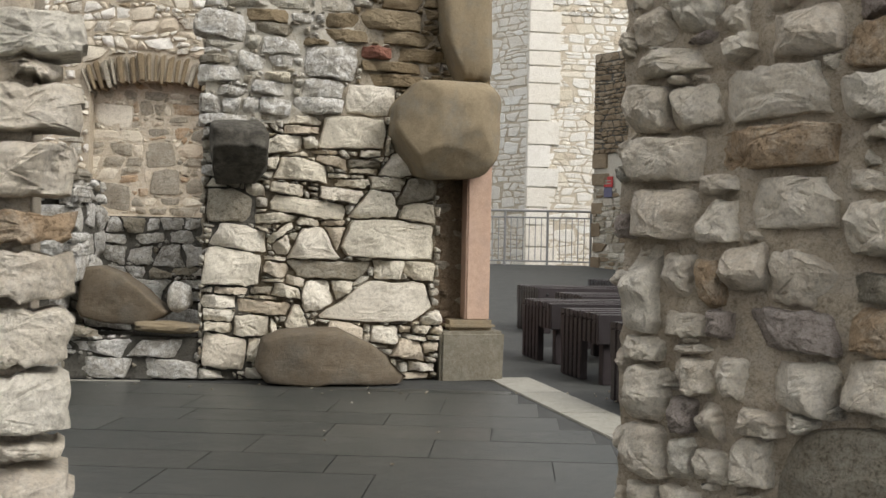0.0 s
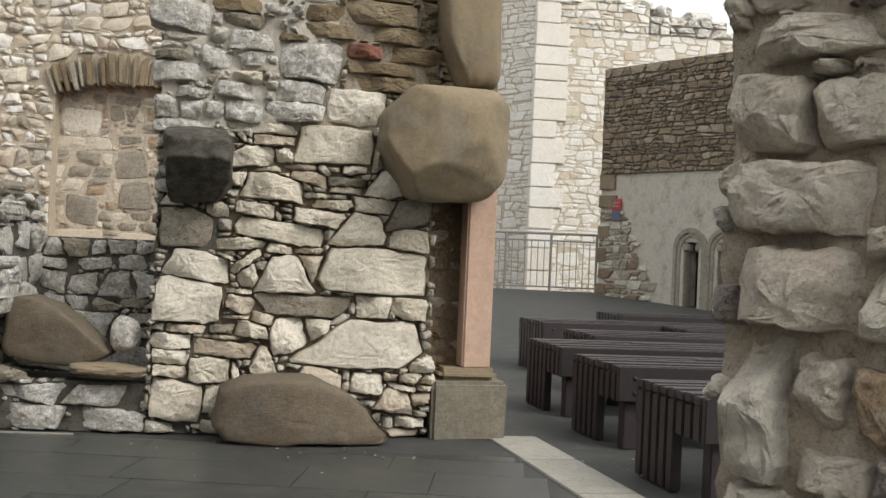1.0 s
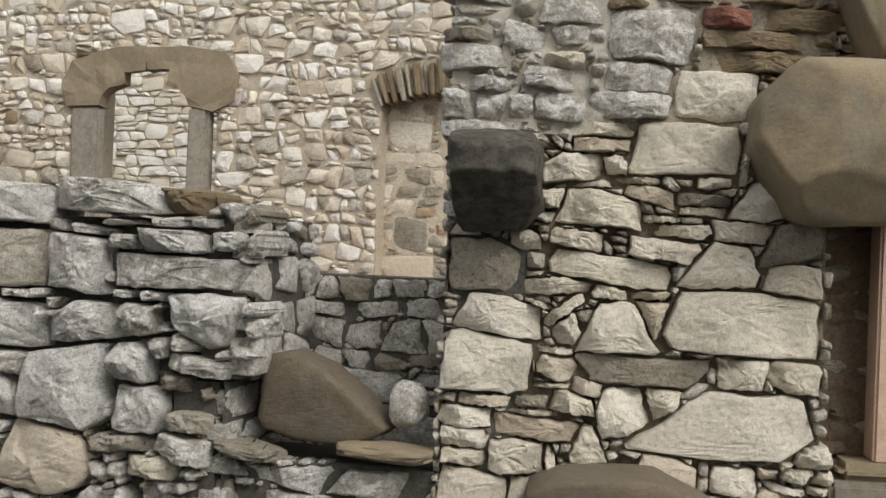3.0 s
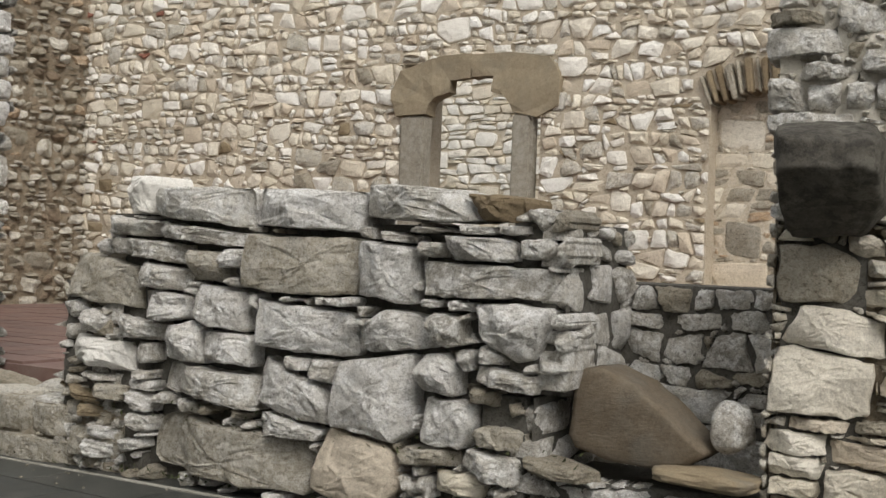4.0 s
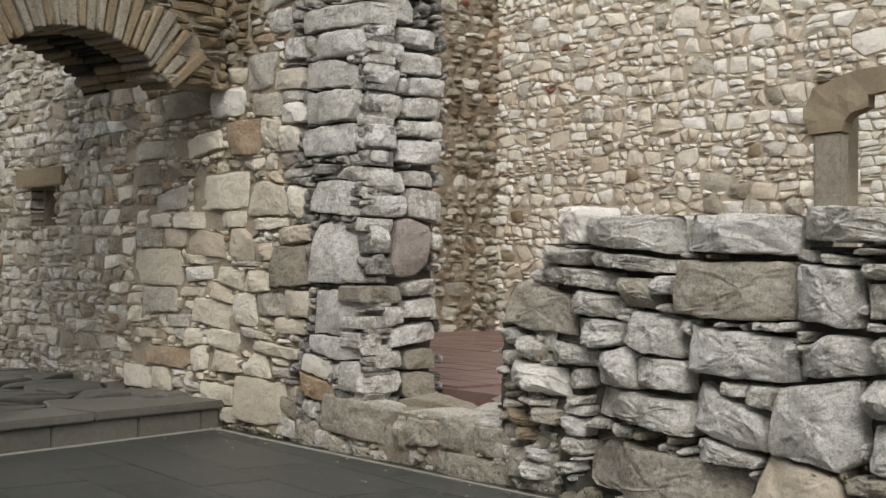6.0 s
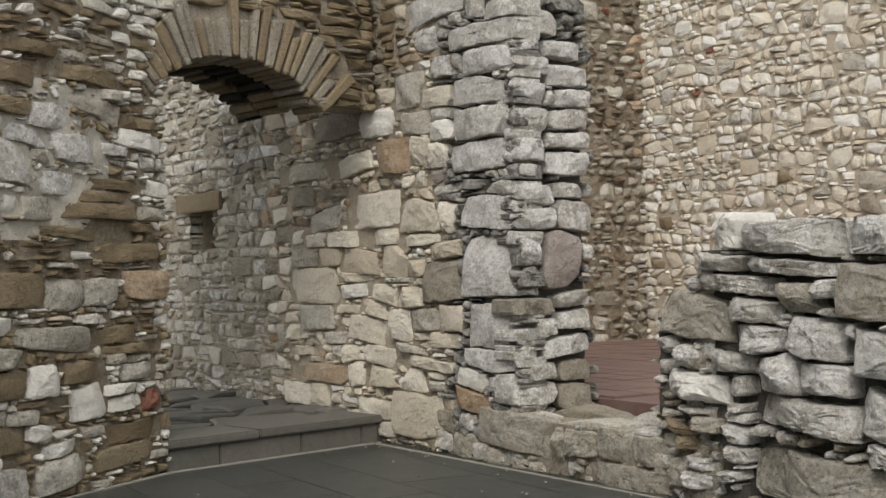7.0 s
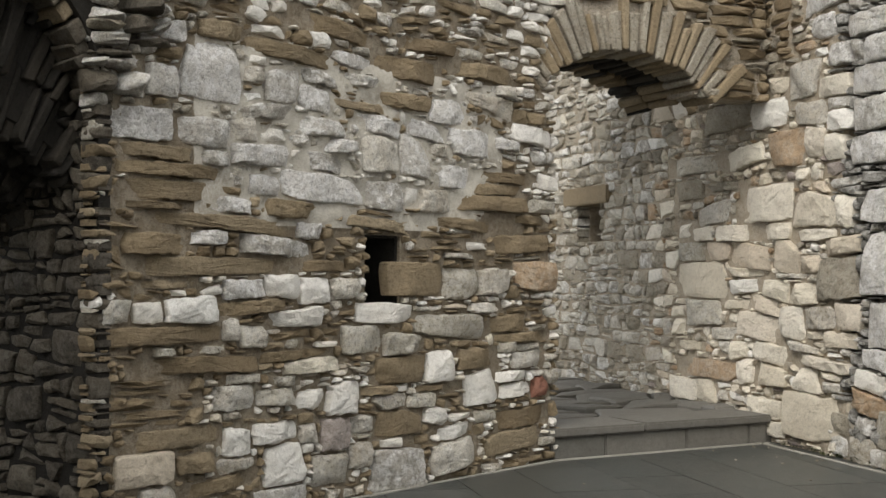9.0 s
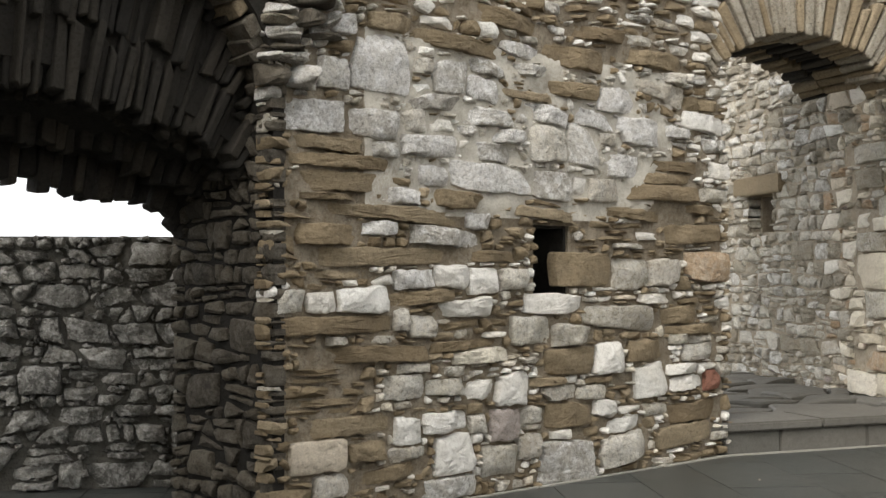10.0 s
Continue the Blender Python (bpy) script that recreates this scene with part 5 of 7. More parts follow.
def pillar_bed(u, v):
    if (v > 1.66 and u < 0.72) or (v > 2.0 and u < 1.0):
        return 0.3, PLASTER
    return (-0.45, MORTAR_BROWN) if v < 1.7 else (0.1, MORTAR)


def pillar_mix(u, v, rng):
    if v > 1.75 or (v > 1.3 and u < 0.4):
        return choose([(4, GREY), (3, LIME), (1, FIELD)] if u < 1.0 else [(5, SAND), (1, LIME)], rng)
    return choose(MIX_FRONT, rng)


# bands of the wall beside the vault, from the ground up: top, course heights, length of a stone, share of brown sandstone
BANDS = [(0.1, (0.05, 0.08), 3.0, 0.6), (0.41, (0.05, 0.1), 2.2, 0.45), (0.49, (0.045, 0.07), 6.0, 0.95), (0.64, (0.08, 0.13), 1.4, 0.06), (0.71, (0.04, 0.06), 2.5, 0.3), (0.92, (0.05, 0.075), 6.0, 0.85), (1.04, (0.05, 0.08), 2.2, 0.4), (1.2, (0.07, 0.13), 1.4, 0.12), (1.27, (0.04, 0.06), 7.0, 1.0), (1.38, (0.04, 0.06), 5.0, 0.7), (1.55, (0.045, 0.07), 7.0, 1.0), (1.98, (0.06, 0.13), 1.6, 0.05), (2.3, (0.06, 0.11), 1.8, 0.35), (3.7, (0.05, 0.1), 2.4, 0.4)]


def band_at(u, v):
    v += 0.04 * noise.noise((u * 1.1, 3.1, 0.0))
    for top, course, length, share in BANDS:
        if v < top:
            break
    if u < 0.62 + 0.2 * noise.noise((v * 6, 1.7, 0.0)) and v < 1.8 and not 0.95 < v < 1.05:
        return 0.93
    if u > 2.15 and (1.4 < v < 1.62 or v < 0.3):
        return 0.85 if v > 1 else 0.5
    return share


def banded(u0, u1, v0, v1, course, aspect, gap, rng, keys=(), holes=(), wander=0.3):
    """Courses of long thin sandstone between rows of short pale rubble."""
    out, low = [], v0
    for top, high, length, share in BANDS:
        for a, b in ((u0, 0.62), (0.62, u1)):
            thin = a == u0 and top < 1.8
            out += courses(a, b, low, top, (0.045, 0.08) if thin else high, 4.5 if thin else length, gap, rng, keys, holes, wander)
        low = top
    bent = []
    for q in out:
        bent.append([(x, y - 0.04 * noise.noise((x * 1.1, 3.1, 0.0)) * min(1.0, y * 3)) for x, y in q])
    return bent


def band_bed(u, v):
    return (0.4, PLASTER) if 1.42 < v < 2.3 and 0.55 < u < 2.9 - 0.9 * max(0.0, 1.75 - v) else (0.1, MORTAR_BROWN)


def band_mix(u, v, rng):
    if rng.random() < band_at(u, v):
        return SAND
    return choose([(3, LIME), (2, GREY), (3, PALE)] if v > 1.2 else [(3, LIME), (4, PALE), (1, CREAM)], rng)


masonry("wall_pillar", "ruined end of a pale rubble limestone wall", -1.58, 8.36, 14.7, 0, 0.05, 1.6, 0, 3.4, 0.62, (0.05, 0.12), 1.7, 0.014, pillar_mix, MORTAR, 11, 0.06, [(*k[:5], 1 if k[5] in (0, 5) else k[5], *k[6:]) for k in PILLAR_STONES], bigs=0, lap=0.02, deep=0.13, wedges=700, bed=pillar_bed)
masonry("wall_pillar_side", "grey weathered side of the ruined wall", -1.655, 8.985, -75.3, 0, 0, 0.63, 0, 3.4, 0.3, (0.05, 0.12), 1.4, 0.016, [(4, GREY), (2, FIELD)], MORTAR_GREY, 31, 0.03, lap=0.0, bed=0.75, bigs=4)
masonry("wall_low", "waist-high ruined wall of weathered grey blocks", -4.85, 8.25, 0, 0, 0, 2.5, 0, 1.36, 0.42, (0.06, 0.13), 1.5, 0.022, MIX_GREY, MORTAR_GREY, 12, 0.08, [(*k[:5], {0: 10, 6: 11}.get(k[5], k[5]), *k[6:]) for k in LOW_STONES if k[0] + k[2] * 0.4 < 2.5 and (k[1] > 0.6 or k[0] + k[2] * 0.4 < 2.36)], [(2.38, 2.9, -0.1, 0.6)], lap=0.06, deep=0.18, trim=0.08, worn_edge=0.08, shrink=0.99, wedges=90, bed=-0.8, rough=0.34, rings=5, cut=0.09, rag=0.006)
masonry("wall_low_west_end", "broken end of the waist-high ruined wall", -4.856, 8.846, -90, 0, 0, 0.59, 0, 1.3, 0.2, (0.08, 0.18), 1.4, 0.02, MIX_GREY, MORTAR_GREY, 32, 0.05, lap=0.03, deep=0.03, bed=0.2)
masonry("wall_low_stub", "broken foot of the waist-high ruined wall", -5.2, 8.27, 0, 0, 0, 0.34, 0, 0.95, 0.5, (0.06, 0.13), 1.5, 0.02, [(3, GREY), (2, FIELD), (2, LIME)], MORTAR_GREY, 41, 0.06, lap=0.03, deep=0.03, bed=0.2, wedges=600)
masonry("wall_low_east_end", "weathered end of the waist-high ruined wall", -2.344, 8.256, 90, 0, 0, 0.59, 0.61, 1.3, 0.2, (0.1, 0.2), 1.4, 0.02, MIX_GREY, MORTAR_GREY, 33, 0.05, lap=0.03, deep=0.03, bed=0.2)
masonry("wall_low_foot_end", "shaded foot of the waist-high ruined wall", -2.464, 8.256, 90, 0, 0, 0.59, 0, 0.59, 0.2, (0.08, 0.16), 1.3, 0.02, MIX_GREY, MORTAR_GREY, 42, 0.04, lap=0.02, deep=0.03, bed=0.2)
masonry("wall_recess", "low wall of dark grey blocks between two ruined walls", -2.7, 8.85, 0, 0, 0, 1.3, 0, 1.06, 0.4, (0.1, 0.19), 1.6, 0.012, [(5, GREY), (1, FIELD)], MORTAR_GREY, 13, 0.045, bigs=0, wedges=300, bed=0.05, rings=5, cut=0.09, rag=0.006)
masonry("wall_ledge", "knee-high ledge of lichened grey blocks", -2.8, 8.3, 5, 0, 0, 1.25, 0, 0.27, 0.55, (0.13, 0.14), 2.6, 0.02, MIX_GREY, MORTAR_GREY, 34, 0.06, lap=0.03, deep=0.03, bed=0.2, wedges=500, rings=5, cut=0.09, rag=0.006)
masonry("wall_sill", "low stone sill in front of the tiled floor", -6.5, 8.25, 0, 0, -0.9, 1.75, 0, 0.3, 0.62, (0.12, 0.2), 1.6, 0.02, [(2, FIELD), (3, LIME), (3, GREY)], MORTAR, 14, 0.045, [(*k[:5], 11, *k[6:]) for k in SILL_STONES], bed=0.1, rings=5, rough=0.28, cut=0.09, rag=0.006, wedges=250)
NOOK = (2.87, 3.42, 1.5, 1.84)
masonry("wall_front", "rubble limestone wall along the stone passage", -14.5, 8.25, 0, 0, 0, 8.05, 0, 3.7, 0.46, (0.075, 0.16), 1.6, 0.016, front_mix, MORTAR_WARM, 15, 0.042, [(*k[:5], 1 if k[5] == 0 and i % 3 else k[5], *k[6:]) for i, k in enumerate(FRONT_STONES)], [NOOK], 300, (6.0, 1.2), bigs=0, lap=0.05, deep=0.12, core_end=0.14, shrink=0.9, wedges=400, bed=front_bed, rough=0.26)
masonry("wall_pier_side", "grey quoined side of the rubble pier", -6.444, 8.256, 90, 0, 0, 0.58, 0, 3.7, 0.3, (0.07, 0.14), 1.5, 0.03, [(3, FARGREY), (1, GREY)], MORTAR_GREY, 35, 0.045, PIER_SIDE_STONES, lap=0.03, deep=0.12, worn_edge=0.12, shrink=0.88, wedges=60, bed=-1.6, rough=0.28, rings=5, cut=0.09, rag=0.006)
NICHE = (6.3, 7.4, 1.0, 2.36)
masonry("wall_back", "tall cream rubble wall of the roofless hall", -9.5, 12.2, 0, 0, 0, 9.8, 0, 4.6, 0.6, (0.06, 0.125), 1.4, 0.012, MIX_BACK, MORTAR_BACK, 16, 0.036, (), [(3.7, 4.96, 1.2, 2.66), NICHE], 300, (4.5, 1.8), 0.26, 3, bigs=2.5, cut=0.12, deep=0.0, wedges=140, wander=0.9, bed=0.1, cuts=[[(6.85 + r * math.cos(radians(a)), 0.92 + r * math.sin(radians(a))) for r in (1.42, 1.7) for a in (114, 102, 90, 78, 66)]])
masonry("wall_niche", "rubble filling of the blocked arched opening", -3.35, 12.36, 0, 0, 0, 1.25, 0.9, 2.6, 0.4, (0.08, 0.16), 1.5, 0.018, [(3, CREAM), (4, FIELD), (1, OCHRE)], MORTAR_PALE, 36, 0.02, bigs=5, bed=0.2, wedges=300)
masonry("wall_beyond_window", "pale rubble wall seen through the window", -14.5, 20.0, 0, 0, 0, 11, 0, 7, 0.5, (0.08, 0.16), 2.0, 0.016, [(4, PALE), (3, CREAM)], MORTAR_PALE, 37, 0.03, (), (), 0, None, 0.3, 3, bigs=2, cut=0.18, deep=0.02)
masonry("wall_hall_side", "crumbling brown side wall of the roofless hall", -9.5, 8.85, 90, 0, 0, 3.4, 0, 4.6, 0.5, (0.06, 0.13), 1.4, 0.022, [(5, FIELD), (0.3, OCHRE), (0.05, BRICK), (4, LIME), (0.8, DEEP_BROWN)], EARTH, 38, 0.08, (), (), 160, (2.5, 1.6), 0.4, 3, bigs=2, bed=0.35, cut=0.18)
CHAPEL_TURN = -52
HOLE = (1.72, 2.0, 1.0, 1.4)
masonry("wall_bands", "wall of banded brown sandstone and pale rubble", -5.9, 3.55, 122.7, 0, 0.05, 3.4, 0, 3.7, 0.85, (0.045, 0.11), 2.6, 0.015, band_mix, MORTAR_BROWN, 17, 0.045, BAND_STONES + BAND_END_STONES, [HOLE], 300, (1.8, 1.1), bigs=0, lap=0.06, wedges=500, bed=band_bed, rough=0.2, fill=banded, worn_edge=0.09)
masonry("wall_right_jamb", "rough rubble jamb of the stone doorway", 0.74, 3.2, -42.6, 0, 0, 2.6, 0, 3.5, 1.0, (0.07, 0.16), 1.3, 0.016, [(6, JAMB_STONE), (1, LIME), (0.6, ROSE), (0.4, OCHRE)], MORTAR_JAMB, 18, 0.06, [(*k[:5], 9 if k[5] in (0, 5) else k[5], *k[6:]) for k in JAMB_STONES], lap=0.0, deep=0.0, rings=5, cut=0.09, rag=0.006, wedges=350, bed=0.4, rough=0.2, worn_edge=0.1)
masonry("wall_left_jamb", "pale rubble jamb of the stone doorway", -1.6, 1.46, 20, 0, 0, 1.52, 0, 3.5, 0.8, (0.09, 0.17), 1.3, 0.02, [(1, CREAM), (5, JAMB_STONE)], MORTAR_JAMB, 19, 0.06, [(*k[:5], 9 if k[5] == 5 else k[5], *k[6:]) for k in LEFT_JAMB_STONES], lap=0.0, worn_edge=0.1, rough=0.2, deep=0.0, rings=5, cut=0.09, rag=0.006, wedges=300, bed=0.35)
masonry("wall_tower", "tall white limestone wall beyond the courtyard", 0.75, 25.5, 14, -3.5, 0, 14, 0, 9.0, 1, (0.09, 0.2), 1.5, 0.022, [(7, PALE), (1, CREAM)], MORTAR_PALE, 20, 0.014, (), (), 250, (1, 7), 0.25, 2, bigs=2)
masonry("wall_tower_top", "broken upper courses of the tall white wall", 0.75, 25.5, 14, -3.5, 0, 2.2, 9.0, 9.6, 0.9, (0.09, 0.2), 1.5, 0.022, [(4, PALE), (2, CREAM), (1, GREY)], MORTAR_PALE, 22, 0.03, (), (), 60, None, 0.25, 2, bigs=1)
masonry("wall_tower_ledge", "crumbling top courses of the tall white wall", 0.75, 25.5, 14, -3.5, 2.2, 3.8, 9.0, 9.35, 0.9, (0.09, 0.2), 1.5, 0.022, [(3, PALE), (3, GREY)], MORTAR, 23, 0.06, (), (), 60, None, 0.25, 2, bigs=1)
masonry("wall_tower_side", "pale limestone flank of the tall white wall", -1.6, 27.6, -42, -3.5, 0, 3.15, 0, 9.7, 0.6, (0.09, 0.21), 1.5, 0.022, [(1, PALE)], MORTAR_PALE, 39, 0.014, (), (), 100, (3, 7), 0.25, 2, bigs=2)
masonry("wall_chapel", "brown rubble wall with a plastered foot", 1.85, 22.5, CHAPEL_TURN, 0, 0, 9, 2.5, 4.25, 0.8, (0.06, 0.13), 1.5, 0.018, [(1, BROWNRUBBLE)], MORTAR_GREY, 21, 0.03, (), (), 250, (2, 3), 0.3, 2)
# the dark grey tone carries part of the vault's shade on this wall
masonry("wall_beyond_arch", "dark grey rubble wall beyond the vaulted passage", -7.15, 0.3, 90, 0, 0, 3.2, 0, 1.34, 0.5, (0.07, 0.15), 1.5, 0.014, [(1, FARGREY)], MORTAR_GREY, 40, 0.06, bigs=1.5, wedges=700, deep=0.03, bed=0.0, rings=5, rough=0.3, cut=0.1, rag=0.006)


# never in view; added at this height to keep sun off the vault jamb
tagged(part("wall_house", box_bm(-4.6, -1.9, 0.5, 1.1, 0, 5.0), MORTAR), "plain unseen wall by the doorway, blocking sun from the vault", "wall", "", "structure")


# ---- shapes used by the things ----
class Floor(Face):
    """A level surface: u runs along it, v away from the viewer, d up."""

    def at(self, u, v, d=0.0):
        return self.o + self.u * u - self.n * v + Vector((0, 0, d))


def block_on(face, u0, u1, v0, v1, d0, d1, bevel=0.01, bm=None):
    """A bevelled block in a wall's own axes."""
    bm = bm or bmesh.new()
    c = face.at((u0 + u1) / 2, (v0 + v1) / 2, (d0 + d1) / 2)
    rot = Matrix((face.u, face.n, Vector((0, 0, 1)))).transposed().to_4x4()
    m = Matrix.Translation(c) @ rot @ Matrix.Diagonal((u1 - u0, abs(d1 - d0), v1 - v0, 1))
    got = bmesh.ops.create_cube(bm, size=1, matrix=m)
    if bevel:
        edges = list({e for v in got["verts"] for e in v.link_edges})
        bmesh.ops.bevel(bm, geom=edges, offset=bevel, segments=2, affect="EDGES")
    bmesh.ops.recalc_face_normals(bm, faces=bm.faces)
    return bm


def worn(bm, amount, freq, seed):
    for v in bm.verts:
        p = v.co * freq + Vector((seed * 3.1, seed * 1.7, seed))
        v.co += noise.noise_vector(p) * amount + noise.noise_vector(p * 2.6) * amount * 0.4
    return bm


def rock(face, u, v, d, w, h, t, power=3.0, seed=1, rough=0.08, taper=0.0, lean=0.0, flat_top=0.0, turn=0.0, wedge=0.0, facets=14, chops=()):
    """A boulder: a rounded block of the given width, height and thickness, with broken flats and lumps."""
    fr = random.Random(seed * 7 + 1)
    flats = []
    for _ in range(facets):
        n = Vector((fr.gauss(0, 1), fr.gauss(0, 1), fr.gauss(0, 1))).normalized()
        reach = (abs(n.x) + abs(n.y) + abs(n.z)) if power > 5 else (abs(n.x) + abs(n.y) + abs(n.z)) ** 0.65
        flats.append((n, reach * fr.uniform(0.7, 0.88)))
    flats += [(Vector(c[:3]).normalized(), c[3]) for c in chops]
    bm = bmesh.new()
    bmesh.ops.create_icosphere(bm, subdivisions=5, radius=1)
    for q in bm.verts:
        x, y, z = q.co
        k = (abs(x) ** power + abs(y) ** power + abs(z) ** power) ** (-1 / power)
        x, y, z = x * k, y * k, z * k
        p = Vector((x, y, z)) * 1.3 + Vector((seed * 5.3, seed, -seed))
        k = 1 + rough * (noise.noise(p) + 0.35 * noise.noise(p * 2.3) + 0.12 * noise.noise(p * 6))
        q0 = Vector((x, y, z))
        for n, c in flats:
            over_by = q0.dot(n) - c
            if over_by > 0:
                q0 -= n * over_by * 0.9
        x, y, z = q0 * k
        if flat_top and z > flat_top:
            z = flat_top + (z - flat_top) * 0.15
        x *= 1 - taper * z
        z *= 1 - lean * (x * 0.5 + 0.5)
        if wedge:
            z = max(z, -0.8)
            z = -0.8 + (z + 0.8) * (1 - wedge * max(0.0, x * 0.55 + 0.25)) * (0.86 + 0.14 * min(1.0, (x + 1) * 2.5))
        c, s = math.cos(radians(turn)), math.sin(radians(turn))
        x, z = x * w / 2, z * h / 2
        x, z = c * x - s * z, s * x + c * z
        q.co = face.at(u + x, v + z, d + y * t / 2)
    bmesh.ops.recalc_face_normals(bm, faces=bm.faces)
    return bm


def thing(name, bm, mat, label, category, smooth=False, group=""):
    return tagged(part(name, bm, mat, None, "", smooth), label, category, group)


# ---- paving and floors ----
paving = tagged(new("paving", None), "large dark grey slate slabs laid in rows", "paving", "", "structure")
rng = random.Random(5)
y = 0.2
while y < 8.15:
    depth = min(rng.choice((0.42, 0.5, 0.56)), 8.17 - y)
    x = -8.2 - rng.random()
    edge = 0.32 - 0.259 * (y + depth - 8.85)
    while x < edge - 0.1:
        w = rng.uniform(0.55, 1.1)
        x1 = min(x + w, edge)
        if x1 - x > 0.12:
            bm = box_bm(x + 0.002, x1 - 0.002, y + 0.002, y + depth - 0.002, -0.05, rng.uniform(-0.001, 0.001), 0.0015)
            part("slab", bm, SLATE, paving)
        x += w
    y += depth

strip = tagged(new("kerb_strip", None), "pale stone strip set flush in the paving", "kerb", "", "structure")
edge_face = Face(0.34, 8.85, -75.5)
u = -0.05
while u < 6.5:
    w = rng.uniform(0.75, 1.1)
    part("kerb_stone", block_on(edge_face, u, u + w - 0.006, -0.05, 0.006, 0.0, -0.3, 0.005), CONCRETE, strip)
    u += w

lines = tagged(new("edge_strip", None), "thin pale mortar line along the foot of the walls", "trim", "", "structure")
for x0, y0, x1, y1 in ((-8.1, 8.17, -2.9, 8.17), (-7.72, 6.42, -8.08, 8.17), (-5.95, 3.62, -7.72, 6.42), (-2.55, 8.2, -1.9, 8.26)):
    f = Face(x0, y0, math.degrees(math.atan2(y1 - y0, x1 - x0)))
    n = math.hypot(x1 - x0, y1 - y0)
    k = 0.0
    while k < n:
        w = min(rng.uniform(0.4, 0.9), n - k)
        part("mortar_line", block_on(f, k, k + w, -0.02, 0.007, 0.03, 0.05 + rng.uniform(0, 0.012), 0), CONCRETE, lines)
        k += w + 0.002

# raised platform of the passage
step_face = Face(-7.72, 6.4, 101.3)
step = tagged(part("step", block_on(step_face, -0.6, 1.9, -0.05, 0.14, -0.02, -7.0, 0.0), MORTAR_GREY), "dark slate step up into the stone passage", "step", "", "structure")
k = -0.4
while k < 1.83:
    w = min(rng.uniform(0.4, 0.7), 1.83 - k)
    part("riser", block_on(step_face, k, k + w - 0.008, -0.02, 0.14, 0.0, -0.2, 0.008), FLAG, step)
    k += w
for a, b in ((-0.4, 0.75), (0.75, 1.86)):
    part("tread", worn(block_on(step_face, a, b - 0.008, 0.141, 0.2, 0.035, -0.42, 0.012), 0.006, 3, a), FLAG, step)
flags = Floor(-7.72, 6.4, 101.3)
crg = random.Random(77)
plates = courses(-0.6, 2.4, 0.44, 6.5, (0.35, 0.6), 1.2, 0.012, crg, (), (), 0.4)
lay(step, Floor(-7.72, 6.4, 101.3, 0.15), plates, [(1, FLAG)], 0.045, 78, 60, (0.8, 0.5), 0.1, 3, 0.03, "flagstone", 0.06)

hall_floor = tagged(part("hall_floor", box_bm(-11.5, 0.2, 8.87, 14.08, -0.02, 0.385), TILE), "red clay tile floor of the roofless hall", "floor", "", "structure")
for i in range(17):
    for j in range(17):
        x, y = -11.4 + i * 0.3, 8.9 + j * 0.3
        part("tile", box_bm(x + 0.004, x + 0.296, y + 0.004, y + 0.296, 0.37, 0.4 + rng.uniform(-0.003, 0.003), 0.004), TILE, hall_floor)

# flat slabs on the sill
sill_top = Floor(-6.5, 8.24, 0, 0.3)
cap = courses(-0.1, 1.7, 0.0, 0.6, (0.26, 0.34), 1.6, 0.02, crg, (), (), 0.4)
lay(bpy.data.objects["wall_sill"], sill_top, cap, [(3, LIME), (1, FIELD), (2, GREY)], 0.05, 79, 40, None, 0.3, 5, 0.03, "slab", 0.08)

# ---- end of the pale wall: post, base, boulder, corbel ----
PF = Face(-1.58, 8.36, 14.7)
# the recess's shade is partly put into its brown colour
core = slab("wall_recessed_end", PF, 1.6, 1.96, 0, 3.4, 0.5, DEEP_BROWN, "earthy recess beside the pink post, darkened for shade", (), -0.24)
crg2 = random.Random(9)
bed_mesh(core, Face(*PF.at(0, 0, -0.24)[:2], 14.7), 1.6, 1.96, 0.3, 1.6, 0.06, DEEP_BROWN, 0.6, (), 10)
lay(core, Face(*PF.at(0, 0, -0.24)[:2], 14.7), courses(1.6, 1.96, 0.3, 1.5, (0.06, 0.13), 1.4, 0.03, crg2), [(3, DEEP_BROWN), (1, FIELD)], 0.06, 13, 60, None, 0.4)
upper = slab("wall_end_above", PF, 1.6, 1.96, 1.98, 3.4, 0.1, MORTAR, "sandstone courses over the rounded boulder", (), -0.05)
lay(upper, PF, courses(1.6, 1.96, 1.98, 3.4, (0.05, 0.09), 3.5, 0.012, crg2), [(5, SAND), (1, LIME)], 0.03, 12)

base = thing("stone_pedestal", worn(block_on(PF, 1.63, 2.07, -0.02, 0.33, 0.07, -0.36, 0.02), 0.012, 4, 3), BASE_STONE, "worn square stone base under a pink post", "column base")
part("cap", worn(block_on(PF, 1.68, 2.02, 0.325, 0.4, 0.03, -0.3, 0.03), 0.012, 5, 5), BOULDER, base)
thing("post", worn(block_on(PF, 1.815, 1.985, 0.395, 1.5, -0.02, -0.2, 0.012), 0.003, 6, 7), PINK, "square pink terracotta post on a stone base", "post")
thing("boulder", rock(PF, 1.61, 1.68, 0.12, 0.71, 0.66, 0.72, 3.6, 8, 0.05, -0.03, 0.0, 0.88, 0.0, 0.0, 3, [(-0.86, 0.1, -0.5, 0.92), (0.8, 0.1, -0.6, 1.16), (0.3, 0.9, -0.35, 1.0), (-0.5, 0.85, 0.1, 0.98), (0.7, 0.7, 0.0, 1.05), (-0.75, 0.0, 0.65, 1.0), (0.1, 0.75, -0.65, 1.0)]), BOULDER, "huge rounded brown sandstone boulder built into the wall", "boulder", True)
shaft = rock(PF, 1.735, 2.58, 0.05, 0.34, 1.16, 0.45, 7.0, 9, 0.06, -0.12, 0.0, 0.0, 4.0, 0.0, 5)
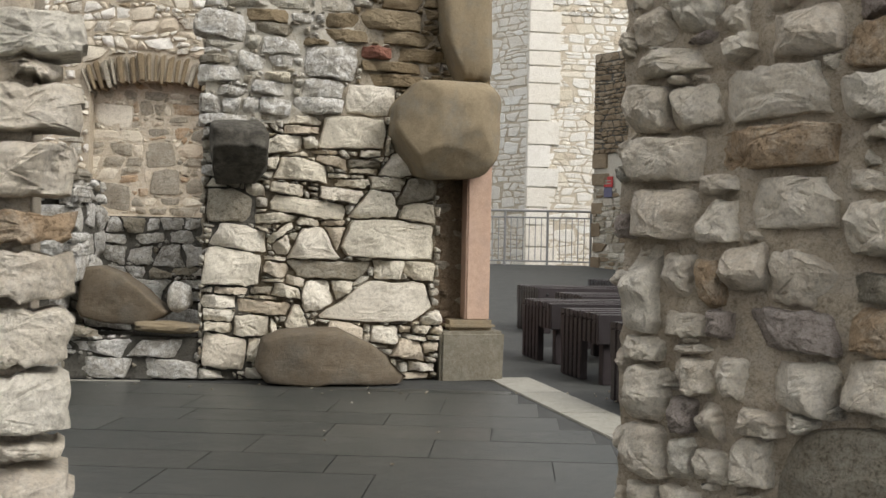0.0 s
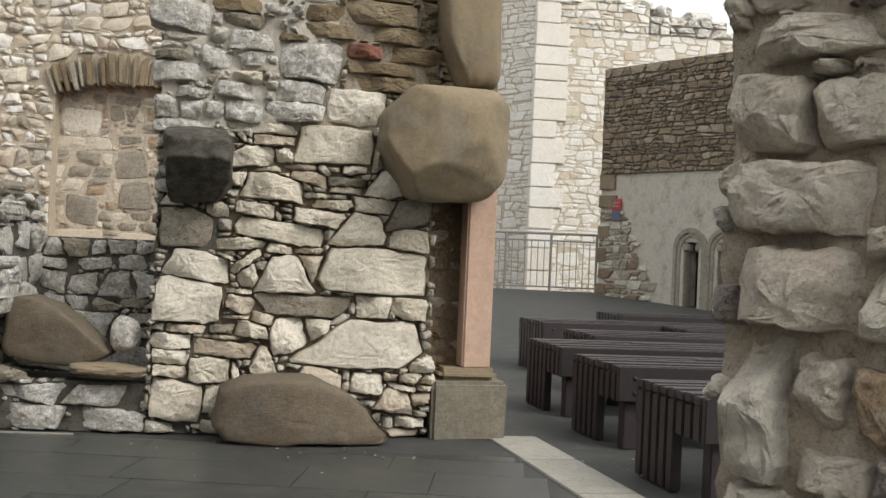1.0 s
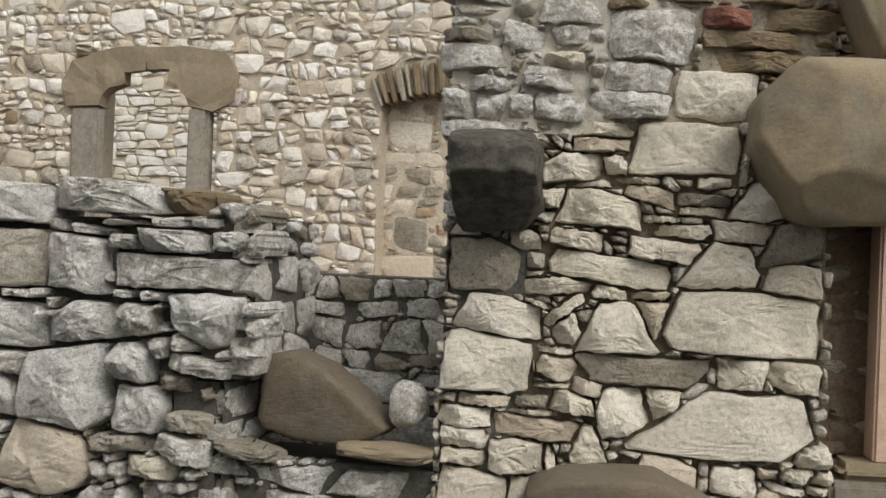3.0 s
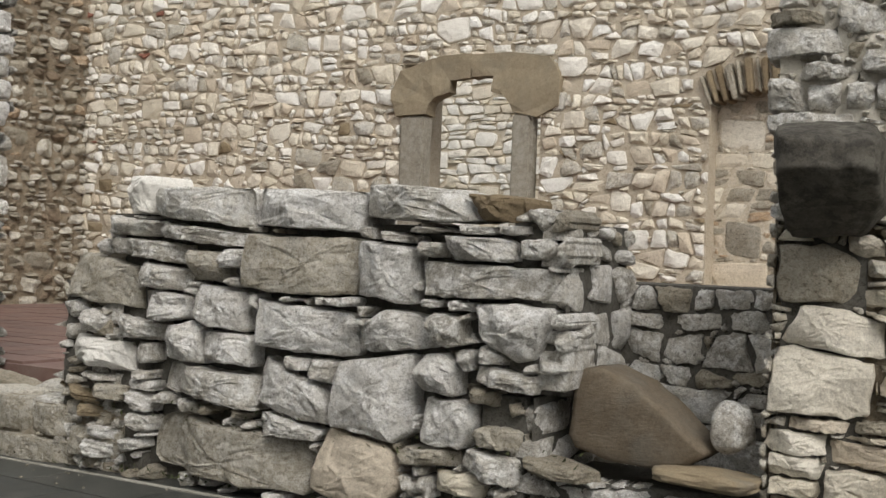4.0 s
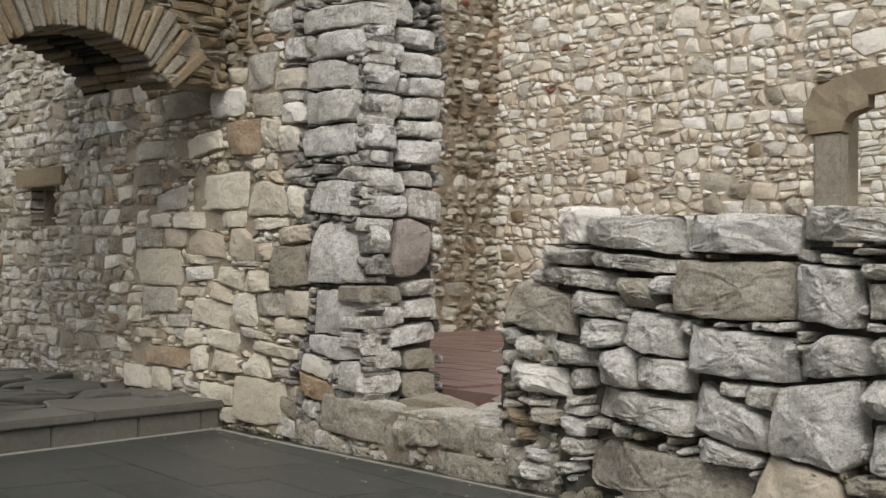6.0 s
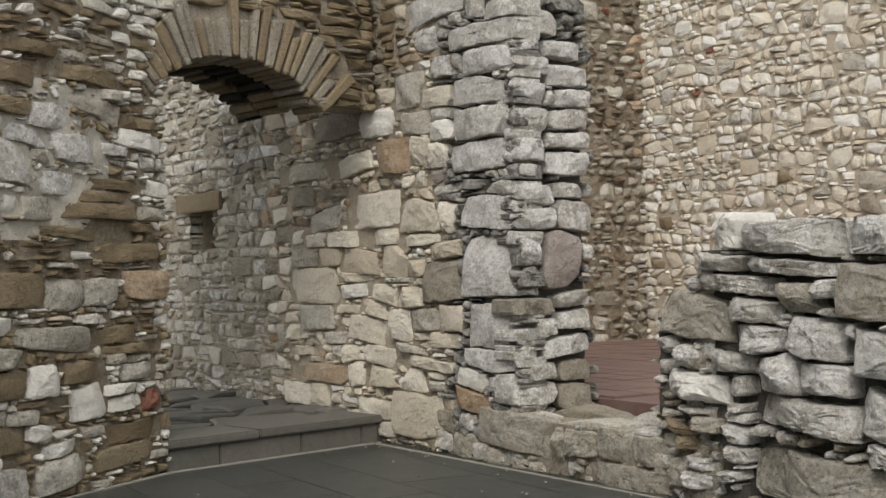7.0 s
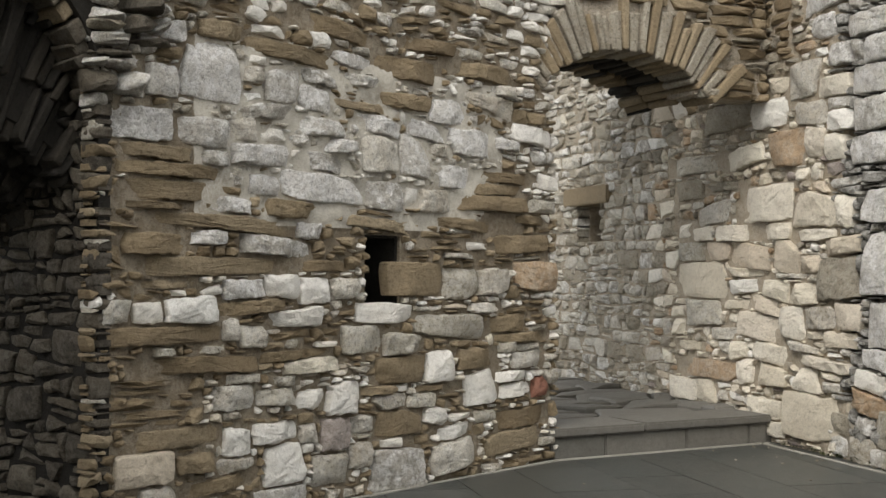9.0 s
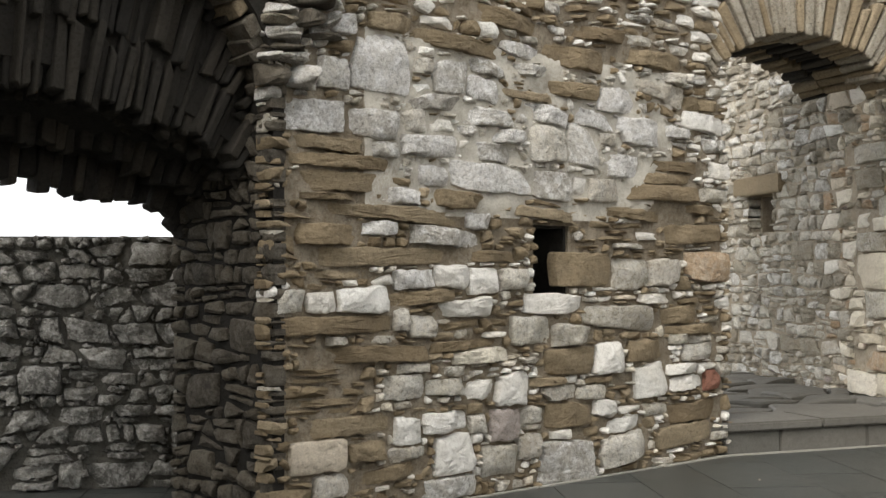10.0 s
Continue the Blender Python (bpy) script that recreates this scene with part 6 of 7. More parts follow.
thing("shaft", shaft, BOULDER, "broken brown sandstone shaft standing on a boulder", "column", True)
thing("corbel", rock(PF, 0.255, 1.47, 0.2, 0.37, 0.4, 0.62, 6.0, 6, 0.1, 0.04, 0.0, 0.0, 0.0, 0.0, 14, [(0.0, 0.72, -0.7, 0.62), (-0.75, 0.3, -0.6, 1.02), (0.75, 0.3, -0.6, 1.08), (0.0, 0.5, 0.85, 1.02)]), CORBEL, "blackened stone corbel jutting from the wall", "corbel", True)
fallen = [(0.45, 0.0), (1.33, 0.0), (1.36, 0.06), (1.1, 0.29), (0.92, 0.355), (0.56, 0.335), (0.41, 0.29), (0.4, 0.1)]
g = stone_geo(fallen, Face(*PF.at(0, 0, 0.36)[:2], 14.7), random.Random(5), 0.12, 0.3, 0.2, 5, 0.1, 0.008)
tagged(new("fallen_slab", mesh_of("fallen_slab", *g, FALLEN, True)), "long brown sandstone slab lying against the wall", "slab")

# ---- stones on the ledge ----
LF = Face(-2.55, 8.45, 0)
lean_slab = [(0.17, 0.4), (0.5, 0.33), (0.74, 0.38), (0.79, 0.42), (0.7, 0.5), (0.48, 0.67), (0.3, 0.74), (0.19, 0.72)]
g = stone_geo(lean_slab, Face(-2.53, 8.42, 0), random.Random(3), 0.1, 0.16, 0.14, 5, 0.12, 0.006)
tagged(new("leaning_slab", mesh_of("leaning_slab", *g, FALLEN, True)), "thick brown sandstone slab leaning on the ledge", "slab")
thing("round_stone", rock(LF, 0.85, 0.53, -0.02, 0.16, 0.2, 0.18, 2.4, 15, 0.15), GREY, "small rounded grey stone on the ledge", "stone", True)
thing("flat_stone", rock(LF, 0.2, 0.31, 0.15, 0.3, 0.07, 0.24, 4, 16, 0.12, 0, 0, 0, -8), FIELD, "flat buff stone lying on the ledge", "stone", False, "flat stones on the ledge")
thing("flat_stone", rock(LF, 0.8, 0.34, 0.1, 0.42, 0.08, 0.22, 4, 17, 0.12, 0, 0, 0, -2), BOULDER, "flat reddish brown stone lying on the ledge", "stone", False, "flat stones on the ledge")

# ---- window and niche of the tall wall ----
BF = Face(-9.5, 12.2, 0)
window = tagged(new("window_1", None), "blocked stone window with shouldered brown surround", "window", "", "structure")
for u0, u1 in ((3.705, 3.945), (4.73, 4.905)):
    part("jamb", worn(block_on(BF, u0, u1, 1.28, 2.24, 0.05, -0.07, 0.02), 0.012, 5, u0), DRESSED_GREY, window)


def arc(cx, cy, r, a0, a1, n):
    return [(cx + r * math.cos(radians(a0 + (a1 - a0) * i / n)), cy + r * math.sin(radians(a0 + (a1 - a0) * i / n))) for i in range(n + 1)]


def prism(face, outline, d0, d1, bevel=0.0):
    bm = bmesh.new()
    front = [bm.verts.new(face.at(u, v, d1)) for u, v in outline]
    back = [bm.verts.new(face.at(u, v, d0)) for u, v in outline]
    bm.faces.new(front)
    bm.faces.new(back[::-1])
    n = len(outline)
    for i in range(n):
        bm.faces.new((front[i], back[i], back[(i + 1) % n], front[(i + 1) % n]))
    bmesh.ops.recalc_face_normals(bm, faces=bm.faces)
    bmesh.ops.triangulate(bm, faces=[f for f in bm.faces if len(f.verts) > 4])
    return bm


left = [(3.66, 2.24), (3.955, 2.24)] + arc(4.12, 2.24, 0.165, 180, 95, 6) + [(4.17, 2.41), (4.17, 2.52), (4.36, 2.53), (4.36, 2.7), (4.0, 2.69), (3.7, 2.6), (3.6, 2.45)]
right = [(4.36, 2.53), (4.56, 2.52), (4.56, 2.41)] + arc(4.57, 2.24, 0.16, 85, 0, 6) + [(4.94, 2.2), (5.12, 2.28), (5.15, 2.48), (5.05, 2.66), (4.7, 2.71), (4.36, 2.7)]
for k, outline in enumerate((left, right)):
    bm = prism(BF, outline, -0.07, 0.06 + 0.002 * k)
    bmesh.ops.subdivide_edges(bm, edges=bm.edges, cuts=2, use_grid_fill=True)
    part("lintel", worn(bm, 0.022, 6, 3 + k), DRESSED, window)
part("sill", block_on(BF, 3.7, 5.0, 1.1, 1.28, 0.05, -0.5, 0.01), DRESSED, window)


def voussoirs(owner, face, cu, cv, r0, r1, a0, a1, count, d0, d1, mats, seed, name="voussoir", rag=0.25):
    """A ring of thin, uneven arch stones."""
    g = random.Random(seed)
    a = a0
    step_a = (a1 - a0) / count
    for i in range(count):
        b = a + step_a * g.uniform(0.75, 1.25) if i < count - 1 else a1
        q0, q1 = r0 + g.uniform(-0.02, 0.012), r1 + g.uniform(-rag, rag) * (r1 - r0)
        lo, hi = min(a, b) + 0.5, max(a, b) - 0.5
        pts = [(cu + q * math.cos(radians(t)), cv + q * math.sin(radians(t))) for q, t in ((q0, lo), (q1, lo), (q1 * g.uniform(0.97, 1.0), hi), (q0 + g.uniform(0, 0.01), hi))]
        bm = prism(face, pts, d0, d1 + g.uniform(-0.018, 0.018))
        bmesh.ops.bevel(bm, geom=list(bm.edges), offset=0.011, segments=1, affect="EDGES")
        worn(bm, 0.014, 9, i + seed)
        part(name, bm, choose(mats, g), owner)
        a = b


niche_arch = tagged(new("niche_arch", None), "flat brown stone arch over the blocked opening", "arch", "", "structure")
voussoirs(niche_arch, BF, 6.85, 0.92, 1.43, 1.68, 113, 67, 20, -0.3, 0.045, [(3, SAND), (1, FIELD)], 51, "voussoir", 0.05)
tagged(part("nook_lintel", block_on(Face(-14.5, 8.25, 0), 2.6, 3.66, 1.845, 2.02, 0.06, -0.3, 0.012), SAND), "brown sandstone lintel over a small wall nook", "lintel", "", "structure")
# near-black sheets paint the shade inside the nook and the putlog hole
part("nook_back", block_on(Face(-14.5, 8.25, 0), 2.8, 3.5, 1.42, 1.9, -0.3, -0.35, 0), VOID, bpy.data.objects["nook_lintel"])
tagged(part("hole_back", block_on(Face(-5.9, 3.55, 122.7), 1.6, 2.1, 0.9, 1.5, -0.5, -0.56, 0), VOID), "near-black sheet for the shade in a square putlog hole", "hole", "", "structure")

# near-black lining adds the same painted shade to the hole's sides
for a, b, c, d in ((1.722, 1.74, 1.0, 1.4), (1.98, 1.998, 1.0, 1.4), (1.74, 1.98, 1.0, 1.015), (1.74, 1.98, 1.385, 1.4)):
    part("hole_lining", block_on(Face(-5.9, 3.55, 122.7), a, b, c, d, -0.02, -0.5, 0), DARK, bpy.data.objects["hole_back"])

# ---- arch over the passage ----
# added slab, out of view above the arch, darkens the passage behind it
tagged(part("wall_over_passage", block_on(step_face, -1.2, 1.8, 3.05, 3.68, -0.95, -2.2, 0.0), MORTAR_GREY), "unseen slab added over the passage to shade it", "wall", "", "structure")
passage_arch = tagged(new("passage_arch", None), "rough arch of thin brown sandstone slabs", "arch", "", "structure")
# inner rings mix in near-black stone for the shade on the soffit
for k, (d0, d1) in enumerate(((-0.28, 0.05), (-0.6, -0.29), (-0.9, -0.61))):
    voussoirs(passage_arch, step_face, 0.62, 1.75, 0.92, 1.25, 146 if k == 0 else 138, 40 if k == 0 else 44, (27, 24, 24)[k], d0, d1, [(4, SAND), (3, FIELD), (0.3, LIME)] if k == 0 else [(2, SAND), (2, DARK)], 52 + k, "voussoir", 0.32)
part("mortar_ring", prism(step_face, arc(0.62, 1.75, 1.18, 146, 43, 24) + arc(0.62, 1.75, 0.96, 43, 146, 24), -0.2, 0.02), MORTAR, passage_arch)
ring = arc(0.62, 1.75, 1.24, 147, 46, 10)
over = slab("wall_over_arch", step_face, -0.35, 1.84, 2.42, 3.7, 0.3, MORTAR, "brown slab masonry over the passage arch", [(-0.3, 1.2, 2.4, 2.86)], -0.01)


def over_mix(u, v, g):
    return choose([(5, SAND), (1, FIELD)] if u > 0.95 else [(2, LIME), (2, GREY), (2, SAND)], g)


lay(over, step_face, courses(-0.3, 1.84, 2.4, 3.7, (0.045, 0.085), 3.6, 0.012, random.Random(53), (), [hull_ok(ring), rect((-0.12, 1.22, 2.3, 2.7))]), over_mix, 0.05, 54)

# ---- vaulted passage with two orders of slabs ----
JAMB = Face(-6.61, 3.135, 32.7)
# jamb stones and joints coloured dark for the vault's shade
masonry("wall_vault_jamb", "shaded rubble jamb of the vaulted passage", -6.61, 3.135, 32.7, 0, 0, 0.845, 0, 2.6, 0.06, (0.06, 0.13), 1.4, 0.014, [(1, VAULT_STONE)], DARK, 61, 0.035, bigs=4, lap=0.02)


def vault_z(w, zs, rise, half):
    return zs + rise * math.sqrt(max(0.0, 1 - ((w - half) / half) ** 2))


vault_bm = bmesh.new()
rows_u = [(0.86, 1.9, 0.85, 1.6), (0.62, 1.9, 0.85, 1.6), (0.615, 1.5, 0.44, 1.5), (0.3, 1.4, 0.37, 1.5), (0.0, 1.3, 0.31, 1.5)]
ws = [0.0] + [3.2 * (1 - math.cos(math.pi * i / 28)) / 2 for i in range(1, 28)] + [3.2]
grid = []
for u, zs, rise, half in rows_u:
    grid.append([vault_bm.verts.new(JAMB.at(u, vault_z(min(w, 2 * half), zs, rise, half) + 0.1, w)) for w in ws])
for r in range(len(grid) - 1):
    for i in range(len(ws) - 1):
        vault_bm.faces.new((grid[r][i], grid[r][i + 1], grid[r + 1][i + 1], grid[r + 1][i]))
for row in (grid[0], grid[-1]):
    tops = [vault_bm.verts.new((v.co.x, v.co.y, 3.6)) for v in row]
    for i in range(len(ws) - 1):
        vault_bm.faces.new((row[i], row[i + 1], tops[i + 1], tops[i]))
bmesh.ops.recalc_face_normals(vault_bm, faces=vault_bm.faces)
# soffit coloured near-black to carry the shade inside the vault
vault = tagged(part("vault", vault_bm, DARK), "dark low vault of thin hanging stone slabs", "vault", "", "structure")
vr = random.Random(62)
for u0, u1, p0, p1, thick in ((0.87, 0.63, rows_u[0], rows_u[1], 0.07), (0.68, 0.55, rows_u[2], rows_u[2], 0.04), (0.55, 0.44, rows_u[2], rows_u[2], 0.05), (0.45, 0.36, rows_u[2], rows_u[2], 0.05), (0.7, 0.5, (0, 1.8, 0.46, 1.5), (0, 1.8, 0.46, 1.5), 0.045), (0.74, 0.6, (0, 2.1, 0.44, 1.5), (0, 2.1, 0.44, 1.5), 0.045), (0.35, 0.17, rows_u[3], rows_u[3], 0.06), (0.16, 0.0, rows_u[4], rows_u[4], 0.055)):
    w = 0.02
    half, zs, rise = p0[3], p0[1], p0[2]
    while w < 2.3:
        z = vault_z(w, zs, rise, half)
        z2 = vault_z(w + 0.01, zs, rise, half)
        slope = math.atan2(z2 - z, 0.01)
        tw = thick * vr.uniform(0.6, 1.3)
        hang = vr.uniform(-0.015, 0.05)
        tall = vr.uniform(0.24, 0.36)
        tx, tz = math.cos(slope), math.sin(slope)
        nx, nz = -tz, tx
        bm = bmesh.new()
        quad_pts = [(-tw / 2, -hang), (tw / 2, -hang + vr.uniform(-0.02, 0.02)), (tw / 2, tall), (-tw / 2, tall * vr.uniform(0.8, 1.0))]
        rings_v = []
        for uu in (u0 - vr.uniform(0, 0.09), u1 + vr.uniform(0, 0.02)):
            rings_v.append([bm.verts.new(JAMB.at(uu, z + a * tz + b * nz, w + a * tx + b * nx)) for a, b in quad_pts])
        bm.faces.new(rings_v[0])
        bm.faces.new(rings_v[1][::-1])
        for i in range(4):
            bm.faces.new((rings_v[0][i], rings_v[1][i], rings_v[1][(i + 1) % 4], rings_v[0][(i + 1) % 4]))
        bmesh.ops.recalc_face_normals(bm, faces=bm.faces)
        bmesh.ops.bevel(bm, geom=list(bm.edges), offset=0.008, segments=1, affect="EDGES")
        # all orders but the front one take the shade-coloured stone
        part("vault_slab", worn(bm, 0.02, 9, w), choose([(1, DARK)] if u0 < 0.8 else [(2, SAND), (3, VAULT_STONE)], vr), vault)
        w += tw * max(0.25, math.cos(slope)) + 0.006
BW = Face(-5.9, 3.55, 122.7)
spring = [q for q in courses(-0.05, 0.95, 1.98, 3.3, (0.06, 0.13), 1.5, 0.014, vr) if sum(p[0] for p in q) / len(q) < 0.2 + 0.5 * (sum(p[1] for p in q) / len(q) - 2.0)]
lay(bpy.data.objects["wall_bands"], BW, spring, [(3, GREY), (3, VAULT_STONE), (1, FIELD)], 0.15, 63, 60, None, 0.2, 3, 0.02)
# far side and top stay out of view and keep light from the vault
tagged(part("wall_vault_far_side", block_on(JAMB, -0.1, 0.86, 0, 3.6, 3.2, 4.2, 0.0), MORTAR_GREY), "rubble side wall of the vaulted passage", "wall", "", "structure")
tagged(part("wall_vault_top", block_on(JAMB, 0.02, 0.84, 2.9, 3.6, 0.01, 3.19, 0.0), MORTAR_GREY), "unseen mass over the low vault, closing out light", "wall", "", "structure")

# ---- courtyard: fence, chapel doors, sign, quoins ----
fence = tagged(new("fence", None), "thin grey steel railing at the courtyard edge", "fence")
FF = Face(-1.2, 22.85, 0)


def rod(face, u0, v0, u1, v1, r, d=0.0, n=8):
    bm = bmesh.new()
    a, b = face.at(u0, v0, d), face.at(u1, v1, d)
    rot = (b - a).to_track_quat("Z", "Y").to_matrix().to_4x4()
    bmesh.ops.create_cone(bm, cap_ends=True, segments=n, radius1=r, radius2=r, depth=(b - a).length, matrix=Matrix.Translation((a + b) / 2) @ rot)
    return bm


for v, r in ((1.5, 0.022), (1.38, 0.014), (0.6, 0.014)):
    part("rail", rod(FF, 0, v, 3.05, v, r), STEEL, fence)
for u in (0.0, 0.76, 1.52, 2.28, 3.05):
    part("post", rod(FF, u, 0.45, u, 1.5, 0.022), STEEL, fence)
k = 0.1
while k < 3.0:
    part("bar", rod(FF, k, 0.6, k, 1.38, 0.009, 0.0, 6), STEEL, fence)
    k += 0.109

CF = Face(1.85, 22.5, CHAPEL_TURN)
DOORS = [(1.93, 2.24, 0.3, 1.42), (2.62, 2.95, 0.3, 1.42)]
foot = slab("wall_chapel_foot", CF, 0, 9, -0.5, 2.5, 0.8, PLASTER, "grey lime plaster on the foot of the brown wall", DOORS, -0.02)
cr = random.Random(71)
lay(foot, CF, [q for q in courses(0, 1.5, 0.3, 1.9, (0.08, 0.17), 1.5, 0.025, cr) if q[0][0] + 0.5 * q[0][1] < 1.45], [(2, LIME), (2, FIELD), (1, BROWNRUBBLE)], 0.012, 72, 120, None, 0.3, 2)
for v in (0.5, 1.05, 1.45, 1.95, 2.25):
    part("quoin", block_on(CF, -0.02, cr.uniform(0.2, 0.4), v, v + cr.uniform(0.2, 0.3), 0.02, -0.2, 0.01), BROWNRUBBLE, foot)
lay(foot, CF, [q for q in courses(3.2, 5.6, 0.3, 1.05, (0.08, 0.17), 1.5, 0.025, cr) if q[0][1] < 0.95 - 0.35 * abs(noise.noise((q[0][0] * 1.7, 2.0, 0.0))) * 2], [(3, LIME), (2, FIELD), (1, CREAM)], 0.014, 73, 120, None, 0.3, 2)
for u, v, w, h in ((4.12, 2.22, 0.5, 0.28), (4.55, 1.8, 0.5, 0.3), (4.2, 1.42, 0.5, 0.3), (4.4, 0.85, 0.4, 0.36)):
    part("quoin", worn(block_on(CF, u, u + w, v, v + h, 0.02, -0.2, 0.012), 0.01, 6, u), BROWNRUBBLE, foot)
doorway = tagged(new("door_1", None), "twin gothic doorway in grey moulded stone", "doorway", "", "structure")
for a, b, v0, v1 in DOORS:
    mid = (a + b) / 2
    for n, (grow, d) in enumerate(((0.2, 0.02), (0.13, 0.0), (0.06, -0.03))):
        for side in (-1, 1):
            e0, e1 = mid + side * ((b - a) / 2 + grow - 0.07), mid + side * ((b - a) / 2 + grow)
            part("moulding", block_on(CF, min(e0, e1), max(e0, e1), 0.3, 1.28, -0.2, d, 0.008), DRESSED_GREY, doorway)
        r = (b - a) / 2 + grow
        outer = arc(mid, 1.28, r, 0, 180, 12)
        inner = arc(mid, 1.28, r - 0.07, 180, 0, 12)
        part("moulding", prism(CF, outer + inner, -0.2, d), DRESSED_GREY, doorway)
    for side in (-1, 1):
        part("shoulder", rock(CF, mid + side * 0.13, 1.33, -0.1, 0.14, 0.12, 0.2, 3, 20 + side, 0.1), DRESSED_GREY, doorway)
    # near-black sheet in each opening stands for the shade within
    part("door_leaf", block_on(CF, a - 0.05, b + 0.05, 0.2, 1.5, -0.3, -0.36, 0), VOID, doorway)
sign = thing("sign", block_on(CF, 0.3, 0.52, 1.92, 2.1, 0.0, 0.02, 0.003), SIGN_RED, "small red and blue-grey notice board on the wall", "sign")
part("lower_panel", block_on(CF, 0.31, 0.51, 1.74, 1.91, 0.0, 0.02, 0.003), SIGN_BLUE, sign)
for v in (1.97, 2.02):
    part("text_bar", block_on(CF, 0.34, 0.48, v, v + 0.02, 0.02, 0.022, 0), CONCRETE, sign)
tower = bpy.data.objects["wall_tower"]
TF = Face(0.75, 25.5, 14, -3.5)
qr = random.Random(81)
v = 2.0
while v < 9.5:
    h = qr.uniform(0.3, 0.48)
    part("quoin", worn(block_on(TF, -0.06, qr.choice((0.42, 0.6)), v, v + h - 0.015, 0.06, -0.3, 0.015), 0.008, 3, v), PALE, tower)
    v += h
# ragged top course of the tall white wall
k = 0.3
while k < 13.5:
    w = qr.uniform(0.25, 0.6)
    part("coping_stone", rock(TF, k, (9.6 if k < 2.1 else 9.36 if k < 3.7 else 9.06 - 0.05 * (k - 3.7)) + qr.uniform(-0.1, 0.1), -0.3, w, qr.uniform(0.15, 0.35), 0.7, 4, k, 0.15), qr.choice((PALE, GREY, LIME)), tower)
    k += w * 0.9

# ---- benches ----
def bench():
    """A slatted bench: end planks, long seat planks, bolted aprons and corner legs. Its near left foot is the origin."""
    top = tagged(new("bench", None), "dark stained slatted wooden bench on the courtyard", "bench", "rows of courtyard benches")
    g = random.Random(91)
    f = Face(0, 0, 0)
    long, deep, high = 2.05, 0.8, 0.475
    for i in range(8):
        d = -0.02 - i * 0.1
        cut_at = (0.9, 1.3, 0.8, 1.1, 0.95, 0.7, 1.2, 0.85)[i]
        for a, b in ((0.0, cut_at), (cut_at + 0.006, long)):
            part("seat_plank", block_on(f, a, b, high - 0.045 + g.uniform(0, 0.006), high + g.uniform(-0.004, 0.004), d, d - 0.075, 0.005), WOOD, top)
        for a in (0.0, long - 0.05):
            part("end_plank", block_on(f, a, a + 0.05, high - 0.2 if i < 3 else 0.005, high - 0.046, d, d - 0.075, 0.005), WOOD, top)
    for d in (0.0, -deep - 0.02):
        apron = part("apron", block_on(f, 0.0, long, high - 0.2, high - 0.005, d, d + 0.04, 0.005), WOOD, top)
        for u in (0.1, 0.62, long - 0.62, long - 0.1):
            for v in (high - 0.07, high - 0.15):
                part("bolt", rock(f, u, v, d + 0.04, 0.03, 0.03, 0.02, 2, 1, 0), BOLT, apron, "black bolt head")
    for u in (0.055, 0.6, long - 0.7, long - 0.165):
        for d in (-0.01, -deep + 0.08):
            part("leg", block_on(f, u, u + 0.1, 0, high - 0.2, d, d - 0.09, 0.006), WOOD, top)
    return top


places = [(1.29, 7.08), (1.05, 8.66), (0.78, 10.01), (1.1, 11.52), (0.74, 13.31), (2.05, 12.94), (1.59, 14.66)]
first = bench()
first.matrix_basis = pose(places[0][0], places[0][1], 0, 0, 0, 14.7)
for x, y in places[1:]:
    copy_thing(first, pose(x, y, ground_z(x, y) - 0.005, 0, 0, 14.7))

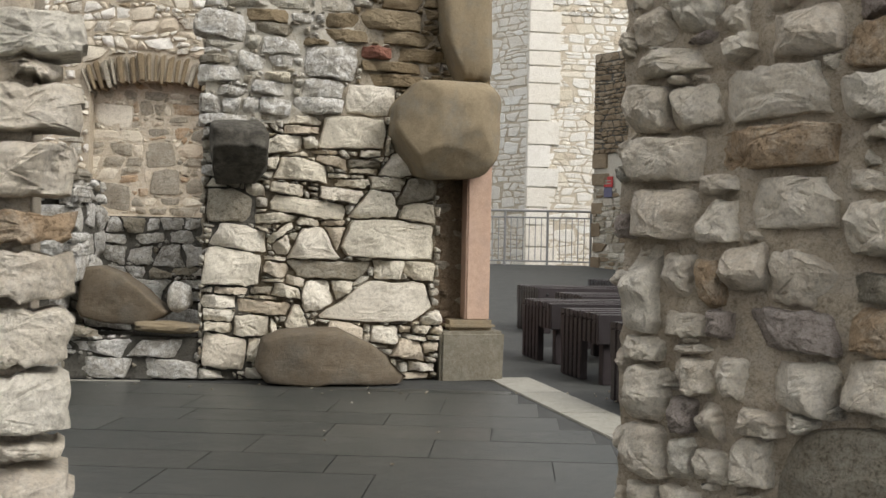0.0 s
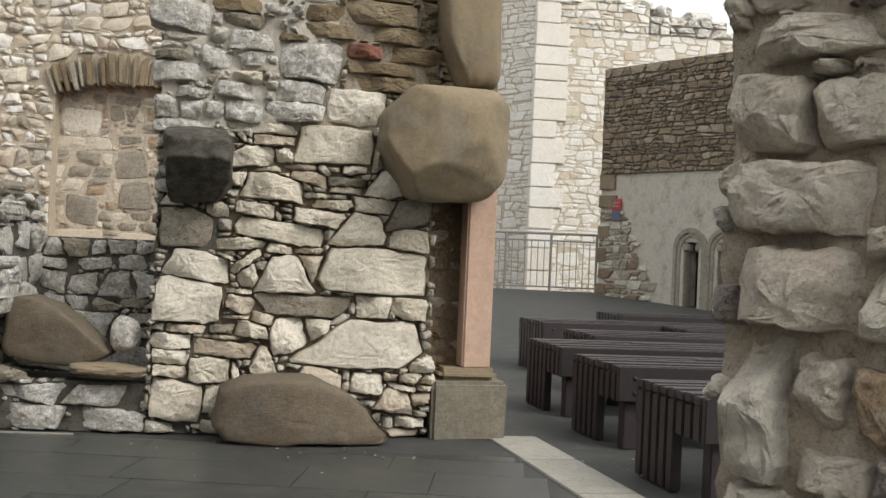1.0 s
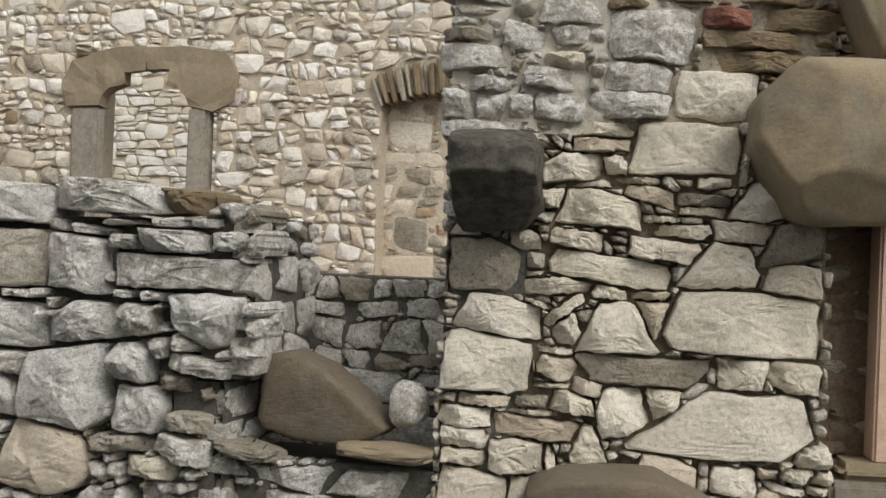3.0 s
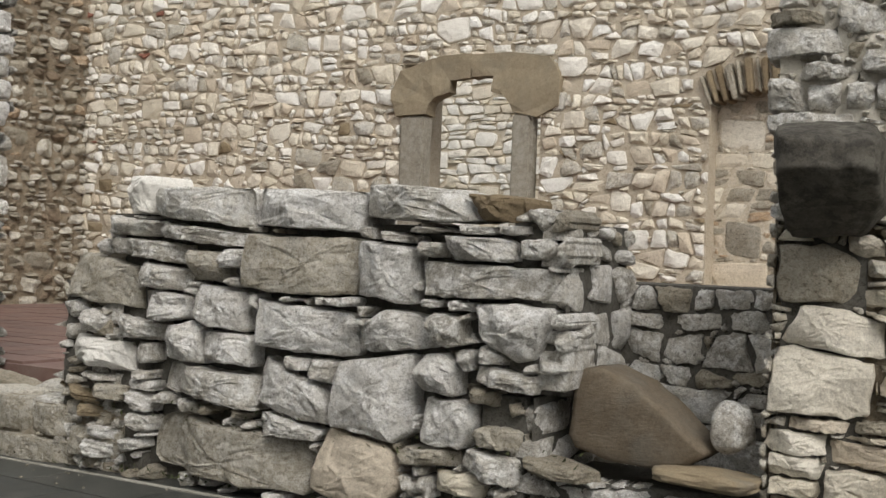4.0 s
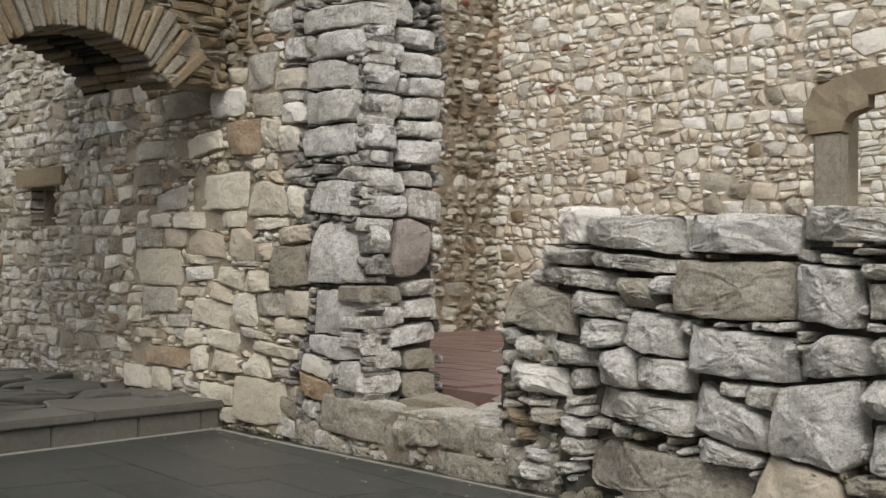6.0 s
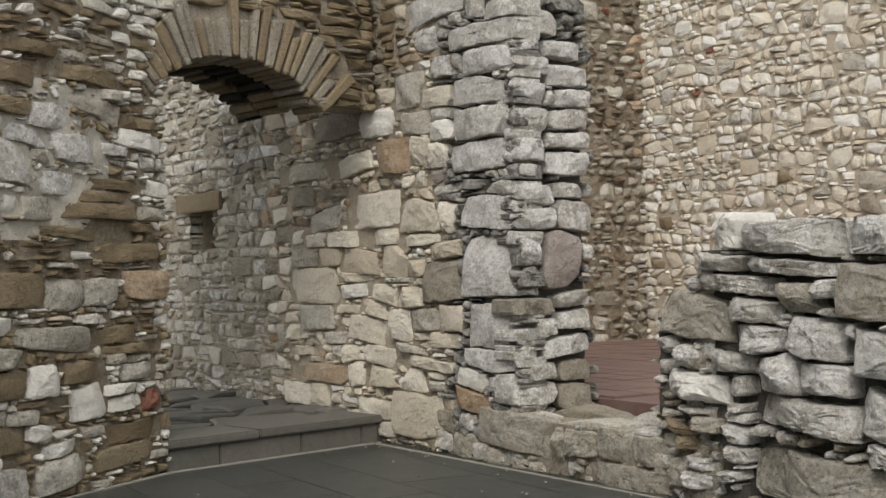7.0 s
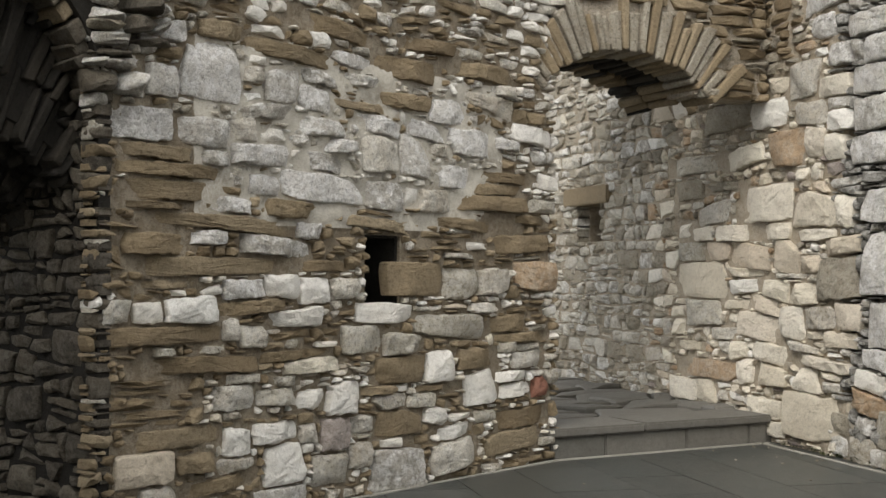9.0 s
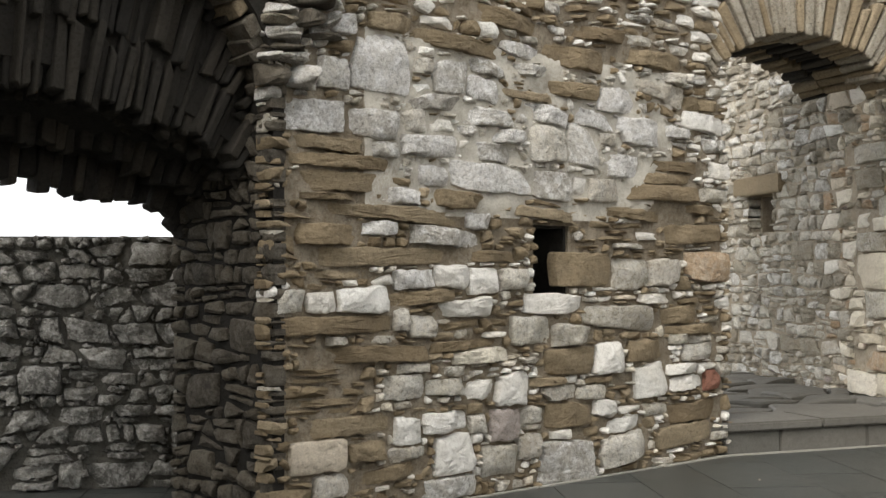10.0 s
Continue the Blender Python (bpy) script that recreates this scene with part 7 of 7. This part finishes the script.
# ---- crumbs and moss at the foot of the walls ----
bits = bmesh.new()
br = random.Random(99)
for _ in range(170):
    x, y = br.uniform(-8, 1.2), (8.16 - abs(br.gauss(0, 0.25)) if br.random() < 0.5 else br.uniform(3.5, 8.1))
    r = br.uniform(0.003, 0.011)
    bmesh.ops.create_icosphere(bits, subdivisions=1, radius=r, matrix=Matrix.Translation((x, y, r * 0.5)) @ Matrix.Diagonal((1, br.uniform(0.5, 1.3), 0.6, 1)))
tagged(part("crumbs", bits, FIELD), "pale stone crumbs scattered on the paving", "crumbs", "", "stuff")
tufts = bmesh.new()
for _ in range(500):
    if br.random() < 0.6:
        x, y, z = br.uniform(-5.0, -2.2), 8.2 + br.uniform(-0.03, 0.03), br.choice((0.02, 0.02, 0.3, 0.36)) + br.uniform(0, 0.04)
    else:
        x = br.uniform(-7.9, -5.0)
        y, z = 8.2 + br.uniform(-0.02, 0.02), br.uniform(0, 0.03)
    a, r = br.uniform(0, 6.28), br.uniform(0.012, 0.03)
    p = Vector((x, y, z))
    q = p + Vector((math.cos(a) * r, math.sin(a) * r - 0.01, r * br.uniform(0.2, 1.0)))
    t = Vector((-math.sin(a), math.cos(a), 0.3)) * r * 0.3
    tufts.faces.new([tufts.verts.new(c) for c in (p - t, p + t, q)])
tagged(part("moss", tufts, MOSS), "small tufts of moss and weeds in the wall joints", "moss", "", "stuff")

# ---- setting out: the courtyard side lies a little askew to the passage, the tall wall stands farther back ----
askew = Matrix.Translation((-1.0, 8.6, 0)) @ Matrix.Rotation(radians(-3.4), 4, "Z") @ Matrix.Translation((1.0, -8.6, 0))
for name in ("ground", "paving", "kerb_strip", "wall_pillar", "wall_pillar_side", "wall_recessed_end", "wall_end_above", "stone_pedestal", "post", "boulder", "shaft", "corbel", "fallen_slab", "wall_right_jamb", "wall_left_jamb", "wall_tower", "wall_tower_top", "wall_tower_ledge", "wall_tower_side", "wall_chapel", "wall_chapel_foot", "fence", "door_1", "sign", *(o.name for o in bpy.data.objects if o.name.split(".")[0] == "bench")):
    bpy.data.objects[name].matrix_basis = askew @ bpy.data.objects[name].matrix_basis
hall_eye = Vector((-0.09, 3.69, 1.17))
farther = Matrix.Translation(hall_eye) @ Matrix.Scale(1.223, 4) @ Matrix.Translation(-hall_eye)
for name in ("wall_back", "wall_niche", "niche_arch", "window_1", "wall_hall_side"):
    bpy.data.objects[name].matrix_basis = farther @ bpy.data.objects[name].matrix_basis
door_eye = Vector((0.0, 0.2, 0.94))
jamb_back = Matrix.Translation((0.025, 0, 0)) @ Matrix.Translation(door_eye) @ Matrix.Scale(1.14, 4) @ Matrix.Translation(-door_eye)
bpy.data.objects["wall_right_jamb"].matrix_basis = jamb_back @ bpy.data.objects["wall_right_jamb"].matrix_basis
